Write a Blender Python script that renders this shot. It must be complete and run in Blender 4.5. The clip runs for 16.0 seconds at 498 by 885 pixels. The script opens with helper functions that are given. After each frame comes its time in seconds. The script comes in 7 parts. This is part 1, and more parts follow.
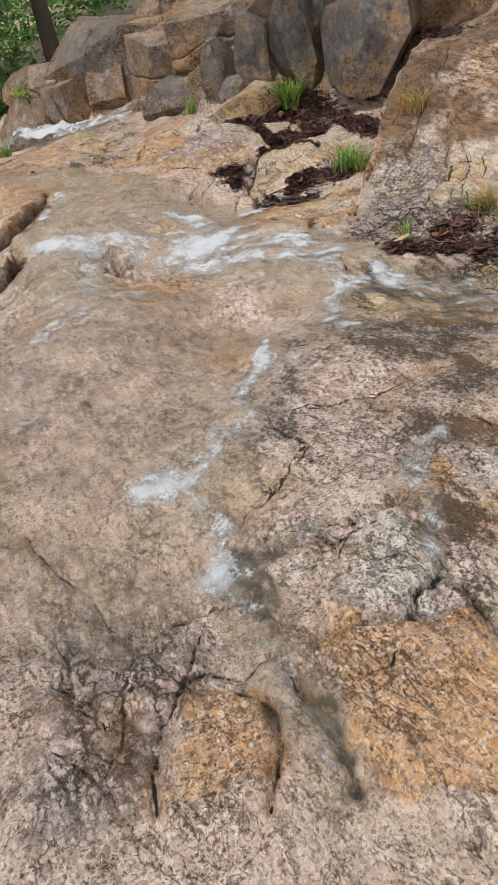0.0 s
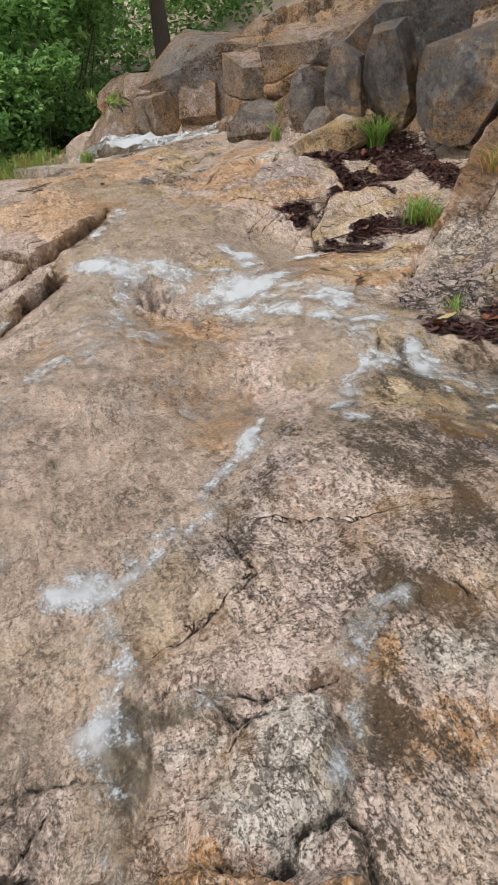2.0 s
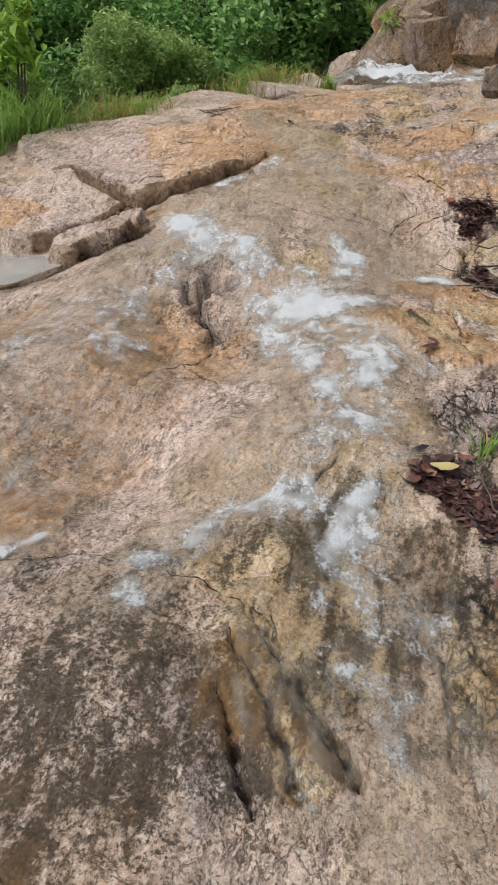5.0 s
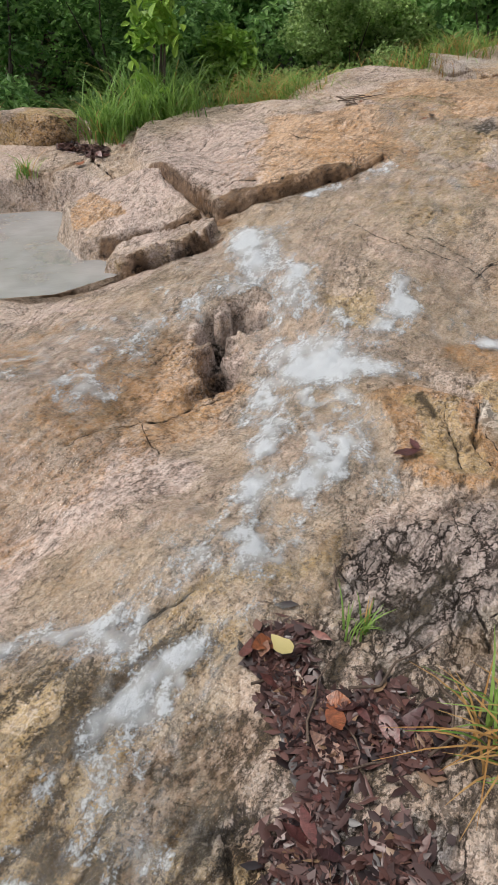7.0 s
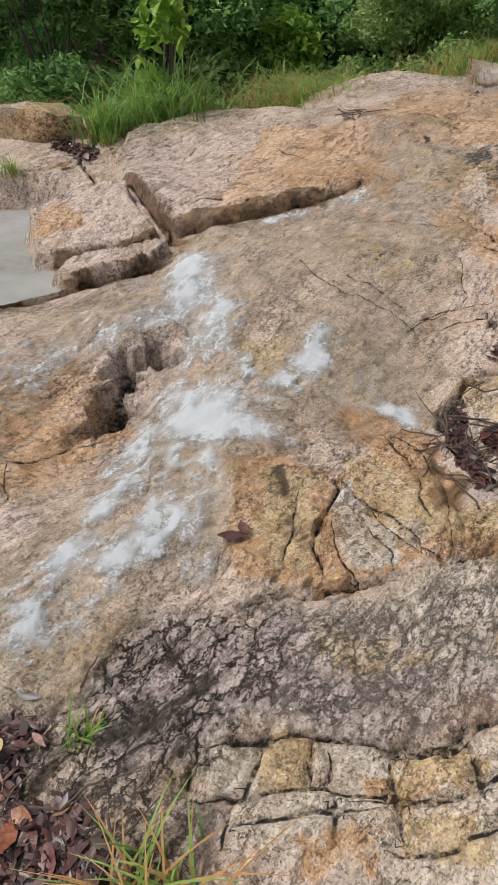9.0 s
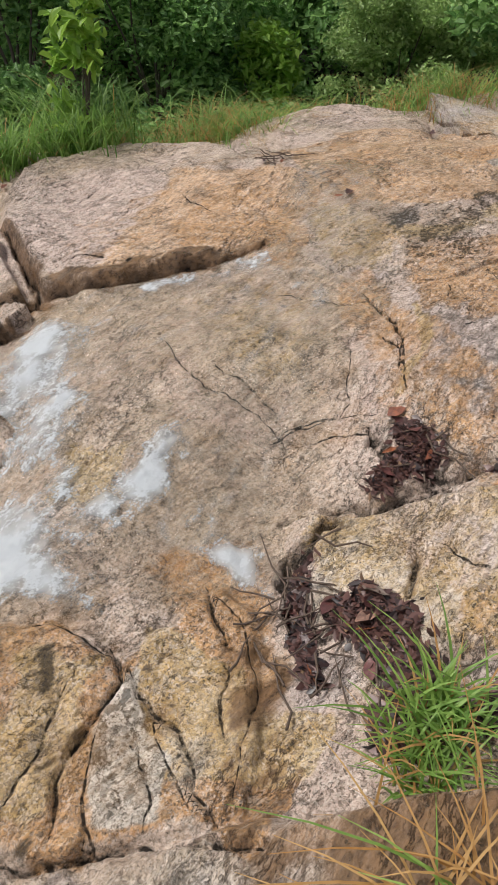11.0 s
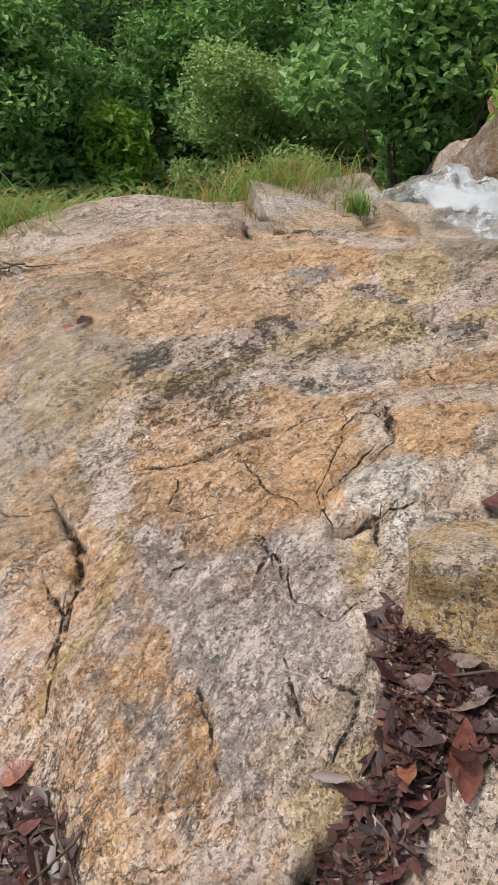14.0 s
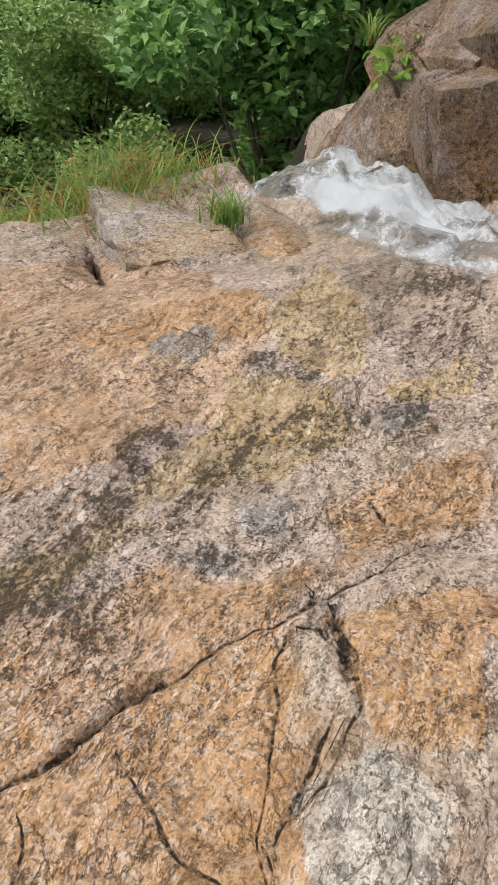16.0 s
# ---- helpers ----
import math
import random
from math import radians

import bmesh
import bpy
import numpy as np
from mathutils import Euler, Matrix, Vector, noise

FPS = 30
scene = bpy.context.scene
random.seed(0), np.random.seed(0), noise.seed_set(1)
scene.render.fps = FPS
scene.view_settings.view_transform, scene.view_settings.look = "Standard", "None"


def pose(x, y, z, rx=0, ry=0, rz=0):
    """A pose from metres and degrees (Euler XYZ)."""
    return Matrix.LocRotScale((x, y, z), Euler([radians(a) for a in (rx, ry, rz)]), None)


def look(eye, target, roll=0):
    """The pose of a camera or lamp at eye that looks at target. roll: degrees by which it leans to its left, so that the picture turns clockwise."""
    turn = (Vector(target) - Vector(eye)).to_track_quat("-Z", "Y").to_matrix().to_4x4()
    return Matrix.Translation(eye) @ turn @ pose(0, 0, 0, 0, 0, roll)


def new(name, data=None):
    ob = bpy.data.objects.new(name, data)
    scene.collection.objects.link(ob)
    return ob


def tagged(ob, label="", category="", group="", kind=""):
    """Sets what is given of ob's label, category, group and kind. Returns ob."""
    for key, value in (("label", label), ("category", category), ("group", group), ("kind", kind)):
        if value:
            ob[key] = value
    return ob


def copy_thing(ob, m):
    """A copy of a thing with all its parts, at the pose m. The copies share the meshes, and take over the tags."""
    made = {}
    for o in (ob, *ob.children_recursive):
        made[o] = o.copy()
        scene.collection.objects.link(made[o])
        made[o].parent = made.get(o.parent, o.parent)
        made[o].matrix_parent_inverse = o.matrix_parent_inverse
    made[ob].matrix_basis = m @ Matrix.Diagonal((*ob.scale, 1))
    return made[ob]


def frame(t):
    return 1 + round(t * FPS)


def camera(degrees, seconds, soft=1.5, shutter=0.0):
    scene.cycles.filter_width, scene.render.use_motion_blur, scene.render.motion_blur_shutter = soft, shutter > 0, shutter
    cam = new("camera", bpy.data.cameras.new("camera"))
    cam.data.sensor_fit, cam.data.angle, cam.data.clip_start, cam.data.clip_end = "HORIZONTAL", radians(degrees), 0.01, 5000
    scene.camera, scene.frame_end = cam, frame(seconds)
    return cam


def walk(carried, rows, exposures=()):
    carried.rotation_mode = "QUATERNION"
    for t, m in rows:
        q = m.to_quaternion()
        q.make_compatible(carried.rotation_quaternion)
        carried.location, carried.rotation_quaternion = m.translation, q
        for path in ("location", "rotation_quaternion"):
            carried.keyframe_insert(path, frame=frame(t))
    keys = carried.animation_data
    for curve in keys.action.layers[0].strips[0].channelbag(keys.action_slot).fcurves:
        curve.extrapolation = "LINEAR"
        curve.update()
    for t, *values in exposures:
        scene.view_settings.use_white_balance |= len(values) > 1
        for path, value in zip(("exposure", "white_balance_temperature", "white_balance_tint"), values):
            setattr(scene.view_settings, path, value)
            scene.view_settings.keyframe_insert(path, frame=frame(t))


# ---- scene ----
cam = camera(38.58, 16.0, soft=0.8)
# seconds, eye, yaw to the left, pitch and roll in degrees
PATH = [
    (0.0, -4.204, -0.047, 0.912, -60.20, -28.67, -12.56),
    (0.5, -4.037, -0.088, 0.935, -58.07, -28.79, -11.86),
    (1.0, -3.899, -0.136, 0.988, -57.13, -28.65, -11.22),
    (1.5, -3.779, -0.203, 1.002, -55.96, -27.66, -9.74),
    (2.0, -3.670, -0.170, 0.965, -53.83, -26.80, -7.02),
    (2.5, -3.433, -0.236, 0.990, -51.12, -27.09, -4.54),
    (3.0, -3.212, -0.255, 1.007, -46.98, -28.05, -4.01),
    (3.2, -3.090, -0.218, 1.017, -45.44, -28.26, -3.89),
    (5.3, -1.766, -0.349, 1.055, -25.66, -32.93, 0.85),
    (5.5, -1.667, -0.336, 1.074, -23.24, -33.78, 0.40),
    (6.0, -1.398, -0.342, 1.129, -17.35, -34.83, -0.23),
    (6.5, -1.119, -0.255, 1.205, -11.98, -35.33, -0.94),
    (7.0, -0.819, -0.186, 1.292, -8.06, -35.78, -1.31),
    (7.5, -0.548, -0.143, 1.369, -5.52, -36.29, -1.44),
    (8.0, -0.313, -0.026, 1.468, -3.24, -36.88, -1.52),
    (8.5, -0.145, -0.014, 1.504, -1.39, -37.48, -1.00),
    (9.0, 0.001, 0.000, 1.502, -0.02, -38.00, -0.14),
    (9.5, 0.181, 0.148, 1.537, 0.58, -38.00, 0.92),
    (9.7, 0.262, 0.197, 1.543, 0.35, -37.94, 1.53),
    (11.8, 0.941, 1.019, 1.546, 1.16, -37.77, 1.53),
    (12.0, 1.035, 1.063, 1.549, 0.98, -37.40, 1.51),
    (12.5, 1.223, 1.296, 1.523, -0.23, -35.86, 1.73),
    (13.0, 1.348, 1.474, 1.510, -1.51, -34.21, 2.05),
    (13.5, 1.479, 1.677, 1.471, -3.06, -32.36, 2.22),
    (14.0, 1.488, 1.987, 1.368, -5.09, -32.40, 2.65),
    (14.5, 1.542, 2.232, 1.344, -7.13, -34.50, 2.39),
    (15.0, 1.562, 2.439, 1.366, -10.18, -36.40, 1.91),
    (15.5, 1.545, 2.706, 1.391, -13.41, -36.90, 1.22),
    (16.0, 1.650, 2.939, 1.427, -15.34, -36.30, -0.08),
]
walk(cam, [(t, pose(x, y, z, 90 + pitch, 0, yaw) @ pose(0, 0, 0, 0, 0, roll)) for t, x, y, z, yaw, pitch, roll in PATH], [(0, -0.06), (9.5, -0.07), (12.5, 0.05), (16, 0.07)])

# ---- daylight: a bright, thinly clouded sky ----
SUN_UP, SUN_ROUND = 60.0, -88.0
world = bpy.data.worlds.new("world")
scene.world = world
world.use_nodes = True
wn, wl = world.node_tree.nodes, world.node_tree.links
wn.clear()
sky = wn.new("ShaderNodeTexSky")
sky.sky_type, sky.sun_disc = "NISHITA", False
sky.sun_elevation, sky.sun_rotation = radians(SUN_UP), radians(SUN_ROUND)
sky.dust_density, sky.air_density, sky.ozone_density = 4.0, 1.0, 0.6
pale = wn.new("ShaderNodeHueSaturation")
pale.inputs["Saturation"].default_value = 0.35
background = wn.new("ShaderNodeBackground")
background.inputs["Strength"].default_value = 0.15
wout = wn.new("ShaderNodeOutputWorld")
wl.new(sky.outputs[0], pale.inputs["Color"])
wl.new(pale.outputs[0], background.inputs["Color"])
wl.new(background.outputs[0], wout.inputs["Surface"])
sun_data = bpy.data.lights.new("sun", "SUN")
sun_data.energy, sun_data.angle, sun_data.color = 2.3, radians(12), (1.0, 0.96, 0.90)
sun = new("sun", sun_data)
sun.matrix_world = look((0, 0, 0), (-math.sin(radians(SUN_ROUND)) * math.cos(radians(SUN_UP)), -math.cos(radians(SUN_ROUND)) * math.cos(radians(SUN_UP)), -math.sin(radians(SUN_UP))))


# ---- materials ----
class Nodes:
    """A short way to write node trees."""

    def __init__(self, name):
        self.mat = bpy.data.materials.new(name)
        self.mat.use_nodes = True
        self.tree = self.mat.node_tree
        self.tree.nodes.clear()

    def add(self, kind, **given):
        node = self.tree.nodes.new("ShaderNode" + kind)
        for key, value in given.items():
            slot = node.inputs[int(key[1:])] if key[0] == "i" and key[1:].isdigit() else node.inputs[key.replace("_", " ")]
            if isinstance(value, bpy.types.NodeSocket):
                self.tree.links.new(value, slot)
            else:
                slot.default_value = value
        return node

    def coords(self, scale=(1, 1, 1), turn=(0, 0, 0)):
        m = self.add("Mapping", Vector=self.add("TexCoord").outputs["Object"])
        m.inputs["Scale"].default_value, m.inputs["Rotation"].default_value = scale, turn
        return m.outputs[0]

    def along(self, degrees, scale):
        """Coordinates turned in plan by so many degrees, then stretched."""
        turn = self.add("Mapping", Vector=self.add("TexCoord").outputs["Object"])
        turn.inputs["Rotation"].default_value = (0, 0, radians(-degrees))
        stretch = self.add("Mapping", Vector=turn.outputs[0])
        stretch.inputs["Scale"].default_value = scale
        return stretch.outputs[0]

    def layer(self, name):
        node = self.add("Attribute")
        node.attribute_name = name
        parts = self.add("SeparateColor", Color=node.outputs["Color"])
        return (*parts.outputs[:3], node.outputs["Alpha"])

    def vector(self, how, a, b):
        node = self.tree.nodes.new("ShaderNodeVectorMath")
        node.operation = how
        for slot, value in zip(node.inputs, (a, b)):
            if isinstance(value, bpy.types.NodeSocket):
                self.tree.links.new(value, slot)
            else:
                slot.default_value = value
        return node.outputs["Value" if how == "DOT_PRODUCT" else "Vector"]

    def chips(self, vector, scale):
        """A surface of small flat facets, each leaning its own way."""
        cell = self.add("TexVoronoi", Vector=vector, Scale=scale)
        lean = self.vector("SUBTRACT", cell.outputs["Color"], (0.5, 0.5, 0.5))
        return self.vector("DOT_PRODUCT", self.vector("SUBTRACT", vector, cell.outputs["Position"]), lean)

    def noise(self, vector, scale, detail=3.0, rough=0.55):
        return self.add("TexNoise", Vector=vector, Scale=scale, Detail=detail, Roughness=rough).outputs["Fac"]

    def band(self, value, low, high, to0=0.0, to1=1.0):
        return self.add("MapRange", Value=value, From_Min=low, From_Max=high, To_Min=to0, To_Max=to1).outputs[0]

    def sum(self, a, b, how="MULTIPLY"):
        node = self.add("Math", i0=a, i1=b)
        node.operation = how.split("_")[0]
        node.use_clamp = how == "ADD"
        return node.outputs[0]

    def mix(self, fac, a, b, how="MIX"):
        node = self.tree.nodes.new("ShaderNodeMix")
        node.data_type, node.blend_type = "RGBA", how
        for slot, value in ((node.inputs["Factor"], fac), (node.inputs[6], a), (node.inputs[7], b)):
            if isinstance(value, bpy.types.NodeSocket):
                self.tree.links.new(value, slot)
            else:
                slot.default_value = (*value, 1) if isinstance(value, tuple) and len(value) == 3 else value
        return node.outputs[2]

    def bump(self, height, strength, distance, before=None):
        node = self.add("Bump", Height=height, Strength=strength, Distance=distance)
        if before is not None:
            self.tree.links.new(before, node.inputs["Normal"])
        return node.outputs[0]

    def finish(self, shader):
        self.tree.links.new(shader, self.add("OutputMaterial").inputs["Surface"])
        return self.mat


def granite(name, tan=(0.575, 0.475, 0.350), pink=(0.640, 0.520, 0.465), grey=(0.540, 0.515, 0.525), dark_share=0.0, rusty=0.4, lichen=0.0, speckle=1.0):
    """Coarse granite: feldspar grains, black mica specks, rust stains, algae and wet sheen."""
    n = Nodes(name)
    p = n.coords()
    slant = n.coords((1.0, 1.2, 1.5), (0.3, 0.2, 0.55))
    drift = n.noise(p, 1.9, 4)
    grain = n.noise(p, 120, 4, 0.75)
    shaken = n.mix(0.035, p, n.add("TexNoise", Vector=p, Scale=60.0, Detail=3.0).outputs["Color"])
    cell = n.add("SeparateColor", Color=n.add("TexVoronoi", Vector=shaken, Scale=125.0).outputs["Color"])
    tiny = n.add("SeparateColor", Color=n.add("TexVoronoi", Vector=shaken, Scale=260.0).outputs["Color"])
    blotch = n.noise(slant, 9, 6, 0.70)
    speck = n.noise(slant, 24, 6, 0.78)
    rust = n.band(n.noise(p, 1.7, 3), 0.42, 0.72, 0, rusty)
    algae, ashy = n.band(n.noise(p, 2.6, 5), 0.35, 0.75, dark_share, dark_share + 0.5), n.band(n.noise(p, 4, 3), 0.4, 0.7)
    color = n.mix(n.band(drift, 0.38, 0.62), tan, pink)
    color = n.mix(n.sum(ashy, n.band(blotch, 0.24, 0.46)), color, grey)
    # old stains with ragged edges
    patch = n.noise(slant, 2.3, 10, 0.66)
    color = n.mix(n.band(patch, 0.525, 0.575, 0, 0.60 * speckle), color, (0.585, 0.370, 0.150))
    color = n.mix(n.band(patch, 0.425, 0.470, 0.72 * speckle, 0), color, (0.60, 0.520, 0.525))
    color = n.mix(n.band(n.noise(slant, 6.7, 8, 0.72), 0.565, 0.615, 0, 0.70), color, (0.140, 0.100, 0.068))
    color = n.mix(n.sum(n.sum(rust, n.sum(n.band(blotch, 0.40, 0.58, 0.0, 0.75), n.band(n.noise(p, 1.3, 3), 0.44, 0.60)), "ADD"), n.band(speck, 0.34, 0.56, 0.25, 1.0)), color, (0.590, 0.300, 0.080))
    color = n.mix(n.band(blotch, 0.54, 0.66, 0, 0.35), color, (0.33, 0.22, 0.13))
    color = n.mix(n.band(cell.outputs[0], 0.66, 0.98, 0, 0.62 * speckle), color, (0.76, 0.70, 0.66))
    color = n.mix(n.band(tiny.outputs[2], 0.60, 0.98, 0, 0.70 * speckle), color, (0.80, 0.74, 0.70))
    color = n.mix(n.band(cell.outputs[1], 0.0, 0.20, 0.86, 0), color, (0.09, 0.075, 0.06))
    color = n.mix(n.band(tiny.outputs[1], 0.0, 0.22, 0.86, 0), color, (0.08, 0.065, 0.05))
    color = n.mix(n.band(grain, 0.34, 0.48, 0.62, 0), color, (0.15, 0.10, 0.07))
    # cracks that wander and peter out
    line = n.add("Math", i0=n.noise(n.coords((1.0, 1.7, 1.0), (0, 0, 0.4)), 3.1, 7, 0.62), i1=0.5)
    line.operation = "SUBTRACT"
    line2 = n.add("Math", i0=n.noise(n.coords((2.2, 1.0, 1.0), (0, 0, 0.9)), 6.5, 6, 0.60), i1=0.5)
    line2.operation = "SUBTRACT"
    hair = None
    for one, keep in ((line, 1.0), (line2, n.band(n.noise(p, 4.1, 3), 0.35, 0.45))):
        wide = n.add("Math", i0=one.outputs[0])
        wide.operation = "ABSOLUTE"
        got = n.sum(n.band(wide.outputs[0], 0.0, 0.008, 1.0, 0.0), keep)
        hair = got if hair is None else n.sum(hair, got, "MAXIMUM")
    color = n.mix(n.sum(hair, 0.62), color, (0.055, 0.040, 0.030))
    # algae and dirt sit in specks that close up where they are thick
    pepper = n.noise(p, 62, 5, 0.80)
    thick = n.sum(n.sum(n.sum(n.sum(speck, 0.40), n.sum(blotch, 0.22), "ADD"), n.sum(pepper, 0.38), "ADD"), n.sum(algae, 0.31), "ADD")
    cover = n.band(thick, 0.605, 0.665, 0, 0.88)
    color = n.mix(cover, color, n.mix(n.band(grain, 0.4, 0.6), (0.022, 0.020, 0.020), (0.080, 0.060, 0.036)))
    if lichen:
        color = n.mix(n.band(n.noise(p, 9, 6, 0.75), 0.56, 0.64, 0, lichen), color, (0.36, 0.37, 0.33))
    ridge = n.noise(slant, 17, 7, 0.72)
    b = n.bump(n.noise(p, 5.0, 5, 0.6), 0.5, 0.05)
    b = n.bump(n.chips(p, 8.0), 0.9, 0.40, b)
    b = n.bump(n.chips(p, 24.0), 0.9, 0.40, b)
    b = n.bump(ridge, 0.9, 0.020, b)
    b = n.bump(grain, 0.9, 0.007, b)
    b = n.bump(n.sum(n.sum(hair, cover, "MAXIMUM"), -1.0), 0.6, 0.010, b)
    return n.finish(n.add("BsdfPrincipled", Base_Color=color, Roughness=0.6, Specular_IOR_Level=n.band(n.sum(cover, hair, "MAXIMUM"), 0.0, 0.9, 0.30, 0.04), Normal=b).outputs[0])


def slab_material():
    """The stained, cracked granite of the slab: its stains and joints come with the mesh, their ragged edges and grain from here."""
    n = Nodes("slab_granite")
    p, lay = n.coords(), n.along(48, (0.50, 1.25, 1.0))
    rust, algae, ashy, wet = n.layer("zones")
    joint, halo, split, white = n.layer("joints")
    ochre, black, pink, salmon = n.layer("hues")
    brown, sky_sheen, pale, across = n.layer("hues2")
    mottle = n.noise(lay, 8, 8, 0.72)
    fleck = n.noise(lay, 26, 7, 0.76)
    streak = n.noise(n.along(48, (0.28, 1.7, 1.0)), 26, 7, 0.76)
    drift = n.noise(p, 1.5, 5, 0.6)
    grain = n.noise(p, 130, 4, 0.75)
    ragged = n.sum(n.sum(mottle, 0.60), n.sum(fleck, 0.60), "ADD")

    def spread(amount, sharp=0.16, most=1.0):
        """An even stain made ragged by the rock's mottling."""
        return n.band(n.sum(amount, n.band(ragged, 0.35, 0.85, -0.34, 0.34), "ADD"), 0.42 - sharp, 0.42 + sharp, 0.0, most)

    color = n.mix(n.band(drift, 0.40, 0.60), (0.560, 0.435, 0.325), (0.610, 0.475, 0.410))
    color = n.mix(n.band(mottle, 0.34, 0.46, 0.35, 0), color, (0.690, 0.590, 0.520))
    color = n.mix(n.band(mottle, 0.53, 0.63, 0, 0.38), color, (0.520, 0.330, 0.165))
    color = n.mix(spread(pink, 0.13, 0.85), color, n.mix(n.band(fleck, 0.4, 0.6), (0.700, 0.560, 0.500), (0.600, 0.445, 0.375)))
    color = n.mix(spread(ashy, 0.13, 0.85), color, n.mix(n.band(fleck, 0.38, 0.62), (0.610, 0.515, 0.485), (0.530, 0.440, 0.405)))
    color = n.mix(spread(pale, 0.13, 0.80), color, n.mix(n.band(fleck, 0.4, 0.6), (0.730, 0.660, 0.560), (0.560, 0.460, 0.340)))
    color = n.mix(spread(salmon, 0.13, 0.88), color, n.mix(n.band(mottle, 0.38, 0.62), (0.680, 0.450, 0.270), (0.580, 0.340, 0.165)))
    color = n.mix(spread(rust, 0.12, 0.88), color, n.mix(n.band(fleck, 0.38, 0.64), (0.630, 0.370, 0.165), (0.520, 0.260, 0.090)))
    color = n.mix(spread(ochre, 0.12, 0.85), color, n.mix(n.band(mottle, 0.40, 0.62), (0.610, 0.460, 0.250), (0.520, 0.345, 0.130)))
    color = n.mix(spread(white, 0.14, 0.85), color, n.mix(n.band(fleck, 0.4, 0.62), (0.700, 0.665, 0.600), (0.570, 0.520, 0.450)))
    # bluish grey of wet rock, with the sky's sheen painted into the colour
    color = n.mix(spread(sky_sheen, 0.12, 0.80), color, n.mix(n.band(fleck, 0.4, 0.6), (0.400, 0.400, 0.410), (0.150, 0.145, 0.145)))
    # grains: feldspar and mica, thicker in some parts than in others
    shaken = n.mix(0.03, p, n.add("TexNoise", Vector=p, Scale=60.0, Detail=3.0).outputs["Color"])
    cell = n.add("SeparateColor", Color=n.add("TexVoronoi", Vector=shaken, Scale=88.0).outputs["Color"])
    tiny = n.add("SeparateColor", Color=n.add("TexVoronoi", Vector=shaken, Scale=190.0).outputs["Color"])
    coarse = n.band(n.noise(p, 2.8, 4), 0.38, 0.62, 0.65, 1.15)
    color = n.mix(n.sum(n.band(cell.outputs[0], 0.62, 0.98, 0, 0.42), coarse), color, (0.780, 0.710, 0.640))
    color = n.mix(n.sum(n.band(tiny.outputs[2], 0.60, 0.98, 0, 0.48), coarse), color, (0.800, 0.730, 0.670))
    color = n.mix(n.sum(n.band(cell.outputs[1], 0.0, 0.18, 0.70, 0), coarse), color, (0.150, 0.095, 0.065))
    color = n.mix(n.sum(n.band(tiny.outputs[1], 0.0, 0.26, 0.88, 0), coarse), color, (0.110, 0.085, 0.065))
    big = n.add("SeparateColor", Color=n.add("TexVoronoi", Vector=shaken, Scale=52.0).outputs["Color"])
    color = n.mix(n.sum(n.band(big.outputs[1], 0.0, 0.26, 0.85, 0), spread(white)), color, (0.120, 0.115, 0.100))
    color = n.mix(n.band(grain, 0.36, 0.49, 0.65, 0), color, (0.170, 0.120, 0.085))
    color = n.mix(1.0, color, n.mix(n.band(streak, 0.40, 0.60), (0.84, 0.81, 0.79), (1.10, 1.10, 1.10)), "MULTIPLY")
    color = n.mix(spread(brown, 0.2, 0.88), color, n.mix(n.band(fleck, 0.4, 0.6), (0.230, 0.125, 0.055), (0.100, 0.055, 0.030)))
    # cracks that wander and peter out, and the net of joints where the rock is split into scales
    hair = None
    for turn, stretch, scale, keep in ((60, (0.6, 1.5, 1.0), 3.1, n.band(n.noise(p, 2.7, 3), 0.46, 0.56)), (20, (0.7, 1.6, 1.0), 5.5, n.band(n.noise(p, 4.1, 3), 0.49, 0.59)), (130, (0.7, 1.4, 1.0), 4.2, n.band(n.noise(p, 3.3, 3), 0.50, 0.60)), (48, (0.6, 1.7, 1.0), 10.0, n.band(n.noise(p, 5.3, 3), 0.44, 0.56)), (75, (0.6, 1.5, 1.0), 15.0, n.band(n.noise(p, 7.1, 3), 0.48, 0.58))):
        away = n.add("Math", i0=n.noise(n.along(turn, stretch), scale, 8, 0.64), i1=0.5)
        away.operation = "SUBTRACT"
        wide = n.add("Math", i0=away.outputs[0])
        wide.operation = "ABSOLUTE"
        got = n.sum(n.band(wide.outputs[0], 0.001, 0.010, 1.0, 0.0), keep)
        hair = got if hair is None else n.sum(hair, got, "MAXIMUM")
    bent = n.mix(0.13, n.along(60, (0.8, 1.7, 1.0)), n.add("TexNoise", Vector=p, Scale=8.0, Detail=7.0, Roughness=0.75).outputs["Color"])
    net = None
    for scale, thin, keep in ((9.0, 0.052, n.band(n.noise(p, 6, 4, 0.6), 0.28, 0.40)), (21.0, 0.078, n.band(n.noise(p, 9, 4, 0.6), 0.40, 0.52))):
        web = n.add("TexVoronoi", Vector=bent, Scale=scale)
        web.feature = "DISTANCE_TO_EDGE"
        got = n.sum(n.band(web.outputs["Distance"], 0.45 * thin, thin, 1.0, 0.0), keep)
        net = got if net is None else n.sum(net, got, "MAXIMUM")
    hair = n.sum(n.sum(hair, 0.75), n.sum(net, split), "MAXIMUM")
    color = n.mix(n.sum(hair, 0.97), color, (0.026, 0.019, 0.016))
    # algae and dirt sit in specks that close up where they are thick
    pepper = n.noise(p, 58, 6, 0.82)
    thick = n.sum(n.sum(n.sum(n.sum(fleck, 0.36), n.sum(mottle, 0.24), "ADD"), n.sum(pepper, 0.62), "ADD"), n.sum(algae, 0.140), "ADD")
    cover = n.band(thick, 0.690, 0.735, 0, 0.88)
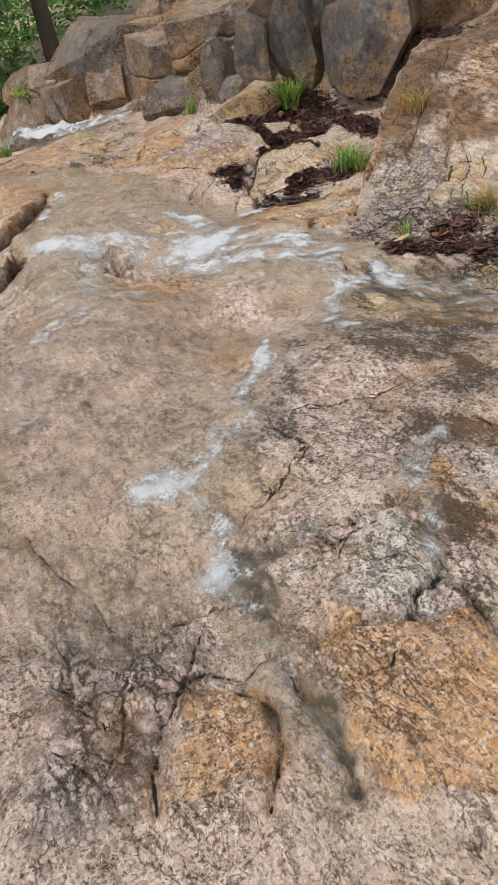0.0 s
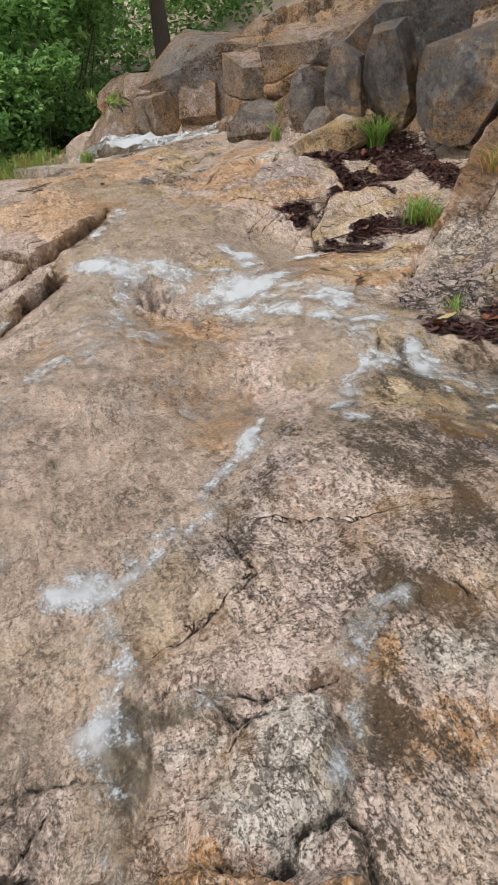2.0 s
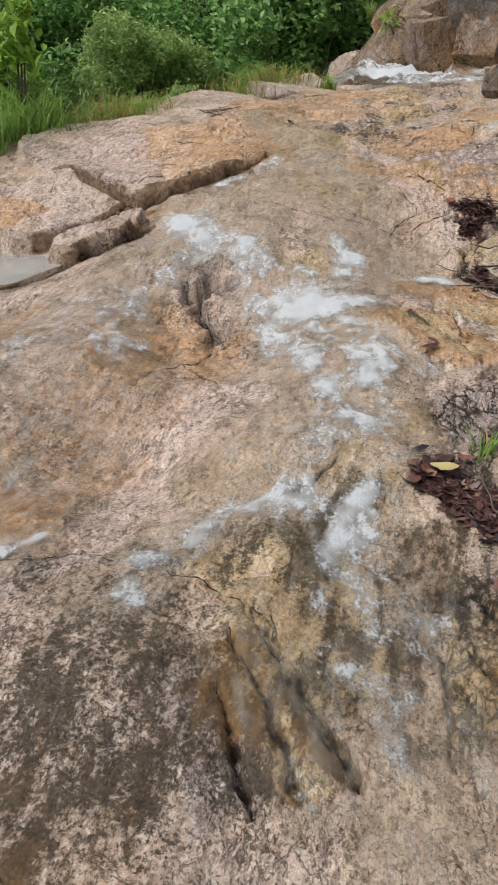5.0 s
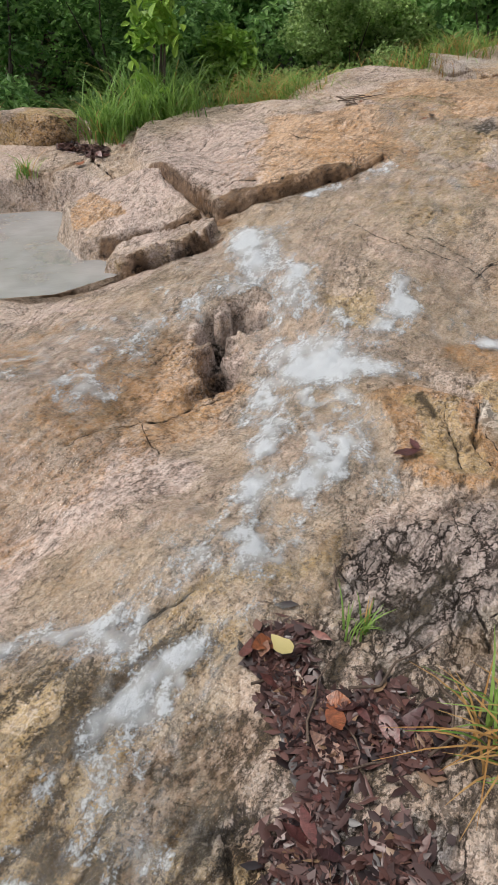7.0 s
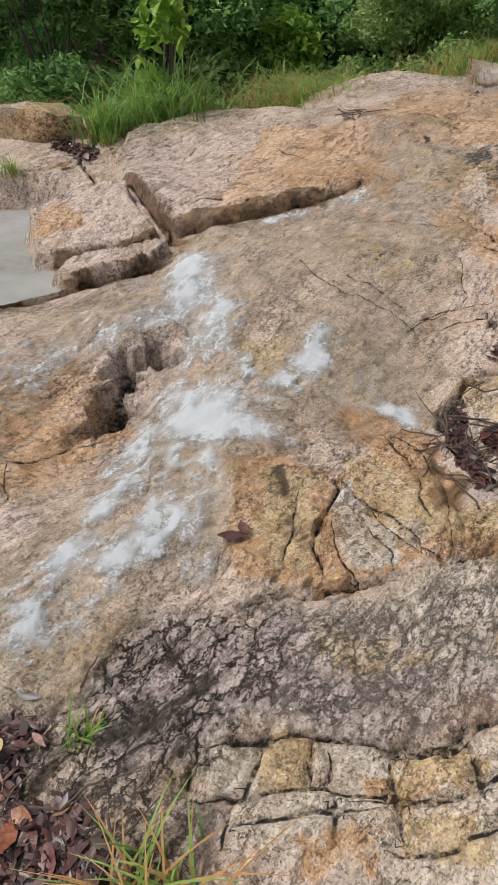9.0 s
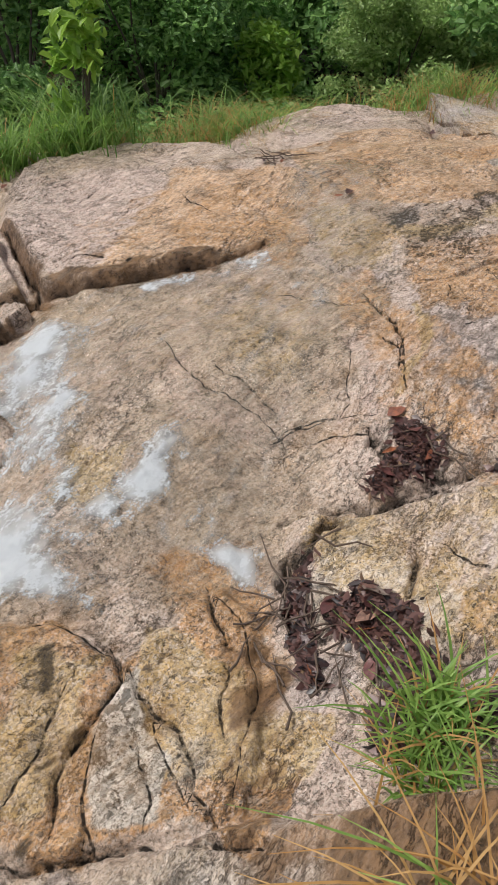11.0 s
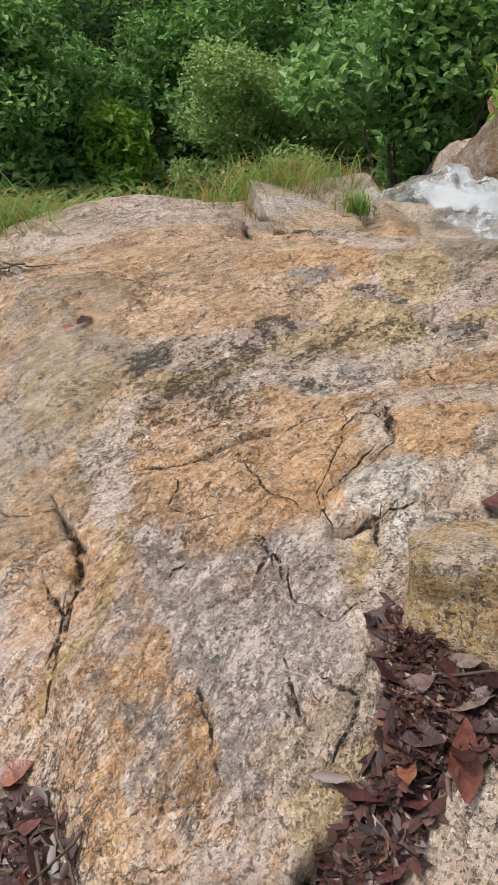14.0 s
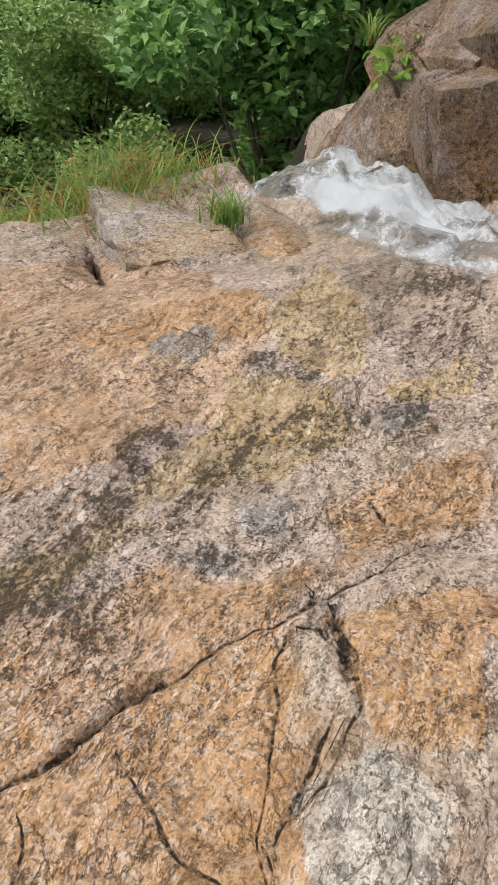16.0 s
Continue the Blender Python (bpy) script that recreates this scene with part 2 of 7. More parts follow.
    soot = n.sum(n.band(n.sum(black, n.band(ragged, 0.35, 0.85, -0.45, 0.45), "ADD"), 0.38, 0.60), 0.90)
    cover = n.sum(cover, soot, "MAXIMUM")
    color = n.mix(cover, color, n.mix(n.band(grain, 0.4, 0.6), (0.028, 0.026, 0.026), (0.095, 0.072, 0.044)))
    stained = n.sum(halo, n.band(n.noise(p, 3.3, 4), 0.48, 0.66, 0.0, 0.7))
    color = n.mix(n.sum(stained, n.band(fleck, 0.30, 0.62, 0.1, 0.9)), color, (0.420, 0.220, 0.070))
    width = n.add("Math", i0=n.sum(across, n.band(fleck, 0.3, 0.7, -0.5, 0.5), "ADD_FREE"))
    width.operation = "ABSOLUTE"
    cut = n.sum(n.band(width.outputs[0], 0.6, 1.2, 0.97, 0.0), n.band(joint, 0.66, 0.78, 1.0, 0.0))
    cut = n.sum(cut, n.band(n.noise(p, 30, 5, 0.7), 0.40, 0.54, 0.12, 1.0))
    color = n.mix(cut, color, (0.016, 0.013, 0.011))
    dark = n.sum(n.sum(cover, cut, "MAXIMUM"), hair, "MAXIMUM")
    damp = n.sum(wet, n.band(mottle, 0.40, 0.60, 0.0, 0.5), "ADD")
    color = n.mix(n.band(wet, 0.1, 1.0, 0, 0.25), color, n.mix(1.0, color, (0.76, 0.70, 0.60), "MULTIPLY"))
    rough = n.band(damp, 0.1, 1.0, 0.62, 0.28)
    b = n.bump(n.noise(lay, 5.0, 6, 0.62), 0.6, 0.05)
    b = n.bump(n.sum(n.chips(bent, 9.0), n.band(split, 0.0, 1.0, 0.08, 1.0)), 0.9, 0.40, b)
    b = n.bump(n.sum(n.chips(bent, 27.0), n.band(split, 0.0, 1.0, 0.15, 0.9)), 0.9, 0.45, b)
    b = n.bump(fleck, 0.8, 0.011, b)
    b = n.bump(grain, 0.8, 0.006, b)
    b = n.bump(n.sum(dark, -1.0), 0.7, 0.012, b)
    return n.finish(n.add("BsdfPrincipled", Base_Color=color, Roughness=rough, Specular_IOR_Level=n.band(dark, 0.0, 0.9, 0.40, 0.10), Normal=b).outputs[0])


def leafy(name, dark, light, translucent=0.50, gloss=0.45):
    n = Nodes(name)
    each = n.add("NewGeometry").outputs["Random Per Island"]
    color = n.mix(each, dark, light)
    color = n.mix(n.band(n.noise(n.coords(), 2.2, 2), 0.35, 0.7, 0, 0.5), color, tuple(v * 0.6 for v in dark))
    color = n.mix(n.band(n.noise(n.coords(), 60, 2), 0.3, 0.7, 0, 0.25), color, light)
    skin = n.add("BsdfPrincipled", Base_Color=color, Roughness=gloss)
    back = n.add("BsdfTranslucent", Color=color)
    return n.finish(n.add("MixShader", i0=translucent, i1=skin.outputs[0], i2=back.outputs[0]).outputs[0])


def dead_leaf_material():
    n = Nodes("dead_leaf")
    each = n.add("ObjectInfo").outputs["Random"]
    color = n.mix(each, (0.050, 0.020, 0.023), (0.240, 0.088, 0.076))
    color = n.mix(n.band(each, 0.70, 0.80), color, (0.330, 0.110, 0.045))
    color = n.mix(n.band(each, 0.90, 0.95), color, (0.240, 0.190, 0.160))
    color = n.mix(n.band(n.noise(n.coords(), 55, 5, 0.7), 0.40, 0.62, 0.6, 0), color, (0.030, 0.014, 0.012))
    b = n.bump(n.noise(n.coords((1, 3, 1)), 60, 4), 0.5, 0.004)
    return n.finish(n.add("BsdfPrincipled", Base_Color=color, Roughness=0.30, Normal=b).outputs[0])


def water_material():
    """A thin running film with streaks, and froth where it breaks."""
    n = Nodes("water")
    p = n.coords()
    foam, flow, streak, _ = n.layer("froth")
    ripple = n.noise(n.along(55, (0.5, 1.3, 1.0)), 20, 6, 0.65)
    fine = n.noise(p, 75, 4, 0.65)
    lace = n.noise(n.along(60, (0.75, 1.2, 1.0)), 17, 9, 0.74)
    beads = n.noise(p, 95, 3, 0.7)
    b = n.bump(fine, 0.4, 0.005, n.bump(ripple, 0.7, 0.020))
    clear = n.add("BsdfTransparent", Color=(0.99, 0.985, 0.965, 1))
    silt = n.add("BsdfDiffuse", Color=(0.700, 0.610, 0.480, 1), Normal=b)
    body = n.add("MixShader", i0=n.sum(flow, n.band(ripple, 0.44, 0.62, 0.01, 0.16)), i1=clear.outputs[0], i2=silt.outputs[0])
    shine = n.add("BsdfGlossy", Color=(1, 1, 1, 1), Roughness=0.14, Normal=b)
    film = n.add("MixShader", i0=n.band(n.add("Fresnel", IOR=1.33, Normal=b).outputs[0], 0, 1, 0.0, 0.60), i1=body.outputs[0], i2=shine.outputs[0])
    torn = n.sum(n.sum(n.band(lace, 0.30, 0.70, -0.62, 0.62), n.band(beads, 0.30, 0.70, -0.28, 0.28), "ADD"), foam, "ADD")
    cover = n.sum(n.band(torn, 0.24, 0.78, 0.0, 0.90), n.band(foam, 0.06, 0.22), "MULTIPLY")
    bits = n.sum(n.sum(flow, streak), n.band(lace, 0.46, 0.66, 0.0, 0.34))
    cover = n.sum(cover, bits, "MAXIMUM")
    bumpy = n.bump(lace, 0.8, 0.020, n.bump(beads, 0.6, 0.006))
    white = n.add("BsdfDiffuse", Color=(0.665, 0.705, 0.740, 1), Normal=bumpy)
    glow = n.add("BsdfTranslucent", Color=(0.640, 0.690, 0.735, 1), Normal=bumpy)
    spray = n.add("MixShader", i0=0.25, i1=white.outputs[0], i2=glow.outputs[0])
    return n.finish(n.add("MixShader", i0=cover, i1=film.outputs[0], i2=spray.outputs[0]).outputs[0])


def bark_material(name, dark, light):
    n = Nodes(name)
    p = n.coords((6, 6, 1))
    color = n.mix(n.noise(p, 6, 5, 0.7), dark, light)
    return n.finish(n.add("BsdfPrincipled", Base_Color=color, Roughness=0.85, Normal=n.bump(n.noise(p, 9, 5, 0.7), 0.7, 0.02)).outputs[0])


def pool_material():
    n = Nodes("pool_water")
    b = n.bump(n.noise(n.coords((1, 1.6, 1)), 14, 3), 0.25, 0.012)
    clear = n.add("BsdfTransparent", Color=(0.86, 0.85, 0.80, 1))
    # pale grey diffuse that stands in for bright sky mirrored in the pool
    painted_sky = n.add("BsdfDiffuse", Color=(0.50, 0.51, 0.51, 1))
    body = n.add("MixShader", i0=n.band(n.noise(n.coords(), 2.5, 3), 0.3, 0.7, 0.35, 0.6), i1=clear.outputs[0], i2=painted_sky.outputs[0])
    shine = n.add("BsdfGlossy", Color=(1, 1, 1, 1), Roughness=0.07, Normal=b)
    return n.finish(n.add("MixShader", i0=n.band(n.add("Fresnel", IOR=1.33, Normal=b).outputs[0], 0, 1, 0.05, 1), i1=body.outputs[0], i2=shine.outputs[0]).outputs[0])


ROCK = slab_material()
CLIFF_ROCK = granite("bank_granite", tan=(0.215, 0.130, 0.066), pink=(0.235, 0.145, 0.090), grey=(0.130, 0.115, 0.100), speckle=0.42, dark_share=0.10, rusty=0.7, lichen=0.12)
DARK_ROCK = granite("dark_granite", tan=(0.052, 0.055, 0.060), pink=(0.066, 0.066, 0.069), grey=(0.080, 0.083, 0.089), speckle=0.12, dark_share=0.0, rusty=0.0, lichen=0.3)
TAN_ROCK = granite("tan_granite", tan=(0.50, 0.32, 0.12), pink=(0.50, 0.34, 0.15), grey=(0.36, 0.29, 0.19), speckle=0.6, dark_share=0.05, rusty=0.45)
PALE_ROCK = granite("pale_granite", tan=(0.52, 0.42, 0.32), pink=(0.55, 0.44, 0.36), grey=(0.46, 0.43, 0.40), rusty=0.35)
RUST_ROCK = granite("rust_granite", tan=(0.46, 0.24, 0.09), pink=(0.48, 0.28, 0.13), grey=(0.40, 0.30, 0.22), rusty=1.0)
GREY_ROCK = granite("grey_granite", tan=(0.115, 0.104, 0.096), pink=(0.140, 0.120, 0.105), grey=(0.135, 0.132, 0.130), speckle=0.25, dark_share=0.12, rusty=0.2, lichen=0.2)


def soil_material():
    n = Nodes("forest_soil")
    p = n.coords()
    color = n.mix(n.noise(p, 18, 6, 0.75), (0.010, 0.009, 0.006), (0.042, 0.031, 0.018))
    color = n.mix(n.band(n.noise(p, 1.5, 4), 0.50, 0.62), color, (0.018, 0.030, 0.010))
    return n.finish(n.add("BsdfPrincipled", Base_Color=color, Roughness=0.9, Normal=n.bump(n.noise(p, 30, 5, 0.7), 0.8, 0.03)).outputs[0])


def litter_material():
    n = Nodes("leaf_litter")
    each = n.add("NewGeometry").outputs["Random Per Island"]
    color = n.mix(each, (0.012, 0.008, 0.009), (0.130, 0.062, 0.052))
    color = n.mix(n.band(each, 0.95, 1.0), color, (0.22, 0.14, 0.08))
    return n.finish(n.add("BsdfPrincipled", Base_Color=color, Roughness=0.4).outputs[0])


SOIL = soil_material()
LITTER = litter_material()
WATER, POOL_WATER, DEAD_LEAF = water_material(), pool_material(), dead_leaf_material()
SHRUB_LEAF = leafy("shrub_leaf", (0.17, 0.30, 0.08), (0.52, 0.66, 0.26))
BROAD_LEAF = leafy("broad_leaf", (0.060, 0.180, 0.045), (0.420, 0.660, 0.220))
BRIGHT_LEAF = leafy("bright_leaf", (0.17, 0.34, 0.05), (0.38, 0.56, 0.10))
WOOD_LEAF = leafy("wood_leaf", (0.030, 0.105, 0.026), (0.320, 0.560, 0.150))
GRASS = leafy("grass_blade", (0.100, 0.230, 0.040), (0.340, 0.510, 0.120), 0.45, 0.5)
DRY_GRASS = leafy("dry_grass_blade", (0.40, 0.19, 0.05), (0.62, 0.40, 0.16), 0.4, 0.6)
BARK = bark_material("bark", (0.045, 0.035, 0.028), (0.14, 0.11, 0.085))
TWIG = bark_material("twig", (0.06, 0.04, 0.03), (0.17, 0.12, 0.09))


# ---- lie of the land: noise, cracks and plates in plan ----
def lattice(ix, iy, seed):
    """A fixed pseudo-random number between 0 and 1 for each whole pair."""
    n = (ix.astype(np.int64) * 374761393 + iy.astype(np.int64) * 668265263 + seed * 1442695041) & 0x7FFFFFFF
    n = ((n ^ (n >> 13)) * 1274126177) & 0x7FFFFFFF
    return ((n ^ (n >> 16)) & 0xFFFFF) / 0xFFFFF


def vnoise(x, y, seed=0):
    """Smooth value noise between -1 and 1."""
    fx, fy = np.floor(x), np.floor(y)
    u, v = x - fx, y - fy
    u, v = u * u * (3 - 2 * u), v * v * (3 - 2 * v)
    ix, iy = fx.astype(np.int64), fy.astype(np.int64)
    a, b = lattice(ix, iy, seed), lattice(ix + 1, iy, seed)
    c, d = lattice(ix, iy + 1, seed), lattice(ix + 1, iy + 1, seed)
    return 2 * (a + (b - a) * u + (c - a) * v + (a - b - c + d) * u * v) - 1


def fbm(x, y, octaves=4, seed=0, gain=0.5):
    total, amp = 0.0, 1.0
    for k in range(octaves):
        total = total + amp * vnoise(x * 2**k + 17.3 * k, y * 2**k - 9.1 * k, seed + k)
        amp *= gain
    return total


def cellular(x, y, seed=0, jitter=0.9):
    """Distance to the border of the nearest cell, and a number for that cell."""
    fx, fy = np.floor(x).astype(np.int64), np.floor(y).astype(np.int64)
    near, second, who = np.full(x.shape, 9.0), np.full(x.shape, 9.0), np.zeros(x.shape)
    for dx in (-1, 0, 1):
        for dy in (-1, 0, 1):
            ix, iy = fx + dx, fy + dy
            px = ix + 0.5 + jitter * (lattice(ix, iy, seed) - 0.5)
            py = iy + 0.5 + jitter * (lattice(ix, iy, seed + 7) - 0.5)
            d = np.hypot(px - x, py - y)
            closer = d < near
            second = np.where(closer, near, np.minimum(second, d))
            who = np.where(closer, lattice(ix, iy, seed + 13), who)
            near = np.where(closer, d, near)
    return second - near, who


def facets(x, y, seed=0):
    """Cells with a number each, and a plane through each that leans its own way."""
    fx, fy = np.floor(x).astype(np.int64), np.floor(y).astype(np.int64)
    near, second = np.full(x.shape, 9.0), np.full(x.shape, 9.0)
    who, plane = np.zeros(x.shape), np.zeros(x.shape)
    for dx in (-1, 0, 1):
        for dy in (-1, 0, 1):
            ix, iy = fx + dx, fy + dy
            ox, oy = x - ix - 0.5 - 0.9 * (lattice(ix, iy, seed) - 0.5), y - iy - 0.5 - 0.9 * (lattice(ix, iy, seed + 7) - 0.5)
            d = np.hypot(ox, oy)
            closer = d < near
            second = np.where(closer, near, np.minimum(second, d))
            who = np.where(closer, lattice(ix, iy, seed + 13), who)
            plane = np.where(closer, ox * (lattice(ix, iy, seed + 17) - 0.5) + oy * (lattice(ix, iy, seed + 19) - 0.5), plane)
            near = np.where(closer, d, near)
    return second - near, who, plane


def line_distance(x, y, line):
    """Distance in plan to a broken line, and how far along it the foot lies (0 to 1)."""
    best, along = np.full(np.shape(x), 99.0), np.zeros(np.shape(x))
    n = len(line) - 1
    for k, ((ax, ay), (bx, by)) in enumerate(zip(line, line[1:])):
        ux, uy = bx - ax, by - ay
        s = np.clip(((x - ax) * ux + (y - ay) * uy) / (ux * ux + uy * uy), 0, 1)
        d = np.hypot(x - ax - s * ux, y - ay - s * uy)
        along = np.where(d < best, (k + s) / n, along)
        best = np.minimum(best, d)
    return best, along


def side_of(x, y, line):
    """+1 or -1: on which side of a broken line a place lies."""
    best, side = np.full(np.shape(x), 99.0), np.ones(np.shape(x))
    for (ax, ay), (bx, by) in zip(line, line[1:]):
        ux, uy = bx - ax, by - ay
        s = np.clip(((x - ax) * ux + (y - ay) * uy) / (ux * ux + uy * uy), 0, 1)
        d = np.hypot(x - ax - s * ux, y - ay - s * uy)
        side = np.where(d < best, np.where(ux * (y - ay) - uy * (x - ax) >= 0, 1.0, -1.0), side)
        best = np.minimum(best, d)
    return side


def inside(x, y, outline):
    """Signed distance in plan to a closed outline, above 0 inside."""
    d, _ = line_distance(x, y, outline + outline[:1])
    odd = np.zeros(np.shape(x), bool)
    for (ax, ay), (bx, by) in zip(outline, outline[1:] + outline[:1]):
        if ay != by:
            odd ^= ((ay > y) != (by > y)) & (x < (bx - ax) * (y - ay) / (by - ay) + ax)
    return np.where(odd, d, -d)


def ramp(v, a, b):
    s = np.clip((v - a) / (b - a), 0, 1)
    return s * s * (3 - 2 * s)


def hump(x, y, cx, cy, rx, ry, turn=0.0):
    c, s = math.cos(radians(turn)), math.sin(radians(turn))
    u, v = ((x - cx) * c + (y - cy) * s) / rx, ((y - cy) * c - (x - cx) * s) / ry
    return np.exp(-(u * u + v * v))


# plates of rock: outline in plan, how far they stand up, width of the edge
UPPER_SLAB = [(-0.74, 4.38), (-0.48, 3.97), (-0.40, 3.83), (-0.06, 3.86), (0.19, 3.94), (0.48, 4.05), (0.66, 4.20), (0.75, 4.60), (0.68, 5.00), (0.55, 5.45), (-0.30, 5.60), (-0.75, 5.20), (-0.88, 4.75)]
POOL_BLOCK = [(-1.29, 4.10), (-1.20, 3.74), (-0.55, 3.74), (-0.47, 3.80), (-0.80, 4.27), (-1.05, 4.36)]
LEDGE_STRIP = [(-1.06, 3.52), (-0.98, 3.66), (-0.52, 3.72), (-0.42, 3.66), (-0.50, 3.58), (-0.90, 3.45)]
LEFT_PLATE = [(-0.29, 2.84), (-0.44, 2.83), (-0.54, 2.74), (-0.59, 2.66), (-0.54, 2.60), (-0.58, 2.45), (-0.64, 2.30), (-0.77, 2.20), (-1.01, 2.03), (-1.23, 1.92), (-1.80, 1.95), (-2.30, 2.30), (-2.20, 2.95), (-1.25, 3.28), (-0.80, 3.22), (-0.50, 3.02)]
GOLD_BLOCK = [(0.78, 2.46), (0.83, 2.49), (1.12, 2.42), (1.27, 2.40), (1.40, 2.39), (1.42, 2.26), (1.52, 2.24), (1.52, 2.14), (1.48, 2.05), (1.36, 1.98), (1.33, 1.86), (1.16, 1.85), (1.01, 1.99), (0.92, 2.08), (0.82, 2.16), (0.77, 2.34)]
GOLD_NEIGHBOUR = [(1.65, 2.44), (1.72, 2.42), (1.92, 2.46), (1.95, 2.30), (1.81, 2.28), (1.73, 2.33), (1.66, 2.31), (1.58, 2.21), (1.60, 2.30)]
GREY_PLATE = [(1.22, 2.90), (1.26, 3.20), (1.44, 3.58), (1.62, 3.66), (1.80, 3.30), (1.84, 2.95), (1.66, 2.52), (1.30, 2.60)]
WHITE_STONE = [(1.82, 3.40), (1.89, 3.47), (2.00, 3.47), (2.07, 3.40), (2.09, 3.32), (2.02, 3.27), (1.92, 3.26), (1.81, 3.30)]
ORANGE_WEDGE = [(-0.08, 1.96), (0.08, 1.99), (0.20, 1.95), (0.30, 1.90), (0.56, 2.17), (0.68, 2.10), (0.69, 1.79), (0.66, 1.48), (0.57, 1.45), (0.35, 1.41), (0.24, 1.36), (-0.04, 1.47), (-0.07, 1.61)]
BACK_BLOCK = [(1.86, 6.10), (1.80, 5.62), (2.10, 5.58), (2.45, 5.60), (2.56, 5.85), (2.40, 6.30), (2.10, 6.45)]
BACK_SLAB = [(0.40, 5.55), (1.20, 5.50), (1.70, 5.62), (1.74, 6.10), (1.20, 6.40), (0.50, 6.10)]
PALE_STONE = [(-3.09, 0.50), (-3.14, 0.45), (-3.14, 0.38), (-3.09, 0.29), (-3.01, 0.28), (-2.94, 0.27), (-2.84, 0.32), (-2.77, 0.38), (-2.80, 0.46), (-2.92, 0.50)]
ORANGE_BLOCK = [(-3.20, 0.48), (-3.17, 0.42), (-3.11, 0.27), (-3.05, 0.19), (-3.11, 0.09), (-3.30, -0.02), (-3.48, 0.02), (-3.50, 0.22), (-3.42, 0.28), (-3.39, 0.36), (-3.31, 0.42)]
TAN_BLOCK = [(-3.38, 0.72), (-3.34, 0.67), (-3.34, 0.60), (-3.36, 0.53), (-3.42, 0.48), (-3.56, 0.45), (-3.68, 0.58), (-3.57, 0.64), (-3.51, 0.65)]
PIT = [(-0.36, 2.80), (-0.46, 2.79), (-0.54, 2.70), (-0.50, 2.56), (-0.57, 2.44), (-0.62, 2.33)]
PLATES = [(UPPER_SLAB, 0.062, 0.040), (POOL_BLOCK, 0.095, 0.035), (LEDGE_STRIP, 0.10, 0.02), (LEFT_PLATE, 0.065, 0.028), (GOLD_BLOCK, 0.06, 0.06),
          (GOLD_NEIGHBOUR, 0.05, 0.05), (GREY_PLATE, 0.02, 0.04), (WHITE_STONE, 0.02, 0.03), (ORANGE_WEDGE, 0.045, 0.05), (BACK_BLOCK, 0.05, 0.08),
          (BACK_SLAB, 0.035, 0.10), (PALE_STONE, 0.030, 0.03), (ORANGE_BLOCK, 0.022, 0.025), (TAN_BLOCK, 0.022, 0.025)]

SHELF = [(-0.75, 0.96), (-0.36, 1.13), (-0.06, 1.24), (0.20, 1.35), (0.59, 1.42), (0.90, 1.41), (1.25, 1.33), (1.60, 1.30), (1.95, 1.25), (2.25, 1.00), (2.25, -3.0), (-0.40, -3.0), (-0.60, 0.20)]

CRACKS, STAINS, FOAMS, STREAMS = [], [], [], []


def crack(wide, deep, *line):
    """A joint in the rock along a line in plan."""
    CRACKS.append((list(line), wide, deep))


def stain(kind, strength, edge, *outline):
    """A patch of the rock with a colour or a break-up of its own, or a painted sky sheen."""
    STAINS.append((kind, strength, edge, list(outline)))


def foam(strength, edge, *outline):
    """A patch of broken white water."""
    FOAMS.append((strength, edge, list(outline)))


def run(wide, froth_wide, strength, *line):
    """A thread of running water: half width of its film and of its froth."""
    STREAMS.append((list(line), wide, froth_wide, strength))


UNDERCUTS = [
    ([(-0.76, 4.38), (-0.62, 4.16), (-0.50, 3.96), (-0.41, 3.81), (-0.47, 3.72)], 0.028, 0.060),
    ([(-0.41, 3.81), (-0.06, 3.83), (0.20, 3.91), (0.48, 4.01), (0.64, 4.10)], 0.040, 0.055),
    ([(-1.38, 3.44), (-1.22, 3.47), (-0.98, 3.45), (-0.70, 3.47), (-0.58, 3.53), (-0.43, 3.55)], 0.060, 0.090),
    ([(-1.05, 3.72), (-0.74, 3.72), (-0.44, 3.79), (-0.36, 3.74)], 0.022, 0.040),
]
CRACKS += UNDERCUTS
crack(0.060, 0.060, (0.78, 2.02), (0.76, 2.20), (0.86, 2.38), (1.05, 2.46), (1.40, 2.52), (1.56, 2.40), (1.52, 2.14), (1.52, 1.95))
crack(0.060, 0.040, (1.04, 2.78), (1.12, 2.68), (1.22, 2.56), (1.28, 2.50))
crack(0.050, 0.050, (1.56, 2.40), (1.70, 2.55), (1.90, 2.66), (1.96, 2.90))
crack(0.014, 0.030, (1.90, 5.98), (2.15, 6.02), (2.40, 5.92))
crack(0.050, 0.120, (1.76, 6.10), (1.79, 5.80), (1.80, 5.56))
crack(0.030, 0.040, (0.20, 5.62), (0.36, 5.40), (0.60, 5.10), (0.72, 4.90))
crack(0.010, 0.055, (0.62, 1.12), (0.90, 1.10), (1.20, 1.02), (1.55, 0.98))
crack(0.030, 0.040, (-1.40, 4.72), (-1.15, 4.86), (-0.90, 4.80))
crack(0.030, 0.040, (-1.00, 4.42), (-0.98, 4.62), (-1.10, 4.86), (-1.05, 5.20))
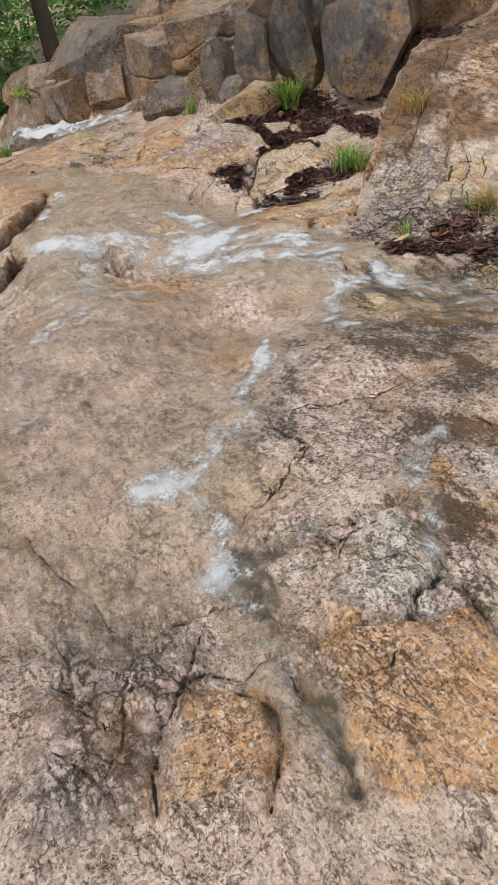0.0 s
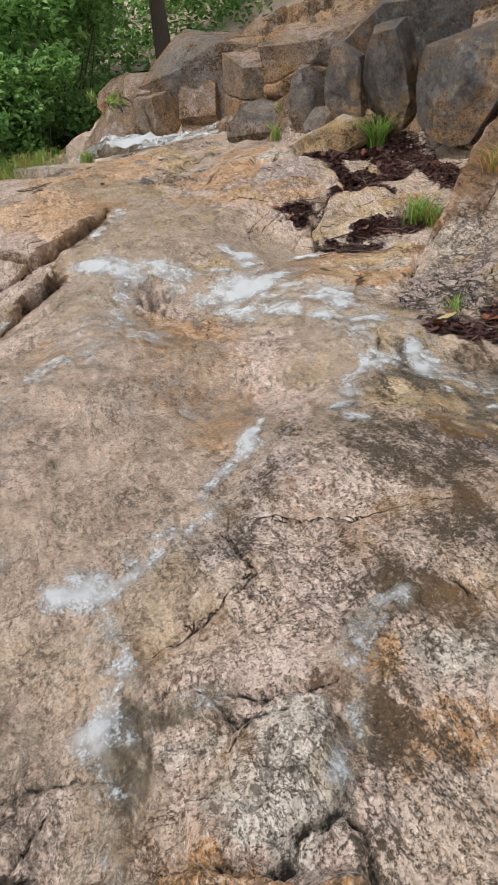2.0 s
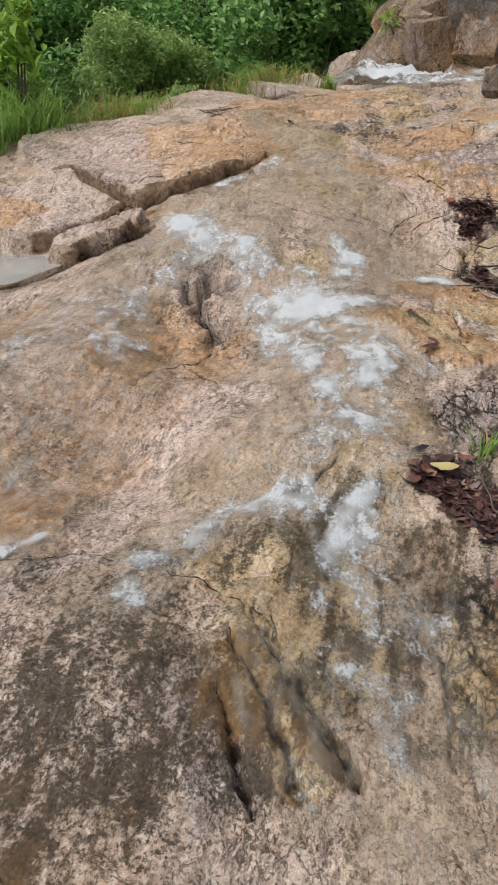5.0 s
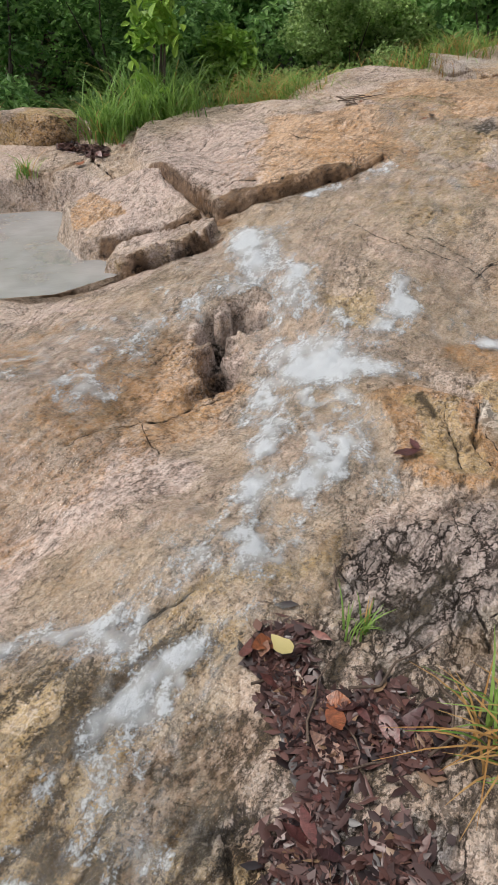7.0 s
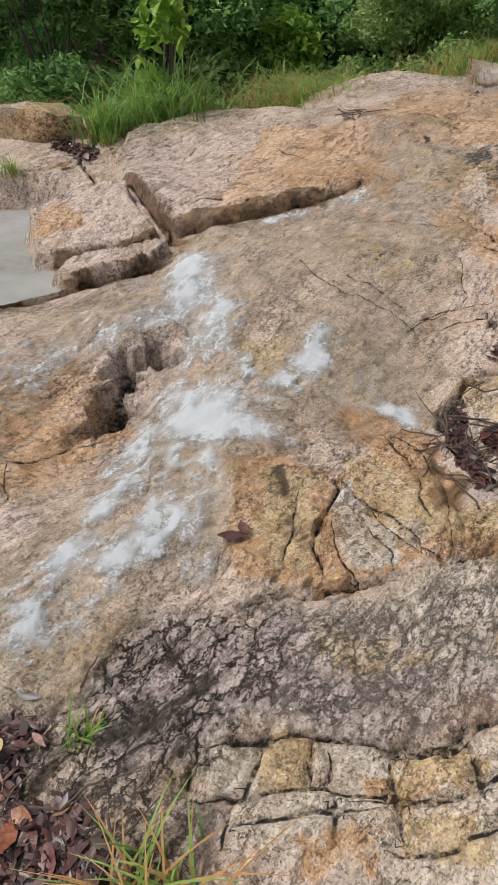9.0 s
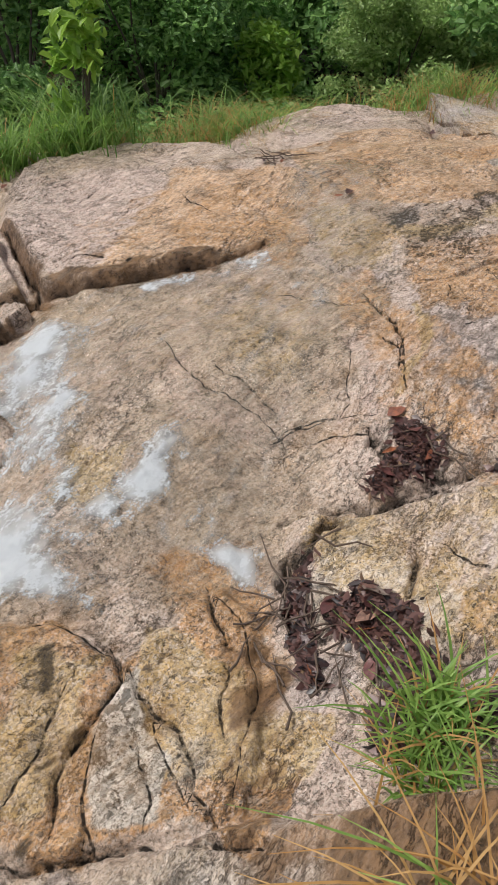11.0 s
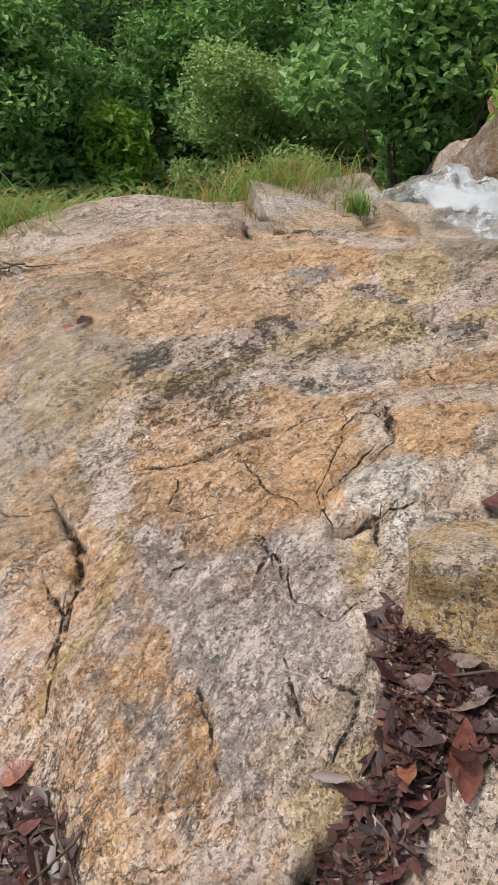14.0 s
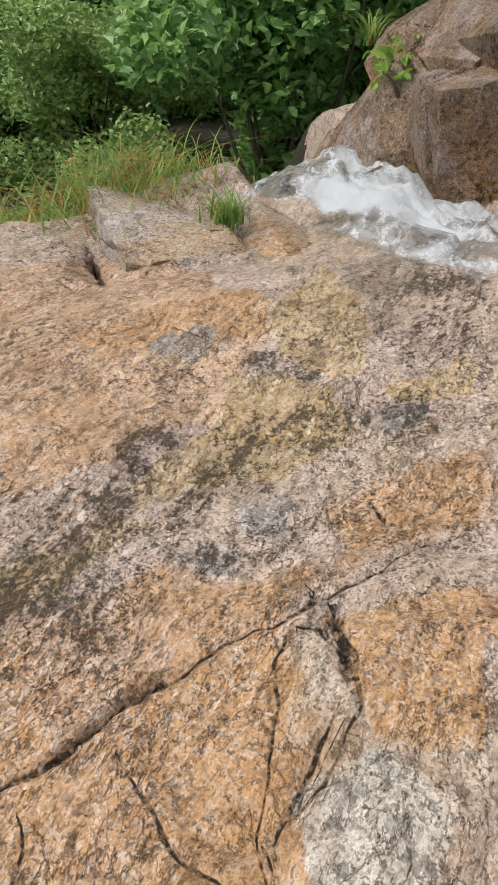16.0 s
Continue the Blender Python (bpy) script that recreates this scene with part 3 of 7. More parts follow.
# the sheet of water that the threads run in
run(0.14, 0.05, 0.0, (3.30, 5.35), (2.80, 5.15), (2.60, 4.80))
run(0.34, 0.10, 0.0, (0.98, 4.62), (1.02, 4.30), (0.80, 3.90), (0.45, 3.55), (0.10, 3.30), (-0.20, 3.20))
run(0.42, 0.10, 0.0, (0.80, 3.60), (0.60, 3.10), (0.50, 2.70), (0.45, 2.45))
run(0.26, 0.10, 0.0, (0.55, 3.95), (0.15, 3.80), (-0.10, 3.66))
run(0.34, 0.10, 0.0, (-0.20, 3.50), (-0.30, 3.00), (-0.20, 2.50), (-0.25, 2.10), (-0.35, 1.70), (-0.60, 1.35), (-1.00, 1.20))
run(0.26, 0.07, 0.20, (-0.60, 3.02), (-0.80, 2.92), (-1.10, 2.62), (-1.30, 2.42), (-1.55, 2.24), (-2.00, 2.20), (-2.60, 2.00), (-3.40, 1.70))
run(0.50, 0.20, 0.0, (-1.30, 2.60), (-1.40, 2.00), (-1.80, 1.60), (-2.40, 1.35), (-3.00, 1.20))
run(0.20, 0.05, 0.35, (-0.56, 3.32), (-1.00, 2.74), (-1.42, 2.52), (-1.76, 2.30))
run(0.28, 0.05, 0.0, (-0.85, 1.15), (-0.95, 0.70), (-1.15, 0.30), (-1.30, -0.20))

# foot of the slab
crack(0.026, 0.045, (-3.19, 0.48), (-3.15, 0.38), (-3.10, 0.29), (-3.02, 0.28), (-2.94, 0.25), (-2.95, 0.20))
crack(0.018, 0.03, (-2.95, 0.20), (-3.07, 0.12), (-3.14, 0.07))
crack(0.02, 0.04, (-3.35, 0.67), (-3.34, 0.61), (-3.35, 0.55), (-3.42, 0.48), (-3.50, 0.45), (-3.56, 0.44))
crack(0.014, 0.03, (-3.36, 0.75), (-3.31, 0.70), (-3.30, 0.62), (-3.25, 0.59))
crack(0.03, 0.04, (-3.28, 0.52), (-3.38, 0.39), (-3.44, 0.34), (-3.51, 0.29))
crack(0.014, 0.03, (-3.27, 0.96), (-3.19, 0.89), (-3.11, 0.77), (-3.06, 0.69))
crack(0.012, 0.025, (-3.02, 1.45), (-3.12, 1.26), (-3.15, 1.16), (-3.22, 1.04), (-3.27, 0.96))
crack(0.016, 0.03, (-3.19, 0.77), (-3.35, 0.75), (-3.51, 0.71), (-3.64, 0.64))
crack(0.012, 0.02, (-3.30, 0.81), (-3.42, 0.84), (-3.55, 0.78), (-3.67, 0.73))
crack(0.012, 0.025, (-3.30, 1.14), (-3.37, 1.05), (-3.47, 0.96), (-3.49, 0.85))
crack(0.01, 0.02, (-3.58, 0.92), (-3.62, 0.79), (-3.66, 0.71))
crack(0.009, 0.016, (-3.42, 1.08), (-3.46, 0.96), (-3.44, 0.88))
crack(0.01, 0.018, (-2.25, 0.98), (-2.34, 0.92), (-2.42, 0.82), (-2.50, 0.77), (-2.61, 0.75), (-2.68, 0.80))
crack(0.006, 0.012, (-2.23, 0.88), (-2.17, 0.72), (-2.12, 0.59))
crack(0.018, 0.03, (-2.85, 0.64), (-2.88, 0.53), (-2.79, 0.49), (-2.68, 0.39))
crack(0.01, 0.02, (-2.94, 0.50), (-2.86, 0.49), (-2.81, 0.44))
crack(0.01, 0.015, (-3.28, 0.35), (-3.24, 0.30), (-3.21, 0.29))
crack(0.008, 0.015, (-2.23, 0.83), (-2.17, 0.70), (-2.15, 0.61), (-2.06, 0.52), (-2.00, 0.45), (-1.97, 0.34))
crack(0.022, 0.04, (-1.92, 0.28), (-1.86, 0.26), (-1.83, 0.24))
crack(0.012, 0.02, (-2.33, 0.95), (-2.39, 0.87), (-2.44, 0.78), (-2.54, 0.74), (-2.62, 0.75), (-2.72, 0.79), (-2.80, 0.84))
crack(0.008, 0.012, (-1.86, 1.14), (-1.63, 1.11), (-1.51, 1.05), (-1.38, 0.89), (-1.28, 0.70), (-1.30, 0.58))
crack(0.012, 0.02, (-2.33, 0.26), (-2.36, 0.18))
crack(0.016, 0.03, (-2.85, 0.65), (-2.82, 0.58), (-2.78, 0.50), (-2.71, 0.42))
stain('rust', 0.95, 0.02, (-3.20, 0.47), (-3.17, 0.42), (-3.11, 0.27), (-3.05, 0.19), (-3.11, 0.11), (-3.18, 0.07), (-3.40, 0.03), (-3.48, 0.22), (-3.42, 0.28), (-3.39, 0.36), (-3.31, 0.42))
stain('rust', 0.62, 0.02, (-3.38, 0.72), (-3.34, 0.67), (-3.34, 0.60), (-3.35, 0.55), (-3.42, 0.48), (-3.50, 0.46), (-3.56, 0.45), (-3.63, 0.60), (-3.57, 0.63), (-3.51, 0.64))
stain('white', 0.7, 0.02, (-3.09, 0.49), (-3.14, 0.45), (-3.14, 0.38), (-3.09, 0.29), (-3.01, 0.28), (-2.94, 0.27), (-2.86, 0.32), (-2.77, 0.38), (-2.80, 0.45), (-2.92, 0.48), (-3.04, 0.49))
stain('ochre', 0.3, 0.02, (-3.09, 0.49), (-3.14, 0.45), (-3.14, 0.38), (-3.09, 0.29), (-3.01, 0.28), (-2.94, 0.27), (-2.86, 0.32), (-2.77, 0.38), (-2.80, 0.45), (-2.92, 0.48), (-3.04, 0.49))
stain('rust', 0.8, 0.03, (-2.57, 0.37), (-2.52, 0.30), (-2.63, 0.26), (-2.70, 0.30))
stain('rust', 0.40, 0.06, (-0.81, 2.83), (-0.45, 2.64), (-0.77, 1.82), (-1.30, 1.50), (-1.91, 1.19), (-1.94, 1.45), (-1.46, 1.83))
stain('ashy', 0.9, 0.06, (-3.22, 1.26), (-3.25, 1.03), (-3.28, 0.82), (-3.48, 0.71), (-3.64, 0.65), (-3.70, 0.80))
stain('split', 0.9, 0.08, (-3.22, 1.26), (-3.25, 1.03), (-3.12, 0.82), (-3.30, 0.66), (-3.48, 0.71), (-3.64, 0.65), (-3.70, 0.80))
stain('split', 0.5, 0.06, (-3.02, 1.45), (-3.01, 1.16), (-3.08, 0.79), (-3.18, 0.78), (-3.27, 0.97), (-3.26, 1.23))
stain('algae', 0.55, 0.05, (-3.17, 1.20), (-3.20, 1.00), (-3.16, 0.97), (-3.12, 0.82), (-3.18, 0.81), (-3.27, 0.95))
stain('black', 0.35, 0.05, (-3.19, 0.77), (-3.20, 0.72), (-3.39, 0.70), (-3.54, 0.64), (-3.64, 0.65), (-3.65, 0.68), (-3.51, 0.71))
stain('black', 0.65, 0.05, (-2.86, 0.90), (-2.90, 0.74), (-3.01, 0.61), (-3.22, 0.50), (-3.28, 0.45), (-3.40, 0.35), (-3.51, 0.29), (-3.52, 0.32), (-3.39, 0.47), (-3.23, 0.57), (-3.06, 0.71))
stain('algae', 0.85, 0.05, (-1.42, 1.10), (-1.23, 0.71), (-1.30, 0.38), (-1.96, 0.27), (-1.98, 0.41), (-1.95, 0.60), (-1.79, 0.81))
stain('algae', 0.7, 0.08, (-2.10, 0.36), (-1.99, 0.26), (-2.53, 0.17), (-2.57, 0.25))
stain('ashy', 0.9, 0.05, (-2.15, 1.07), (-1.72, 1.10), (-1.51, 1.07), (-2.02, 0.94), (-2.34, 0.85), (-2.42, 1.02), (-2.73, 1.05), (-2.36, 1.10))
stain('algae', 0.55, 0.05, (-2.15, 1.07), (-1.72, 1.10), (-1.37, 1.02), (-1.55, 0.85), (-2.02, 0.92), (-2.40, 0.83), (-2.44, 0.97), (-2.73, 1.03), (-2.36, 1.10))
stain('algae', 0.85, 0.04, (-2.83, 0.64), (-2.84, 0.54), (-2.73, 0.49), (-2.64, 0.40), (-2.71, 0.35), (-2.80, 0.44), (-2.94, 0.49), (-2.99, 0.54), (-2.92, 0.63))
stain('rust', 0.5, 0.05, (-3.03, 1.43), (-3.11, 1.25), (-3.25, 1.13), (-3.26, 1.23))
stain('ashy', 0.5, 0.08, (-2.04, 2.33), (-2.24, 1.79), (-2.48, 1.78), (-2.61, 1.83))
stain('black', 0.4, 0.02, (-2.48, 1.94), (-2.21, 1.78), (-2.27, 1.72), (-2.50, 1.85))
stain('algae', 0.9, 0.04, (-1.82, 1.18), (-1.51, 1.05), (-1.38, 0.89), (-1.28, 0.70), (-1.35, 0.56), (-1.59, 0.34), (-1.79, 0.35), (-1.98, 0.46), (-1.96, 0.61), (-1.86, 0.78), (-1.86, 0.95))
stain('black', 0.35, 0.06, (-1.63, 0.93), (-1.34, 0.69), (-1.83, 0.50), (-1.94, 0.62), (-1.84, 0.75))
stain('ashy', 1.0, 0.05, (-2.46, 1.06), (-2.17, 1.05), (-1.93, 1.09), (-2.20, 0.91), (-2.42, 0.83), (-2.50, 0.89))
stain('algae', 0.62, 0.05, (-2.46, 1.06), (-2.17, 1.05), (-1.93, 1.09), (-2.19, 0.90), (-2.41, 0.81), (-2.50, 0.89))
stain('rust', 0.42, 0.05, (-0.76, 2.50), (-0.55, 2.04), (-1.21, 1.51), (-1.71, 1.19), (-1.87, 1.34), (-1.52, 1.75))
stain('rust', 0.3, 0.1, (-1.98, 1.04), (-1.83, 0.80), (-2.00, 0.45), (-2.31, 0.38), (-2.41, 0.60), (-2.27, 0.82))
stain('algae', 0.62, 0.08, (-2.09, 0.40), (-1.89, 0.21), (-2.33, 0.05), (-2.37, 0.19))
stain('white', 0.6, 0.08, (-2.52, 0.32), (-2.27, 0.08), (-2.41, 0.02), (-2.52, 0.12), (-2.62, 0.23))
stain('algae', 0.45, 0.08, (-2.52, 0.32), (-2.27, 0.08), (-2.50, -0.01), (-2.62, 0.07), (-2.62, 0.23))
stain('rust', 0.9, 0.03, (-2.59, 0.41), (-2.52, 0.32), (-2.60, 0.28), (-2.68, 0.32))
stain('rust', 0.55, 0.08, (-2.75, 0.30), (-2.43, 0.01), (-2.65, -0.07), (-2.87, 0.20))
stain('black', 0.6, 0.05, (-2.97, 0.88), (-2.85, 0.65), (-2.71, 0.42), (-2.76, 0.37), (-2.85, 0.49), (-2.90, 0.60), (-2.97, 0.69), (-3.08, 0.73))
stain('white', 0.55, 0.06, (-2.97, 0.69), (-2.90, 0.52), (-2.78, 0.37), (-2.88, 0.29), (-3.04, 0.45), (-3.05, 0.61))
stain('black', 0.5, 0.04, (-2.73, 0.42), (-2.65, 0.37), (-2.88, 0.22), (-2.92, 0.28))
stain('rust', 0.4, 0.05, (-1.54, 2.85), (-1.05, 2.98), (-1.61, 2.46), (-1.96, 2.23))
run(0.1, 0.024, 0.62, (-1.69, 1.17), (-2.08, 1.10), (-2.35, 1.05), (-2.60, 1.05), (-2.72, 1.07))
run(0.1, 0.02, 0.34, (-2.72, 1.07), (-2.86, 0.92), (-2.98, 0.80), (-3.04, 0.74))
run(0.1, 0.012, 0.25, (-3.01, 0.77), (-3.14, 0.62), (-3.28, 0.52), (-3.39, 0.43), (-3.47, 0.36))
run(0.06, 0.022, 0.55, (-2.45, 0.33), (-2.53, 0.37), (-2.62, 0.38))
run(0.06, 0.01, 0.25, (-2.62, 0.38), (-2.77, 0.31), (-2.90, 0.28))
run(0.14, 0.04, 0.45, (-0.52, 1.19), (-0.81, 0.96), (-1.00, 0.78), (-1.01, 0.62), (-1.02, 0.42))
run(0.09, 0.022, 0.6, (-2.33, 1.04), (-2.46, 1.06), (-2.58, 1.07), (-2.66, 1.10), (-2.74, 1.17))
run(0.09, 0.024, 0.55, (-2.84, 0.66), (-2.89, 0.70), (-2.95, 0.75), (-3.03, 0.78))
run(0.07, 0.02, 0.55, (-2.48, 0.34), (-2.55, 0.41), (-2.64, 0.43))
# rock face below the lip of the stream
stain('rust', 0.95, 0.025, (-1.45, 0.68), (-1.35, 0.71), (-1.37, 0.56), (-1.44, 0.43), (-1.48, 0.28), (-1.52, 0.29), (-1.48, 0.46))
stain('rust', 0.8, 0.025, (-1.43, 0.39), (-1.35, 0.41), (-1.37, 0.26), (-1.46, 0.28))
stain('ochre', 0.6, 0.04, (-1.26, 0.67), (-1.14, 0.68), (-1.16, 0.51), (-1.25, 0.38), (-1.31, 0.40))
crack(0.03, 0.035, (-1.33, 0.77), (-1.31, 0.64), (-1.31, 0.55), (-1.34, 0.37), (-1.35, 0.25))
crack(0.03, 0.035, (-1.39, 0.70), (-1.40, 0.53), (-1.43, 0.39), (-1.46, 0.28))
crack(0.03, 0.035, (-1.49, 0.58), (-1.53, 0.41), (-1.55, 0.30))
stain('black', 0.9, 0.02, (-1.34, 0.77), (-1.28, 0.73), (-1.29, 0.54), (-1.34, 0.25), (-1.38, 0.26), (-1.35, 0.43), (-1.34, 0.62))
stain('black', 0.8, 0.02, (-1.39, 0.73), (-1.36, 0.70), (-1.38, 0.52), (-1.42, 0.39), (-1.45, 0.28), (-1.46, 0.28), (-1.41, 0.53))
stain('black', 0.75, 0.02, (-1.51, 0.74), (-1.45, 0.70), (-1.48, 0.54), (-1.51, 0.41), (-1.54, 0.29), (-1.55, 0.30), (-1.52, 0.44))
stain('black', 0.5, 0.04, (-1.14, 0.59), (-1.03, 0.58), (-1.04, 0.48), (-1.13, 0.32), (-1.20, 0.21), (-1.26, 0.23), (-1.20, 0.39))
stain('ashy', 1.0, 0.04, (-1.62, 0.67), (-1.53, 0.65), (-1.50, 0.46), (-1.55, 0.36), (-1.64, 0.32))
stain('split', 0.8, 0.04, (-1.62, 0.67), (-1.53, 0.65), (-1.50, 0.46), (-1.55, 0.36), (-1.64, 0.32))
stain('ashy', 0.9, 0.04, (-0.89, 0.54), (-0.75, 0.54), (-0.79, 0.36), (-0.80, 0.21), (-0.88, 0.11), (-1.11, 0.19), (-1.00, 0.34))
stain('split', 0.8, 0.06, (-0.90, 0.58), (-0.75, 0.54), (-0.68, 0.32), (-0.83, 0.09), (-1.15, 0.20), (-1.04, 0.35))
stain('rust', 0.6, 0.05, (-1.04, 0.35), (-0.93, 0.39), (-0.91, 0.31), (-0.79, 0.20), (-0.91, 0.15), (-1.06, 0.20))
stain('ochre', 0.95, 0.03, (-0.92, 0.55), (-0.88, 0.49), (-0.95, 0.41))
crack(0.018, 0.03, (-0.92, 0.40), (-0.91, 0.31), (-0.88, 0.25), (-0.82, 0.18))
crack(0.016, 0.03, (-0.94, 0.47), (-1.05, 0.33), (-1.17, 0.20))
crack(0.018, 0.03, (-0.77, 0.55), (-0.79, 0.41), (-0.78, 0.28), (-0.77, 0.20))
crack(0.014, 0.02, (-0.88, 0.56), (-0.81, 0.55), (-0.75, 0.54))
stain('black', 0.35, 0.05, (-0.40, 1.25), (-0.00, 1.33), (-0.32, 0.86), (-0.42, 0.92), (-0.49, 1.02))
stain('split', 1.0, 0.05, (-0.40, 1.25), (-0.00, 1.33), (-0.36, 0.81), (-0.42, 0.92), (-0.49, 1.02))
stain('pink', 0.8, 0.1, (-1.62, 1.57), (-1.25, 1.66), (-1.19, 1.38), (-1.40, 1.19), (-1.62, 0.98))
stain('rust', 0.9, 0.03, (-1.57, 2.82), (-1.34, 2.57), (-1.38, 2.33), (-1.57, 2.38))
stain('ochre', 0.55, 0.05, (-0.75, 1.18), (-0.31, 1.31), (-0.43, 1.16), (-0.76, 1.06), (-1.00, 1.04))
stain('ochre', 0.42, 0.08, (-1.20, 0.99), (-0.89, 0.98), (-0.73, 0.84), (-0.82, 0.63), (-1.00, 0.67), (-1.24, 0.83))
stain('black', 0.3, 0.05, (-1.62, 0.89), (-1.32, 0.82), (-1.34, 0.69), (-1.51, 0.70), (-1.62, 0.70))
# the ledge's shadow under the lip, put in as a dark crack
crack(0.02, 0.03, (-0.99, 1.06), (-0.91, 1.09), (-0.84, 1.12), (-0.72, 1.17))
run(0.1, 0.022, 0.42, (-0.84, 0.98), (-0.91, 0.77), (-0.95, 0.69), (-0.95, 0.60), (-0.92, 0.55))
run(0.09, 0.022, 0.42, (-1.17, 0.51), (-1.16, 0.38), (-1.21, 0.28), (-1.22, 0.22))
run(0.14, 0.05, 0.62, (-0.52, 1.29), (-0.70, 1.22), (-0.87, 1.18), (-1.01, 1.11), (-1.14, 1.06))
run(0.13, 0.034, 0.55, (-1.14, 1.06), (-1.29, 1.05), (-1.42, 1.01), (-1.52, 0.95), (-1.62, 0.89))
run(0.14, 0.02, 0.28, (-1.16, 0.68), (-1.23, 0.53), (-1.28, 0.36), (-1.32, 0.25))
run(0.1, 0.012, 0.2, (-1.28, 0.76), (-1.35, 0.65), (-1.39, 0.44), (-1.41, 0.27))
run(0.1, 0.028, 0.55, (-0.81, 0.89), (-0.84, 0.82), (-0.91, 0.72), (-0.91, 0.60))
run(0.1, 0.02, 0.3, (-0.66, 1.01), (-0.73, 0.92), (-0.80, 0.85))
# middle of the slab
crack(0.13, 0.16, (-0.29, 2.73), (-0.43, 2.78), (-0.52, 2.74), (-0.58, 2.65), (-0.53, 2.61), (-0.57, 2.45), (-0.63, 2.30))
crack(0.012, 0.02, (-0.60, 2.28), (-0.73, 2.16), (-0.85, 2.08), (-1.01, 2.01), (-1.18, 1.91))
crack(0.008, 0.012, (-0.92, 2.03), (-0.86, 1.84))
crack(0.02, 0.04, (0.26, 1.96), (0.32, 1.84), (0.26, 1.70), (0.21, 1.56), (0.22, 1.44))
crack(0.014, 0.03, (0.34, 1.87), (0.40, 1.77), (0.48, 1.70), (0.53, 1.53), (0.59, 1.46))
crack(0.009, 0.018, (0.37, 1.66), (0.43, 1.50), (0.43, 1.44))
crack(0.007, 0.012, (0.41, 1.74), (0.46, 1.58), (0.54, 1.47))
crack(0.012, 0.02, (0.18, 1.85), (0.15, 1.64), (0.10, 1.50))
crack(0.01, 0.02, (0.29, 1.67), (0.29, 1.46), (0.33, 1.41))
crack(0.012, 0.02, (-0.08, 1.94), (0.08, 1.99), (0.21, 1.95), (0.30, 1.89))
crack(0.024, 0.05, (-0.02, 1.32), (0.05, 1.36), (0.16, 1.36), (0.30, 1.40), (0.43, 1.42), (0.57, 1.37), (0.68, 1.34))
crack(0.008, 0.012, (0.56, 2.15), (0.63, 2.07), (0.67, 1.80), (0.62, 1.52))
stain('rust', 0.7, 0.03, (-0.08, 1.96), (0.08, 1.99), (0.20, 1.95), (0.30, 1.88), (0.56, 2.17), (0.68, 2.10), (0.69, 1.79), (0.66, 1.48), (0.57, 1.45), (0.35, 1.41), (0.24, 1.36), (0.17, 1.39), (-0.04, 1.47), (-0.07, 1.61))
stain('ochre', 0.6, 0.03, (-0.00, 1.85), (0.24, 1.93), (0.26, 1.70), (0.18, 1.43), (0.05, 1.49))
stain('rust', 1.0, 0.02, (0.65, 1.79), (0.77, 1.61), (0.67, 1.33), (0.59, 1.46))
stain('brown', 0.6, 0.02, (0.63, 1.70), (0.77, 1.61), (0.66, 1.34), (0.59, 1.46))
stain('white', 0.85, 0.02, (0.34, 1.87), (0.41, 1.74), (0.47, 1.64), (0.50, 1.46), (0.33, 1.43), (0.28, 1.49), (0.28, 1.67))
stain('white', 0.35, 0.02, (0.39, 1.83), (0.63, 1.70), (0.56, 1.46), (0.49, 1.55), (0.45, 1.71))
stain('black', 0.6, 0.02, (0.23, 1.81), (0.28, 1.75), (0.22, 1.44), (0.19, 1.47))
stain('ashy', 1.0, 0.04, (0.03, 1.35), (0.66, 1.30), (0.54, 0.85), (0.33, 0.84), (0.20, 0.85), (0.10, 0.89), (-0.06, 0.93), (-0.03, 1.23))
stain('split', 0.75, 0.05, (-0.03, 1.31), (0.66, 1.30), (0.54, 0.84), (0.33, 0.83), (0.10, 0.88), (-0.06, 0.89))
stain('split', 1.0, 0.06, (-0.40, 1.15), (-0.23, 1.28), (-0.00, 1.29), (-0.01, 0.92), (-0.08, 0.85), (-0.31, 0.78), (-0.45, 0.96))
stain('ashy', 0.9, 0.06, (-0.40, 1.15), (-0.23, 1.28), (-0.03, 1.27), (-0.03, 0.92), (-0.08, 0.85), (-0.31, 0.78), (-0.45, 0.96))
stain('black', 0.6, 0.08, (-0.37, 1.13), (-0.23, 1.26), (-0.07, 1.26), (-0.07, 1.01), (-0.19, 0.91), (-0.36, 0.93))
stain('black', 0.5, 0.03, (-0.04, 1.40), (0.20, 1.37), (0.22, 1.44), (0.10, 1.48), (-0.00, 1.45))
crack(0.022, 0.045, (-0.11, 0.87), (-0.01, 0.88), (0.10, 0.89), (0.25, 0.85), (0.33, 0.83), (0.44, 0.83), (0.54, 0.85))
crack(0.016, 0.04, (-0.12, 0.75), (-0.03, 0.74), (0.07, 0.76), (0.17, 0.74), (0.31, 0.72), (0.37, 0.72), (0.51, 0.72))
crack(0.012, 0.03, (-0.03, 0.69), (0.07, 0.69), (0.16, 0.69), (0.30, 0.70))
crack(0.012, 0.03, (-0.12, 0.88), (-0.13, 0.76))
crack(0.012, 0.03, (0.14, 0.87), (0.12, 0.76))
crack(0.012, 0.03, (0.18, 0.83), (0.17, 0.75))
crack(0.012, 0.03, (0.31, 0.84), (0.31, 0.73), (0.32, 0.64))
crack(0.012, 0.03, (0.46, 0.83), (0.47, 0.73))
crack(0.012, 0.03, (-0.03, 0.73), (-0.05, 0.64))
crack(0.012, 0.03, (0.17, 0.74), (0.17, 0.63))
crack(0.012, 0.03, (0.02, 0.86), (-0.00, 0.75))
crack(0.012, 0.03, (0.29, 0.62), (0.40, 0.61), (0.49, 0.64))
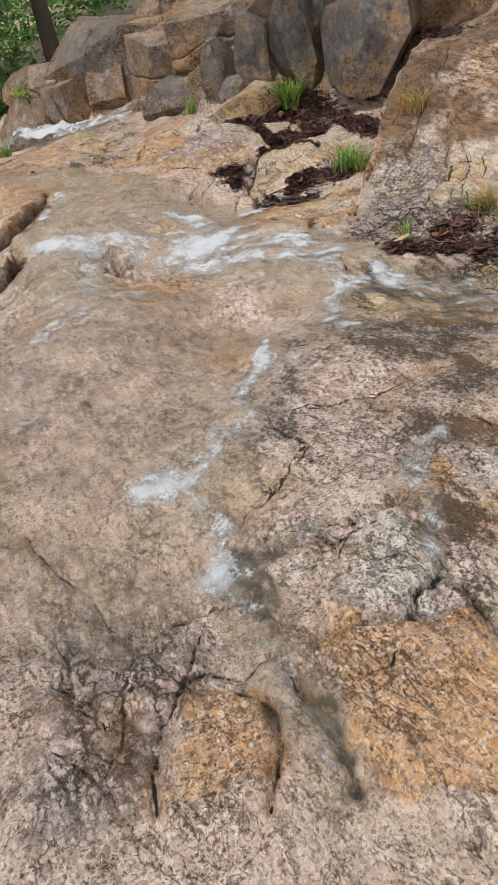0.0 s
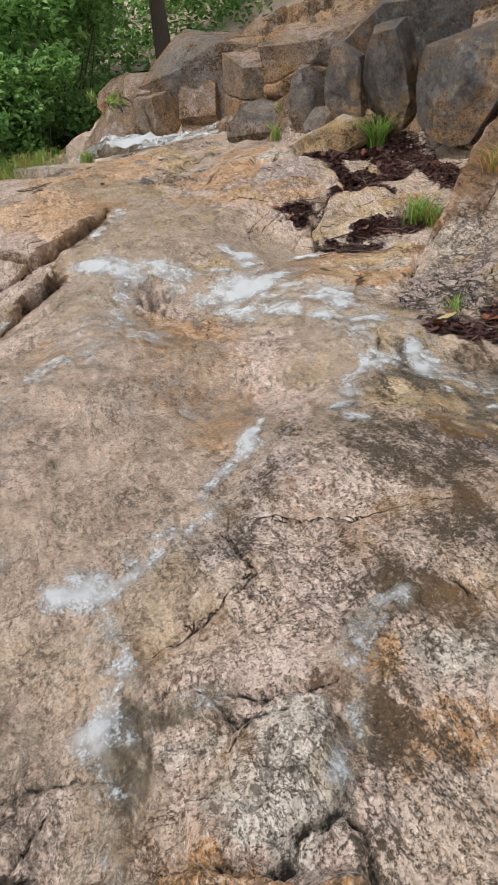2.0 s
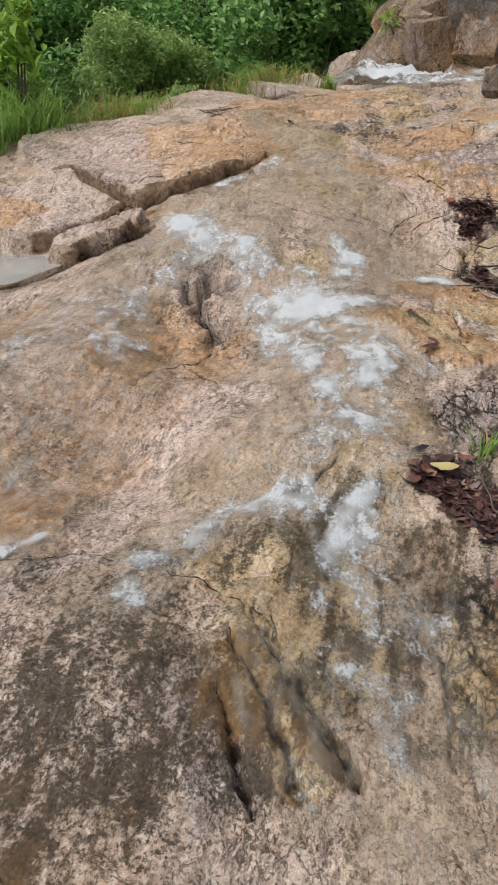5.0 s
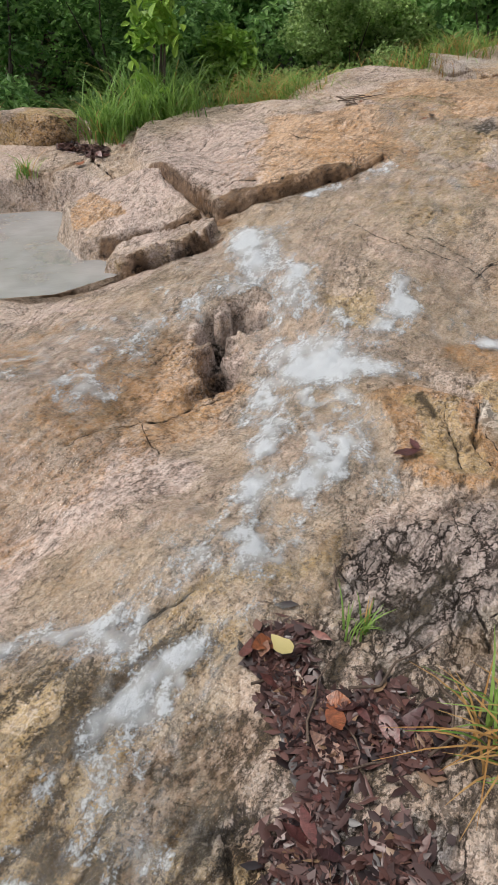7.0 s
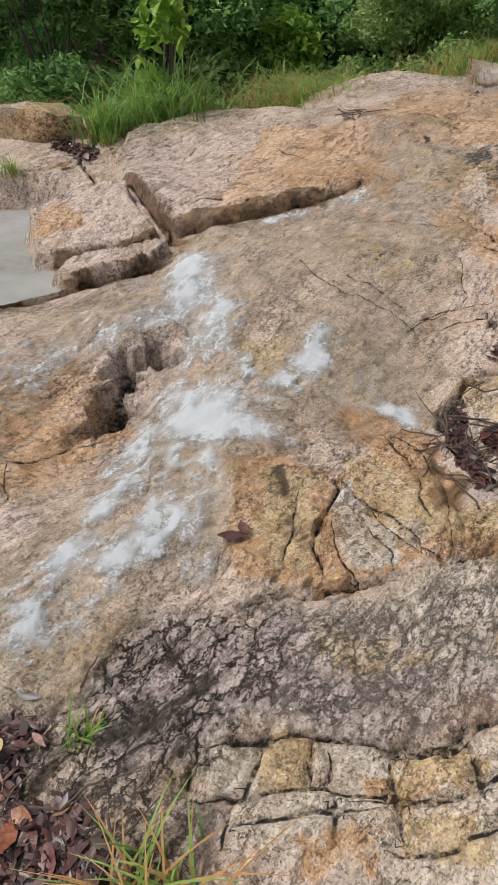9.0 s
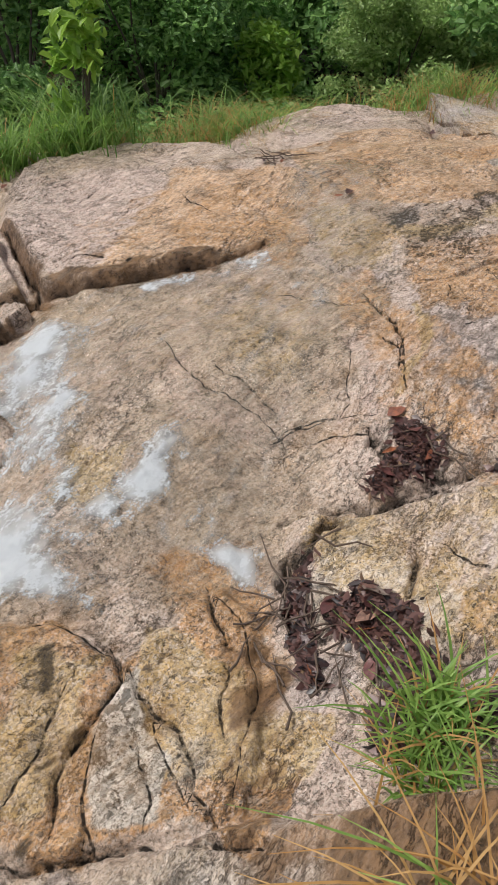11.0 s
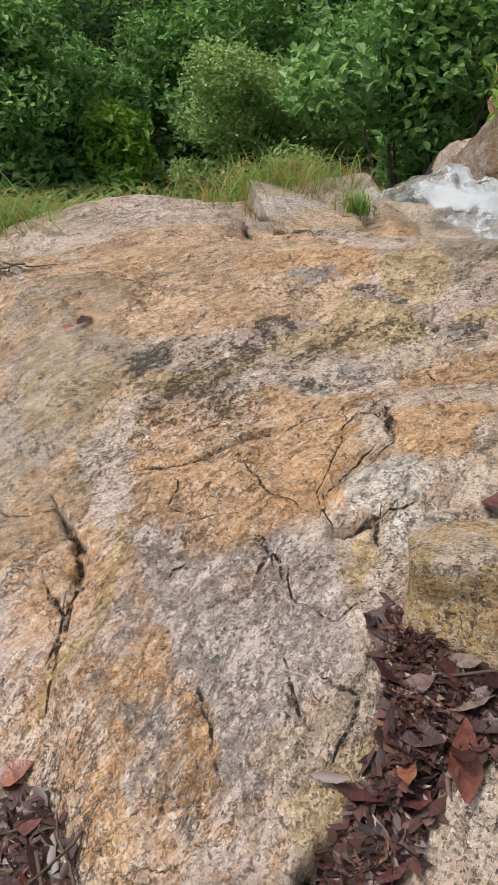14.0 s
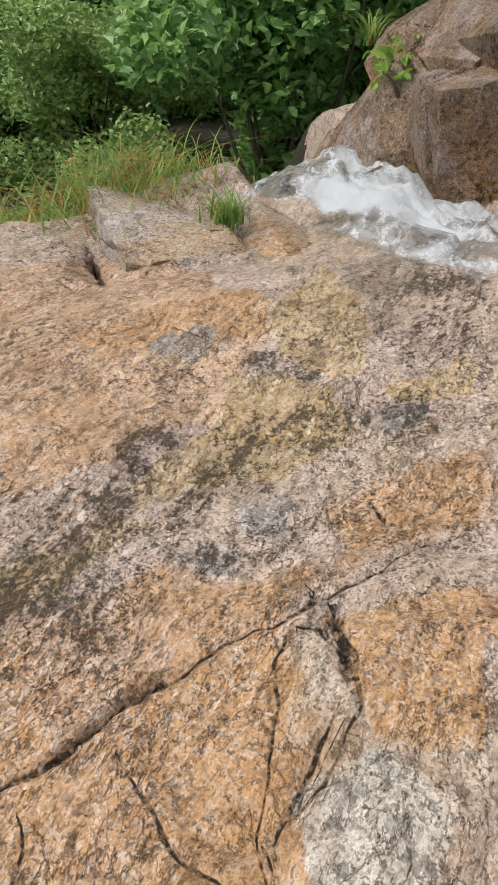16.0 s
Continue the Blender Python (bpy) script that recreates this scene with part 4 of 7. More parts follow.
stain('pale', 0.6, 0.03, (-0.15, 0.88), (-0.00, 0.87), (0.10, 0.88), (0.32, 0.83), (0.54, 0.84), (0.46, 0.53), (0.28, 0.56), (-0.05, 0.64), (-0.03, 0.73), (-0.14, 0.76))
stain('rust', 0.9, 0.02, (0.24, 0.77), (0.34, 0.77), (0.43, 0.78), (0.46, 0.74), (0.37, 0.72), (0.26, 0.73))
stain('ochre', 0.85, 0.03, (0.33, 0.69), (0.45, 0.68), (0.42, 0.59), (0.32, 0.62))
stain('ochre', 0.75, 0.03, (-0.00, 0.87), (0.13, 0.85), (0.13, 0.76), (0.04, 0.76))
stain('rust', 0.6, 0.03, (0.09, 0.67), (0.29, 0.69), (0.28, 0.58), (0.13, 0.59))
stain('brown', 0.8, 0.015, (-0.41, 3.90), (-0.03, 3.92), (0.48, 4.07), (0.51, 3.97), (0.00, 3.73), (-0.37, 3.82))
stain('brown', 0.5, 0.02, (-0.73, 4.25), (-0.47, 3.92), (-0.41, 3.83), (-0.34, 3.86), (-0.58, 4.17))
stain('rust', 0.8, 0.03, (-1.24, 4.01), (-1.10, 4.16), (-0.88, 3.85), (-1.22, 3.85))
stain('rust', 0.55, 0.05, (0.29, 4.78), (0.70, 4.64), (0.90, 4.13), (0.77, 3.85), (0.51, 4.02), (0.19, 4.02), (0.14, 4.35))
stain('pink', 0.9, 0.05, (-0.71, 4.40), (-0.52, 5.01), (-0.07, 5.13), (0.28, 4.62), (0.13, 4.03), (-0.18, 3.91), (-0.41, 3.91), (-0.58, 4.17))
stain('pink', 0.5, 0.05, (-1.26, 4.80), (-0.44, 4.02), (-0.47, 3.85), (-1.00, 3.79), (-1.22, 3.87))
stain('ashy', 0.6, 0.03, (0.71, 4.70), (0.92, 4.71), (0.75, 3.92), (0.67, 4.28))
stain('pink', 0.6, 0.05, (0.16, 3.14), (0.33, 3.27), (0.47, 3.03), (0.67, 2.90), (0.71, 2.79), (0.40, 2.84))
stain('ochre', 0.7, 0.05, (-0.05, 2.79), (0.20, 2.78), (0.19, 2.49), (-0.02, 2.49))
stain('ashy', 0.5, 0.06, (-0.94, 2.08), (-0.55, 2.25), (-0.48, 1.88), (-0.61, 1.60), (-0.77, 1.50))
stain('ochre', 0.35, 0.02, (-1.09, 3.64), (-0.48, 3.62), (-0.48, 3.56), (-1.02, 3.47))
crack(0.01, 0.018, (0.23, 3.34), (0.33, 3.17), (0.47, 3.03), (0.64, 2.91), (0.76, 2.78))
crack(0.007, 0.012, (0.76, 2.78), (0.90, 2.80), (1.08, 2.75))
crack(0.006, 0.01, (1.00, 3.26), (0.99, 2.94), (0.93, 2.84))
crack(0.012, 0.02, (-0.45, 4.60), (-0.33, 4.86))
crack(0.012, 0.02, (-0.37, 3.93), (-0.25, 4.03), (-0.15, 4.03), (-0.18, 3.91))
crack(0.012, 0.02, (-0.04, 3.99), (0.02, 3.97), (-0.01, 3.93))
foam(0.8, 0.05, (-0.57, 2.96), (-0.40, 3.34), (-0.30, 3.57), (-0.11, 3.47), (-0.13, 3.15), (-0.08, 2.92), (0.00, 2.90), (-0.02, 2.75), (-0.10, 2.63), (-0.27, 2.59), (-0.35, 2.66), (-0.38, 2.79), (-0.51, 2.84))
foam(0.85, 0.035, (0.09, 2.50), (0.24, 2.71), (0.30, 2.82), (0.40, 2.84), (0.36, 2.64), (0.27, 2.39), (0.18, 2.38), (0.09, 2.43))
foam(0.66, 0.05, (-0.41, 2.54), (-0.24, 2.58), (0.05, 2.43), (0.14, 2.35), (0.12, 2.05), (-0.04, 2.05), (-0.23, 2.10), (-0.40, 2.23))
foam(0.6, 0.03, (0.42, 2.52), (0.60, 2.60), (0.56, 2.48), (0.44, 2.41))
foam(0.7, 0.03, (0.47, 2.32), (0.60, 2.42), (0.68, 2.35), (0.70, 2.20), (0.58, 2.27))
foam(0.45, 0.04, (-0.10, 2.63), (-0.02, 2.75), (0.09, 2.50), (0.14, 2.35), (0.00, 2.41), (-0.14, 2.50))
run(0.16, 0.04, 0.58, (-0.40, 2.19), (-0.44, 1.86), (-0.49, 1.70), (-0.56, 1.49), (-0.59, 1.39), (-0.61, 1.29))
run(0.14, 0.03, 0.6, (-0.28, 2.10), (-0.31, 1.83), (-0.28, 1.70), (-0.34, 1.58), (-0.42, 1.49), (-0.48, 1.37), (-0.55, 1.27))
run(0.12, 0.05, 0.4, (-0.17, 2.04), (-0.19, 1.78), (-0.16, 1.58))
run(0.14, 0.045, 0.42, (-0.54, 2.88), (-0.80, 2.73), (-0.94, 2.65), (-1.04, 2.48))
run(0.14, 0.06, 0.62, (-0.63, 1.28), (-0.70, 1.26), (-0.81, 1.21), (-0.91, 1.16), (-0.98, 1.08))
run(0.16, 0.05, 0.42, (-0.74, 2.79), (-0.87, 2.61), (-1.03, 2.34), (-1.18, 2.13))
run(0.1, 0.04, 0.38, (-0.12, 1.82), (-0.20, 1.59), (-0.17, 1.47))
run(0.05, 0.02, 0.45, (0.12, 3.72), (0.15, 3.78), (0.38, 3.88), (0.63, 3.95))
# dry right half of the slab
stain('ochre', 0.42, 0.02, (0.78, 2.46), (0.83, 2.49), (1.12, 2.42), (1.27, 2.40), (1.40, 2.39), (1.42, 2.26), (1.52, 2.24), (1.52, 2.14), (1.48, 2.05), (1.36, 1.98), (1.33, 1.88), (1.16, 1.87), (1.09, 1.93), (1.01, 2.00), (0.92, 2.08), (0.82, 2.16), (0.77, 2.34))
stain('rust', 0.8, 0.04, (1.19, 2.06), (1.36, 1.98), (1.33, 1.89), (1.19, 1.92))
stain('ochre', 0.8, 0.05, (0.79, 2.42), (0.99, 2.36), (0.97, 2.13), (0.83, 2.21))
stain('ashy', 0.9, 0.04, (1.14, 2.23), (1.31, 2.25), (1.38, 2.17), (1.31, 2.08), (1.20, 2.13))
stain('rust', 0.6, 0.03, (1.40, 2.30), (1.52, 2.24), (1.52, 2.14), (1.43, 2.10))
stain('rust', 0.55, 0.08, (0.34, 2.26), (0.63, 2.38), (0.70, 2.13), (0.70, 1.68), (0.52, 1.67))
stain('brown', 0.6, 0.05, (0.56, 1.98), (0.69, 2.04), (0.74, 1.86), (0.75, 1.68), (0.62, 1.67))
stain('ashy', 0.7, 0.04, (0.82, 1.95), (0.95, 1.94), (0.94, 1.80), (0.87, 1.77), (0.75, 1.73), (0.72, 1.86))
stain('ashy', 0.7, 0.04, (1.16, 1.85), (1.25, 1.85), (1.23, 1.74), (1.16, 1.74))
stain('rust', 0.6, 0.06, (1.23, 1.90), (1.59, 1.98), (1.54, 1.78), (1.33, 1.75))
crack(0.022, 0.03, (1.11, 2.19), (1.09, 2.06))
crack(0.01, 0.016, (1.20, 2.20), (1.27, 2.12), (1.32, 2.08), (1.37, 2.07))
crack(0.016, 0.02, (1.36, 2.07), (1.36, 1.98))
crack(0.016, 0.03, (0.52, 2.20), (0.56, 2.04), (0.61, 1.94))
crack(0.012, 0.02, (0.59, 1.88), (0.58, 1.78), (0.60, 1.67))
crack(0.03, 0.05, (0.75, 2.45), (0.83, 2.49), (0.99, 2.50), (1.12, 2.43), (1.25, 2.43), (1.40, 2.39))
crack(0.014, 0.02, (0.48, 3.15), (0.62, 3.03), (0.70, 2.93))
crack(0.007, 0.012, (0.74, 2.83), (0.87, 2.87), (1.06, 2.85))
crack(0.026, 0.04, (1.11, 3.55), (1.20, 3.37), (1.23, 3.24))
crack(0.009, 0.014, (0.67, 3.67), (0.89, 3.61), (1.11, 3.54))
crack(0.008, 0.012, (0.15, 4.71), (0.24, 4.53), (0.40, 4.41))
crack(0.01, 0.012, (0.01, 4.00), (0.02, 3.98), (-0.02, 3.94))
crack(0.012, 0.02, (1.08, 3.61), (1.17, 3.44), (1.22, 3.28), (1.20, 3.10), (1.20, 2.94))
crack(0.01, 0.012, (1.49, 2.89), (1.51, 2.79), (1.52, 2.71))
crack(0.007, 0.012, (0.91, 2.86), (0.80, 2.84), (0.71, 2.80))
stain('salmon', 0.95, 0.03, (0.75, 4.94), (1.05, 5.20), (1.54, 5.05), (1.88, 4.92), (1.95, 4.58), (1.54, 4.38), (1.27, 4.36), (1.11, 4.43), (1.00, 4.60), (0.82, 4.78))
stain('rust', 0.5, 0.03, (1.54, 5.05), (2.30, 5.13), (2.24, 4.88), (1.93, 4.82))
stain('algae', 0.55, 0.03, (1.24, 4.27), (1.43, 4.38), (1.70, 4.41), (1.92, 4.38), (2.15, 4.48), (2.07, 4.08), (1.75, 3.98), (1.51, 4.03), (1.34, 4.04))
stain('rust', 0.5, 0.06, (1.26, 3.96), (1.60, 3.98), (2.05, 4.01), (1.88, 3.34), (1.58, 3.24), (1.33, 3.46))
stain('pink', 1.0, 0.04, (-0.41, 4.87), (0.51, 4.87), (0.61, 4.51), (0.60, 4.07), (0.15, 3.99), (0.00, 4.02), (-0.13, 3.96))
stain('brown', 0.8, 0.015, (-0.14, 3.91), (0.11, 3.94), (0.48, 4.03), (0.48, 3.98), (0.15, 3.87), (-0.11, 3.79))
stain('ashy', 0.8, 0.03, (0.61, 4.81), (0.75, 4.86), (0.83, 4.54), (1.06, 4.35), (1.24, 4.18), (1.26, 3.87), (1.11, 3.72), (0.92, 3.84), (0.74, 4.23), (0.65, 4.42))
stain('ochre', 0.45, 0.05, (0.89, 4.49), (1.27, 4.22), (1.25, 3.82), (0.97, 3.83), (0.85, 4.25))
stain('ochre', 0.4, 0.06, (0.20, 3.66), (0.63, 3.85), (0.84, 3.60), (0.91, 3.23), (0.80, 3.04), (0.61, 3.10), (0.38, 3.35))
stain('ashy', 0.9, 0.06, (1.23, 3.08), (1.52, 3.06), (1.62, 2.87), (1.56, 2.55), (1.43, 2.54), (1.31, 2.70))
stain('pink', 0.5, 0.06, (0.98, 3.42), (1.23, 3.21), (1.29, 2.93), (1.22, 2.75), (1.04, 2.88), (0.95, 3.16))
stain('rust', 0.7, 0.02, (1.49, 2.86), (1.54, 2.75), (1.51, 2.60), (1.47, 2.67))
stain('ashy', 1.0, 0.04, (1.32, 3.59), (1.42, 3.49), (1.67, 3.27), (1.75, 3.14), (1.76, 2.95), (1.74, 2.78), (1.66, 2.75), (1.52, 2.79), (1.38, 2.87), (1.30, 2.98), (1.28, 3.13), (1.28, 3.39))
stain('split', 0.45, 0.08, (1.32, 3.59), (1.42, 3.49), (1.67, 3.27), (1.76, 2.95), (1.75, 2.69), (1.53, 2.60), (1.32, 2.73), (1.26, 3.10), (1.28, 3.39))
stain('ochre', 0.95, 0.02, (1.22, 3.08), (1.24, 3.24), (1.28, 3.44), (1.34, 3.56), (1.29, 3.28), (1.26, 3.07), (1.21, 2.90), (1.17, 2.91))
stain('rust', 1.0, 0.012, (1.48, 2.89), (1.50, 2.86), (1.53, 2.72), (1.51, 2.71), (1.49, 2.81))
stain('ochre', 1.0, 0.015, (1.80, 3.21), (1.86, 3.17), (1.81, 3.00), (1.78, 3.03))
stain('rust', 0.85, 0.03, (1.30, 2.76), (1.35, 2.75), (1.39, 2.63), (1.33, 2.60), (1.27, 2.61))
stain('ochre', 0.8, 0.04, (1.61, 2.63), (1.74, 2.67), (1.80, 2.62), (1.74, 2.55), (1.65, 2.53))
stain('sky_sheen', 0.6, 0.04, (1.32, 2.92), (1.44, 2.87), (1.46, 2.76), (1.38, 2.79))
stain('sky_sheen', 0.6, 0.02, (1.46, 3.00), (1.55, 2.95), (1.53, 2.90))
crack(0.007, 0.012, (1.68, 3.12), (1.68, 3.02), (1.75, 2.96), (1.82, 3.00))
crack(0.01, 0.014, (1.65, 2.89), (1.67, 2.80), (1.70, 2.75))
crack(0.01, 0.014, (1.73, 2.82), (1.78, 2.78), (1.73, 2.69))
crack(0.008, 0.012, (1.62, 3.26), (1.66, 3.17), (1.67, 3.07))
crack(0.01, 0.016, (2.03, 3.87), (2.06, 3.75), (2.02, 3.57), (1.91, 3.45), (1.85, 3.44), (1.79, 3.31))
crack(0.014, 0.02, (1.14, 3.28), (1.19, 3.17), (1.18, 3.05))
# head of the slab
crack(0.014, 0.03, (1.28, 3.67), (1.36, 3.68), (1.46, 3.70), (1.58, 3.73), (1.66, 3.76), (1.73, 3.76), (1.82, 3.79), (1.94, 3.81), (2.06, 3.84), (2.17, 3.86), (2.33, 3.91))
crack(0.024, 0.04, (1.45, 3.69), (1.58, 3.73), (1.66, 3.76), (1.73, 3.77))
crack(0.008, 0.012, (1.96, 3.79), (1.91, 3.68), (1.85, 3.54), (1.81, 3.43), (1.79, 3.33), (1.80, 3.24))
crack(0.012, 0.02, (1.99, 3.60), (1.93, 3.52), (1.90, 3.48), (1.85, 3.43), (1.81, 3.36))
crack(0.02, 0.03, (2.06, 3.81), (2.04, 3.71), (2.02, 3.62))
crack(0.022, 0.03, (1.80, 3.24), (1.85, 3.25), (1.93, 3.27))
crack(0.014, 0.02, (1.92, 3.27), (1.88, 3.16))
crack(0.009, 0.014, (1.61, 3.65), (1.63, 3.56), (1.67, 3.44), (1.73, 3.39), (1.74, 3.34), (1.77, 3.29))
crack(0.008, 0.012, (1.42, 3.61), (1.43, 3.53), (1.41, 3.47), (1.47, 3.43))
crack(0.008, 0.012, (1.48, 3.37), (1.54, 3.37), (1.61, 3.39))
crack(0.012, 0.018, (1.64, 3.26), (1.65, 3.19), (1.61, 3.13))
crack(0.008, 0.012, (1.43, 3.21), (1.44, 3.24), (1.47, 3.24))
crack(0.01, 0.016, (1.96, 3.79), (2.01, 3.75), (2.02, 3.65))
crack(0.008, 0.012, (2.03, 3.28), (1.97, 3.27), (1.93, 3.27))
crack(0.014, 0.02, (2.27, 4.10), (2.27, 4.03))
crack(0.008, 0.012, (1.97, 4.98), (2.04, 4.90))
stain('white', 1.0, 0.012, (1.84, 3.42), (1.89, 3.47), (1.96, 3.46), (2.00, 3.46), (2.07, 3.39), (2.08, 3.32), (2.02, 3.27), (1.97, 3.27), (1.92, 3.27), (1.84, 3.29), (1.81, 3.31))
stain('white', 0.85, 0.03, (1.93, 3.26), (2.02, 3.26), (2.07, 3.22), (2.03, 3.12), (1.95, 3.13), (1.90, 3.19))
stain('pale', 0.6, 0.03, (1.66, 3.68), (1.75, 3.75), (1.96, 3.77), (2.03, 3.69), (2.01, 3.61), (1.89, 3.56), (1.80, 3.58), (1.72, 3.61))
stain('ochre', 1.0, 0.015, (1.81, 3.22), (1.85, 3.21), (1.85, 3.14), (1.80, 3.07), (1.77, 3.08))
stain('rust', 0.9, 0.02, (1.61, 3.65), (1.68, 3.49), (1.70, 3.39), (1.71, 3.31), (1.68, 3.30), (1.66, 3.40), (1.64, 3.53))
stain('rust', 0.75, 0.03, (2.07, 3.81), (2.16, 3.78), (2.34, 3.71), (2.17, 3.42), (2.03, 3.47), (2.04, 3.60))
stain('rust', 0.6, 0.03, (1.71, 3.47), (1.81, 3.43), (1.78, 3.33), (1.74, 3.36))
stain('algae', 0.75, 0.03, (1.26, 4.32), (1.41, 4.43), (1.56, 4.38), (1.71, 4.37), (1.75, 4.28), (1.54, 4.20), (1.42, 4.11), (1.39, 3.99), (1.26, 4.01))
stain('sky_sheen', 0.55, 0.05, (1.26, 4.30), (1.41, 4.38), (1.58, 4.30), (1.49, 4.23), (1.38, 4.14), (1.34, 4.04), (1.26, 4.06))
stain('algae', 0.9, 0.03, (1.67, 4.51), (1.87, 4.56), (1.88, 4.41), (1.72, 4.39))
stain('algae', 0.70, 0.04, (1.94, 4.53), (2.31, 4.47), (2.22, 4.31), (2.11, 4.27), (1.99, 4.30))
stain('algae', 0.7, 0.03, (2.08, 4.76), (2.31, 4.71), (2.28, 4.59), (2.07, 4.64))
stain('sky_sheen', 0.9, 0.03, (1.95, 4.23), (2.10, 4.25), (2.14, 4.15), (2.02, 4.09), (1.95, 4.13))
stain('algae', 0.6, 0.03, (1.95, 4.23), (2.10, 4.25), (2.14, 4.15), (2.02, 4.09), (1.95, 4.13))
stain('sky_sheen', 1.0, 0.02, (2.40, 4.44), (2.57, 4.42), (2.49, 4.31), (2.37, 4.31))
stain('sky_sheen', 0.7, 0.02, (1.85, 4.96), (2.14, 4.92), (2.07, 4.79), (1.88, 4.81))
stain('sky_sheen', 0.5, 0.03, (1.70, 4.11), (1.94, 4.11), (1.88, 4.00), (1.72, 4.01))
stain('algae', 0.7, 0.04, (1.26, 4.01), (1.39, 3.97), (1.44, 3.87), (1.34, 3.81), (1.27, 3.89))
stain('ochre', 0.75, 0.05, (1.26, 4.18), (1.54, 4.20), (1.89, 4.29), (2.24, 4.28), (2.37, 4.36), (2.31, 4.58), (2.05, 4.70), (1.93, 4.50), (1.71, 4.37), (1.76, 4.19), (1.46, 4.06), (1.26, 4.01))
stain('ochre', 0.95, 0.02, (2.21, 4.91), (2.57, 5.21), (2.59, 4.94), (2.44, 4.57), (2.29, 4.62), (2.21, 4.73))
stain('ochre', 0.9, 0.02, (2.51, 4.54), (2.78, 4.55), (2.69, 4.37), (2.52, 4.47))
stain('algae', 0.6, 0.03, (2.69, 5.19), (3.03, 5.39), (3.08, 5.10), (2.78, 4.55), (2.61, 4.58), (2.52, 4.70))
stain('pale', 0.9, 0.02, (1.62, 5.26), (2.03, 5.18), (2.13, 4.96), (1.79, 4.93), (1.61, 5.06))
stain('salmon', 1.0, 0.03, (1.22, 5.25), (1.62, 5.12), (1.78, 4.89), (1.70, 4.51), (1.41, 4.43), (1.26, 4.36))
stain('ashy', 0.75, 0.05, (1.27, 3.67), (1.50, 3.67), (1.63, 3.51), (1.66, 3.38), (1.64, 3.22), (1.61, 3.13), (1.30, 3.23))
stain('rust', 0.5, 0.06, (2.17, 4.17), (2.59, 4.16), (2.44, 3.90), (2.10, 3.89))
stain('rust', 0.45, 0.05, (1.44, 4.05), (1.81, 4.07), (1.99, 3.89), (1.64, 3.82), (1.45, 3.75), (1.37, 3.87))
stain('algae', 0.5, 0.05, (1.44, 4.05), (1.67, 4.08), (1.68, 3.84), (1.45, 3.79))
stain('black', 0.5, 0.03, (3.16, 5.26), (3.08, 5.10), (2.73, 4.45), (2.90, 4.89))
stain('rust', 0.3, 0.04, (0.12, 4.98), (1.25, 5.48), (1.74, 4.41), (1.65, 3.88), (0.99, 3.95), (0.44, 4.66), (-0.09, 3.95), (-0.56, 4.11))
stain('ochre', 0.7, 0.02, (0.32, 2.06), (0.86, 1.72), (0.78, 1.57), (0.38, 1.56))
stain('pale', 0.8, 0.02, (0.98, 2.42), (1.20, 2.05), (1.10, 1.83), (0.78, 2.08))
stain('rust', 0.4, 0.04, (1.09, 3.92), (1.64, 2.55), (1.39, 2.33), (1.14, 2.75), (0.91, 3.70))
stain('brown', 0.25, 0.03, (1.65, 4.54), (2.14, 4.27), (1.45, 3.85), (1.27, 4.14))

crack(0.022, 0.045, (0.28, 0.85), (0.33, 0.82), (0.42, 0.82), (0.49, 0.85), (0.57, 0.86), (0.68, 0.86))
crack(0.014, 0.030, (0.30, 0.72), (0.38, 0.71), (0.47, 0.72), (0.55, 0.73), (0.66, 0.77))
crack(0.012, 0.030, (0.47, 0.85), (0.46, 0.74), (0.47, 0.70))
crack(0.012, 0.030, (0.60, 0.86), (0.59, 0.75))
stain('ashy', 0.9, 0.04, (0.27, 1.37), (0.56, 1.34), (0.78, 1.29), (0.68, 0.86), (0.55, 0.86), (0.42, 0.84), (0.31, 0.87))
stain('split', 0.7, 0.05, (0.27, 1.37), (0.56, 1.34), (0.78, 1.29), (0.68, 0.86), (0.55, 0.86), (0.42, 0.84), (0.31, 0.87))
stain('pale', 0.7, 0.03, (0.30, 0.82), (0.44, 0.82), (0.57, 0.85), (0.68, 0.85), (0.64, 0.68), (0.30, 0.72))
stain('ochre', 0.7, 0.03, (0.30, 0.81), (0.44, 0.81), (0.46, 0.72), (0.32, 0.72))
stain('rust', 0.4, 0.06, (0.58, 1.15), (0.74, 1.11), (0.70, 0.95), (0.58, 1.01))
stain('pink', 0.75, 0.08, (-1.24, 3.13), (-0.89, 2.81), (-0.80, 2.25), (-1.99, 1.17), (-2.29, 1.09), (-2.66, 1.09), (-2.87, 0.97), (-3.02, 1.45))
stain('pink', 0.6, 0.08, (-1.53, 2.86), (-0.94, 2.32), (-1.90, 1.39), (-1.86, 1.14), (-2.45, 1.08), (-2.73, 1.21))
stain('ochre', 0.25, 0.04, (-1.17, 2.45), (-0.78, 2.67), (-0.58, 2.54), (-0.69, 2.25), (-1.02, 2.02), (-1.23, 1.89))
stain('pink', 0.6, 0.05, (-1.57, 2.28), (-1.19, 1.97), (-0.99, 1.98), (-0.68, 1.75), (-0.90, 1.39), (-1.19, 1.45), (-1.62, 1.57))
stain('black', 0.5, 0.06, (-0.62, 0.96), (-0.46, 1.06), (-0.17, 1.13), (-0.14, 0.76), (-0.30, 0.76), (-0.40, 0.60), (-0.53, 0.61))
stain('split', 0.9, 0.06, (-0.62, 0.96), (-0.46, 1.06), (-0.17, 1.13), (-0.13, 0.76), (-0.17, 0.65), (-0.28, 0.59), (-0.53, 0.61))
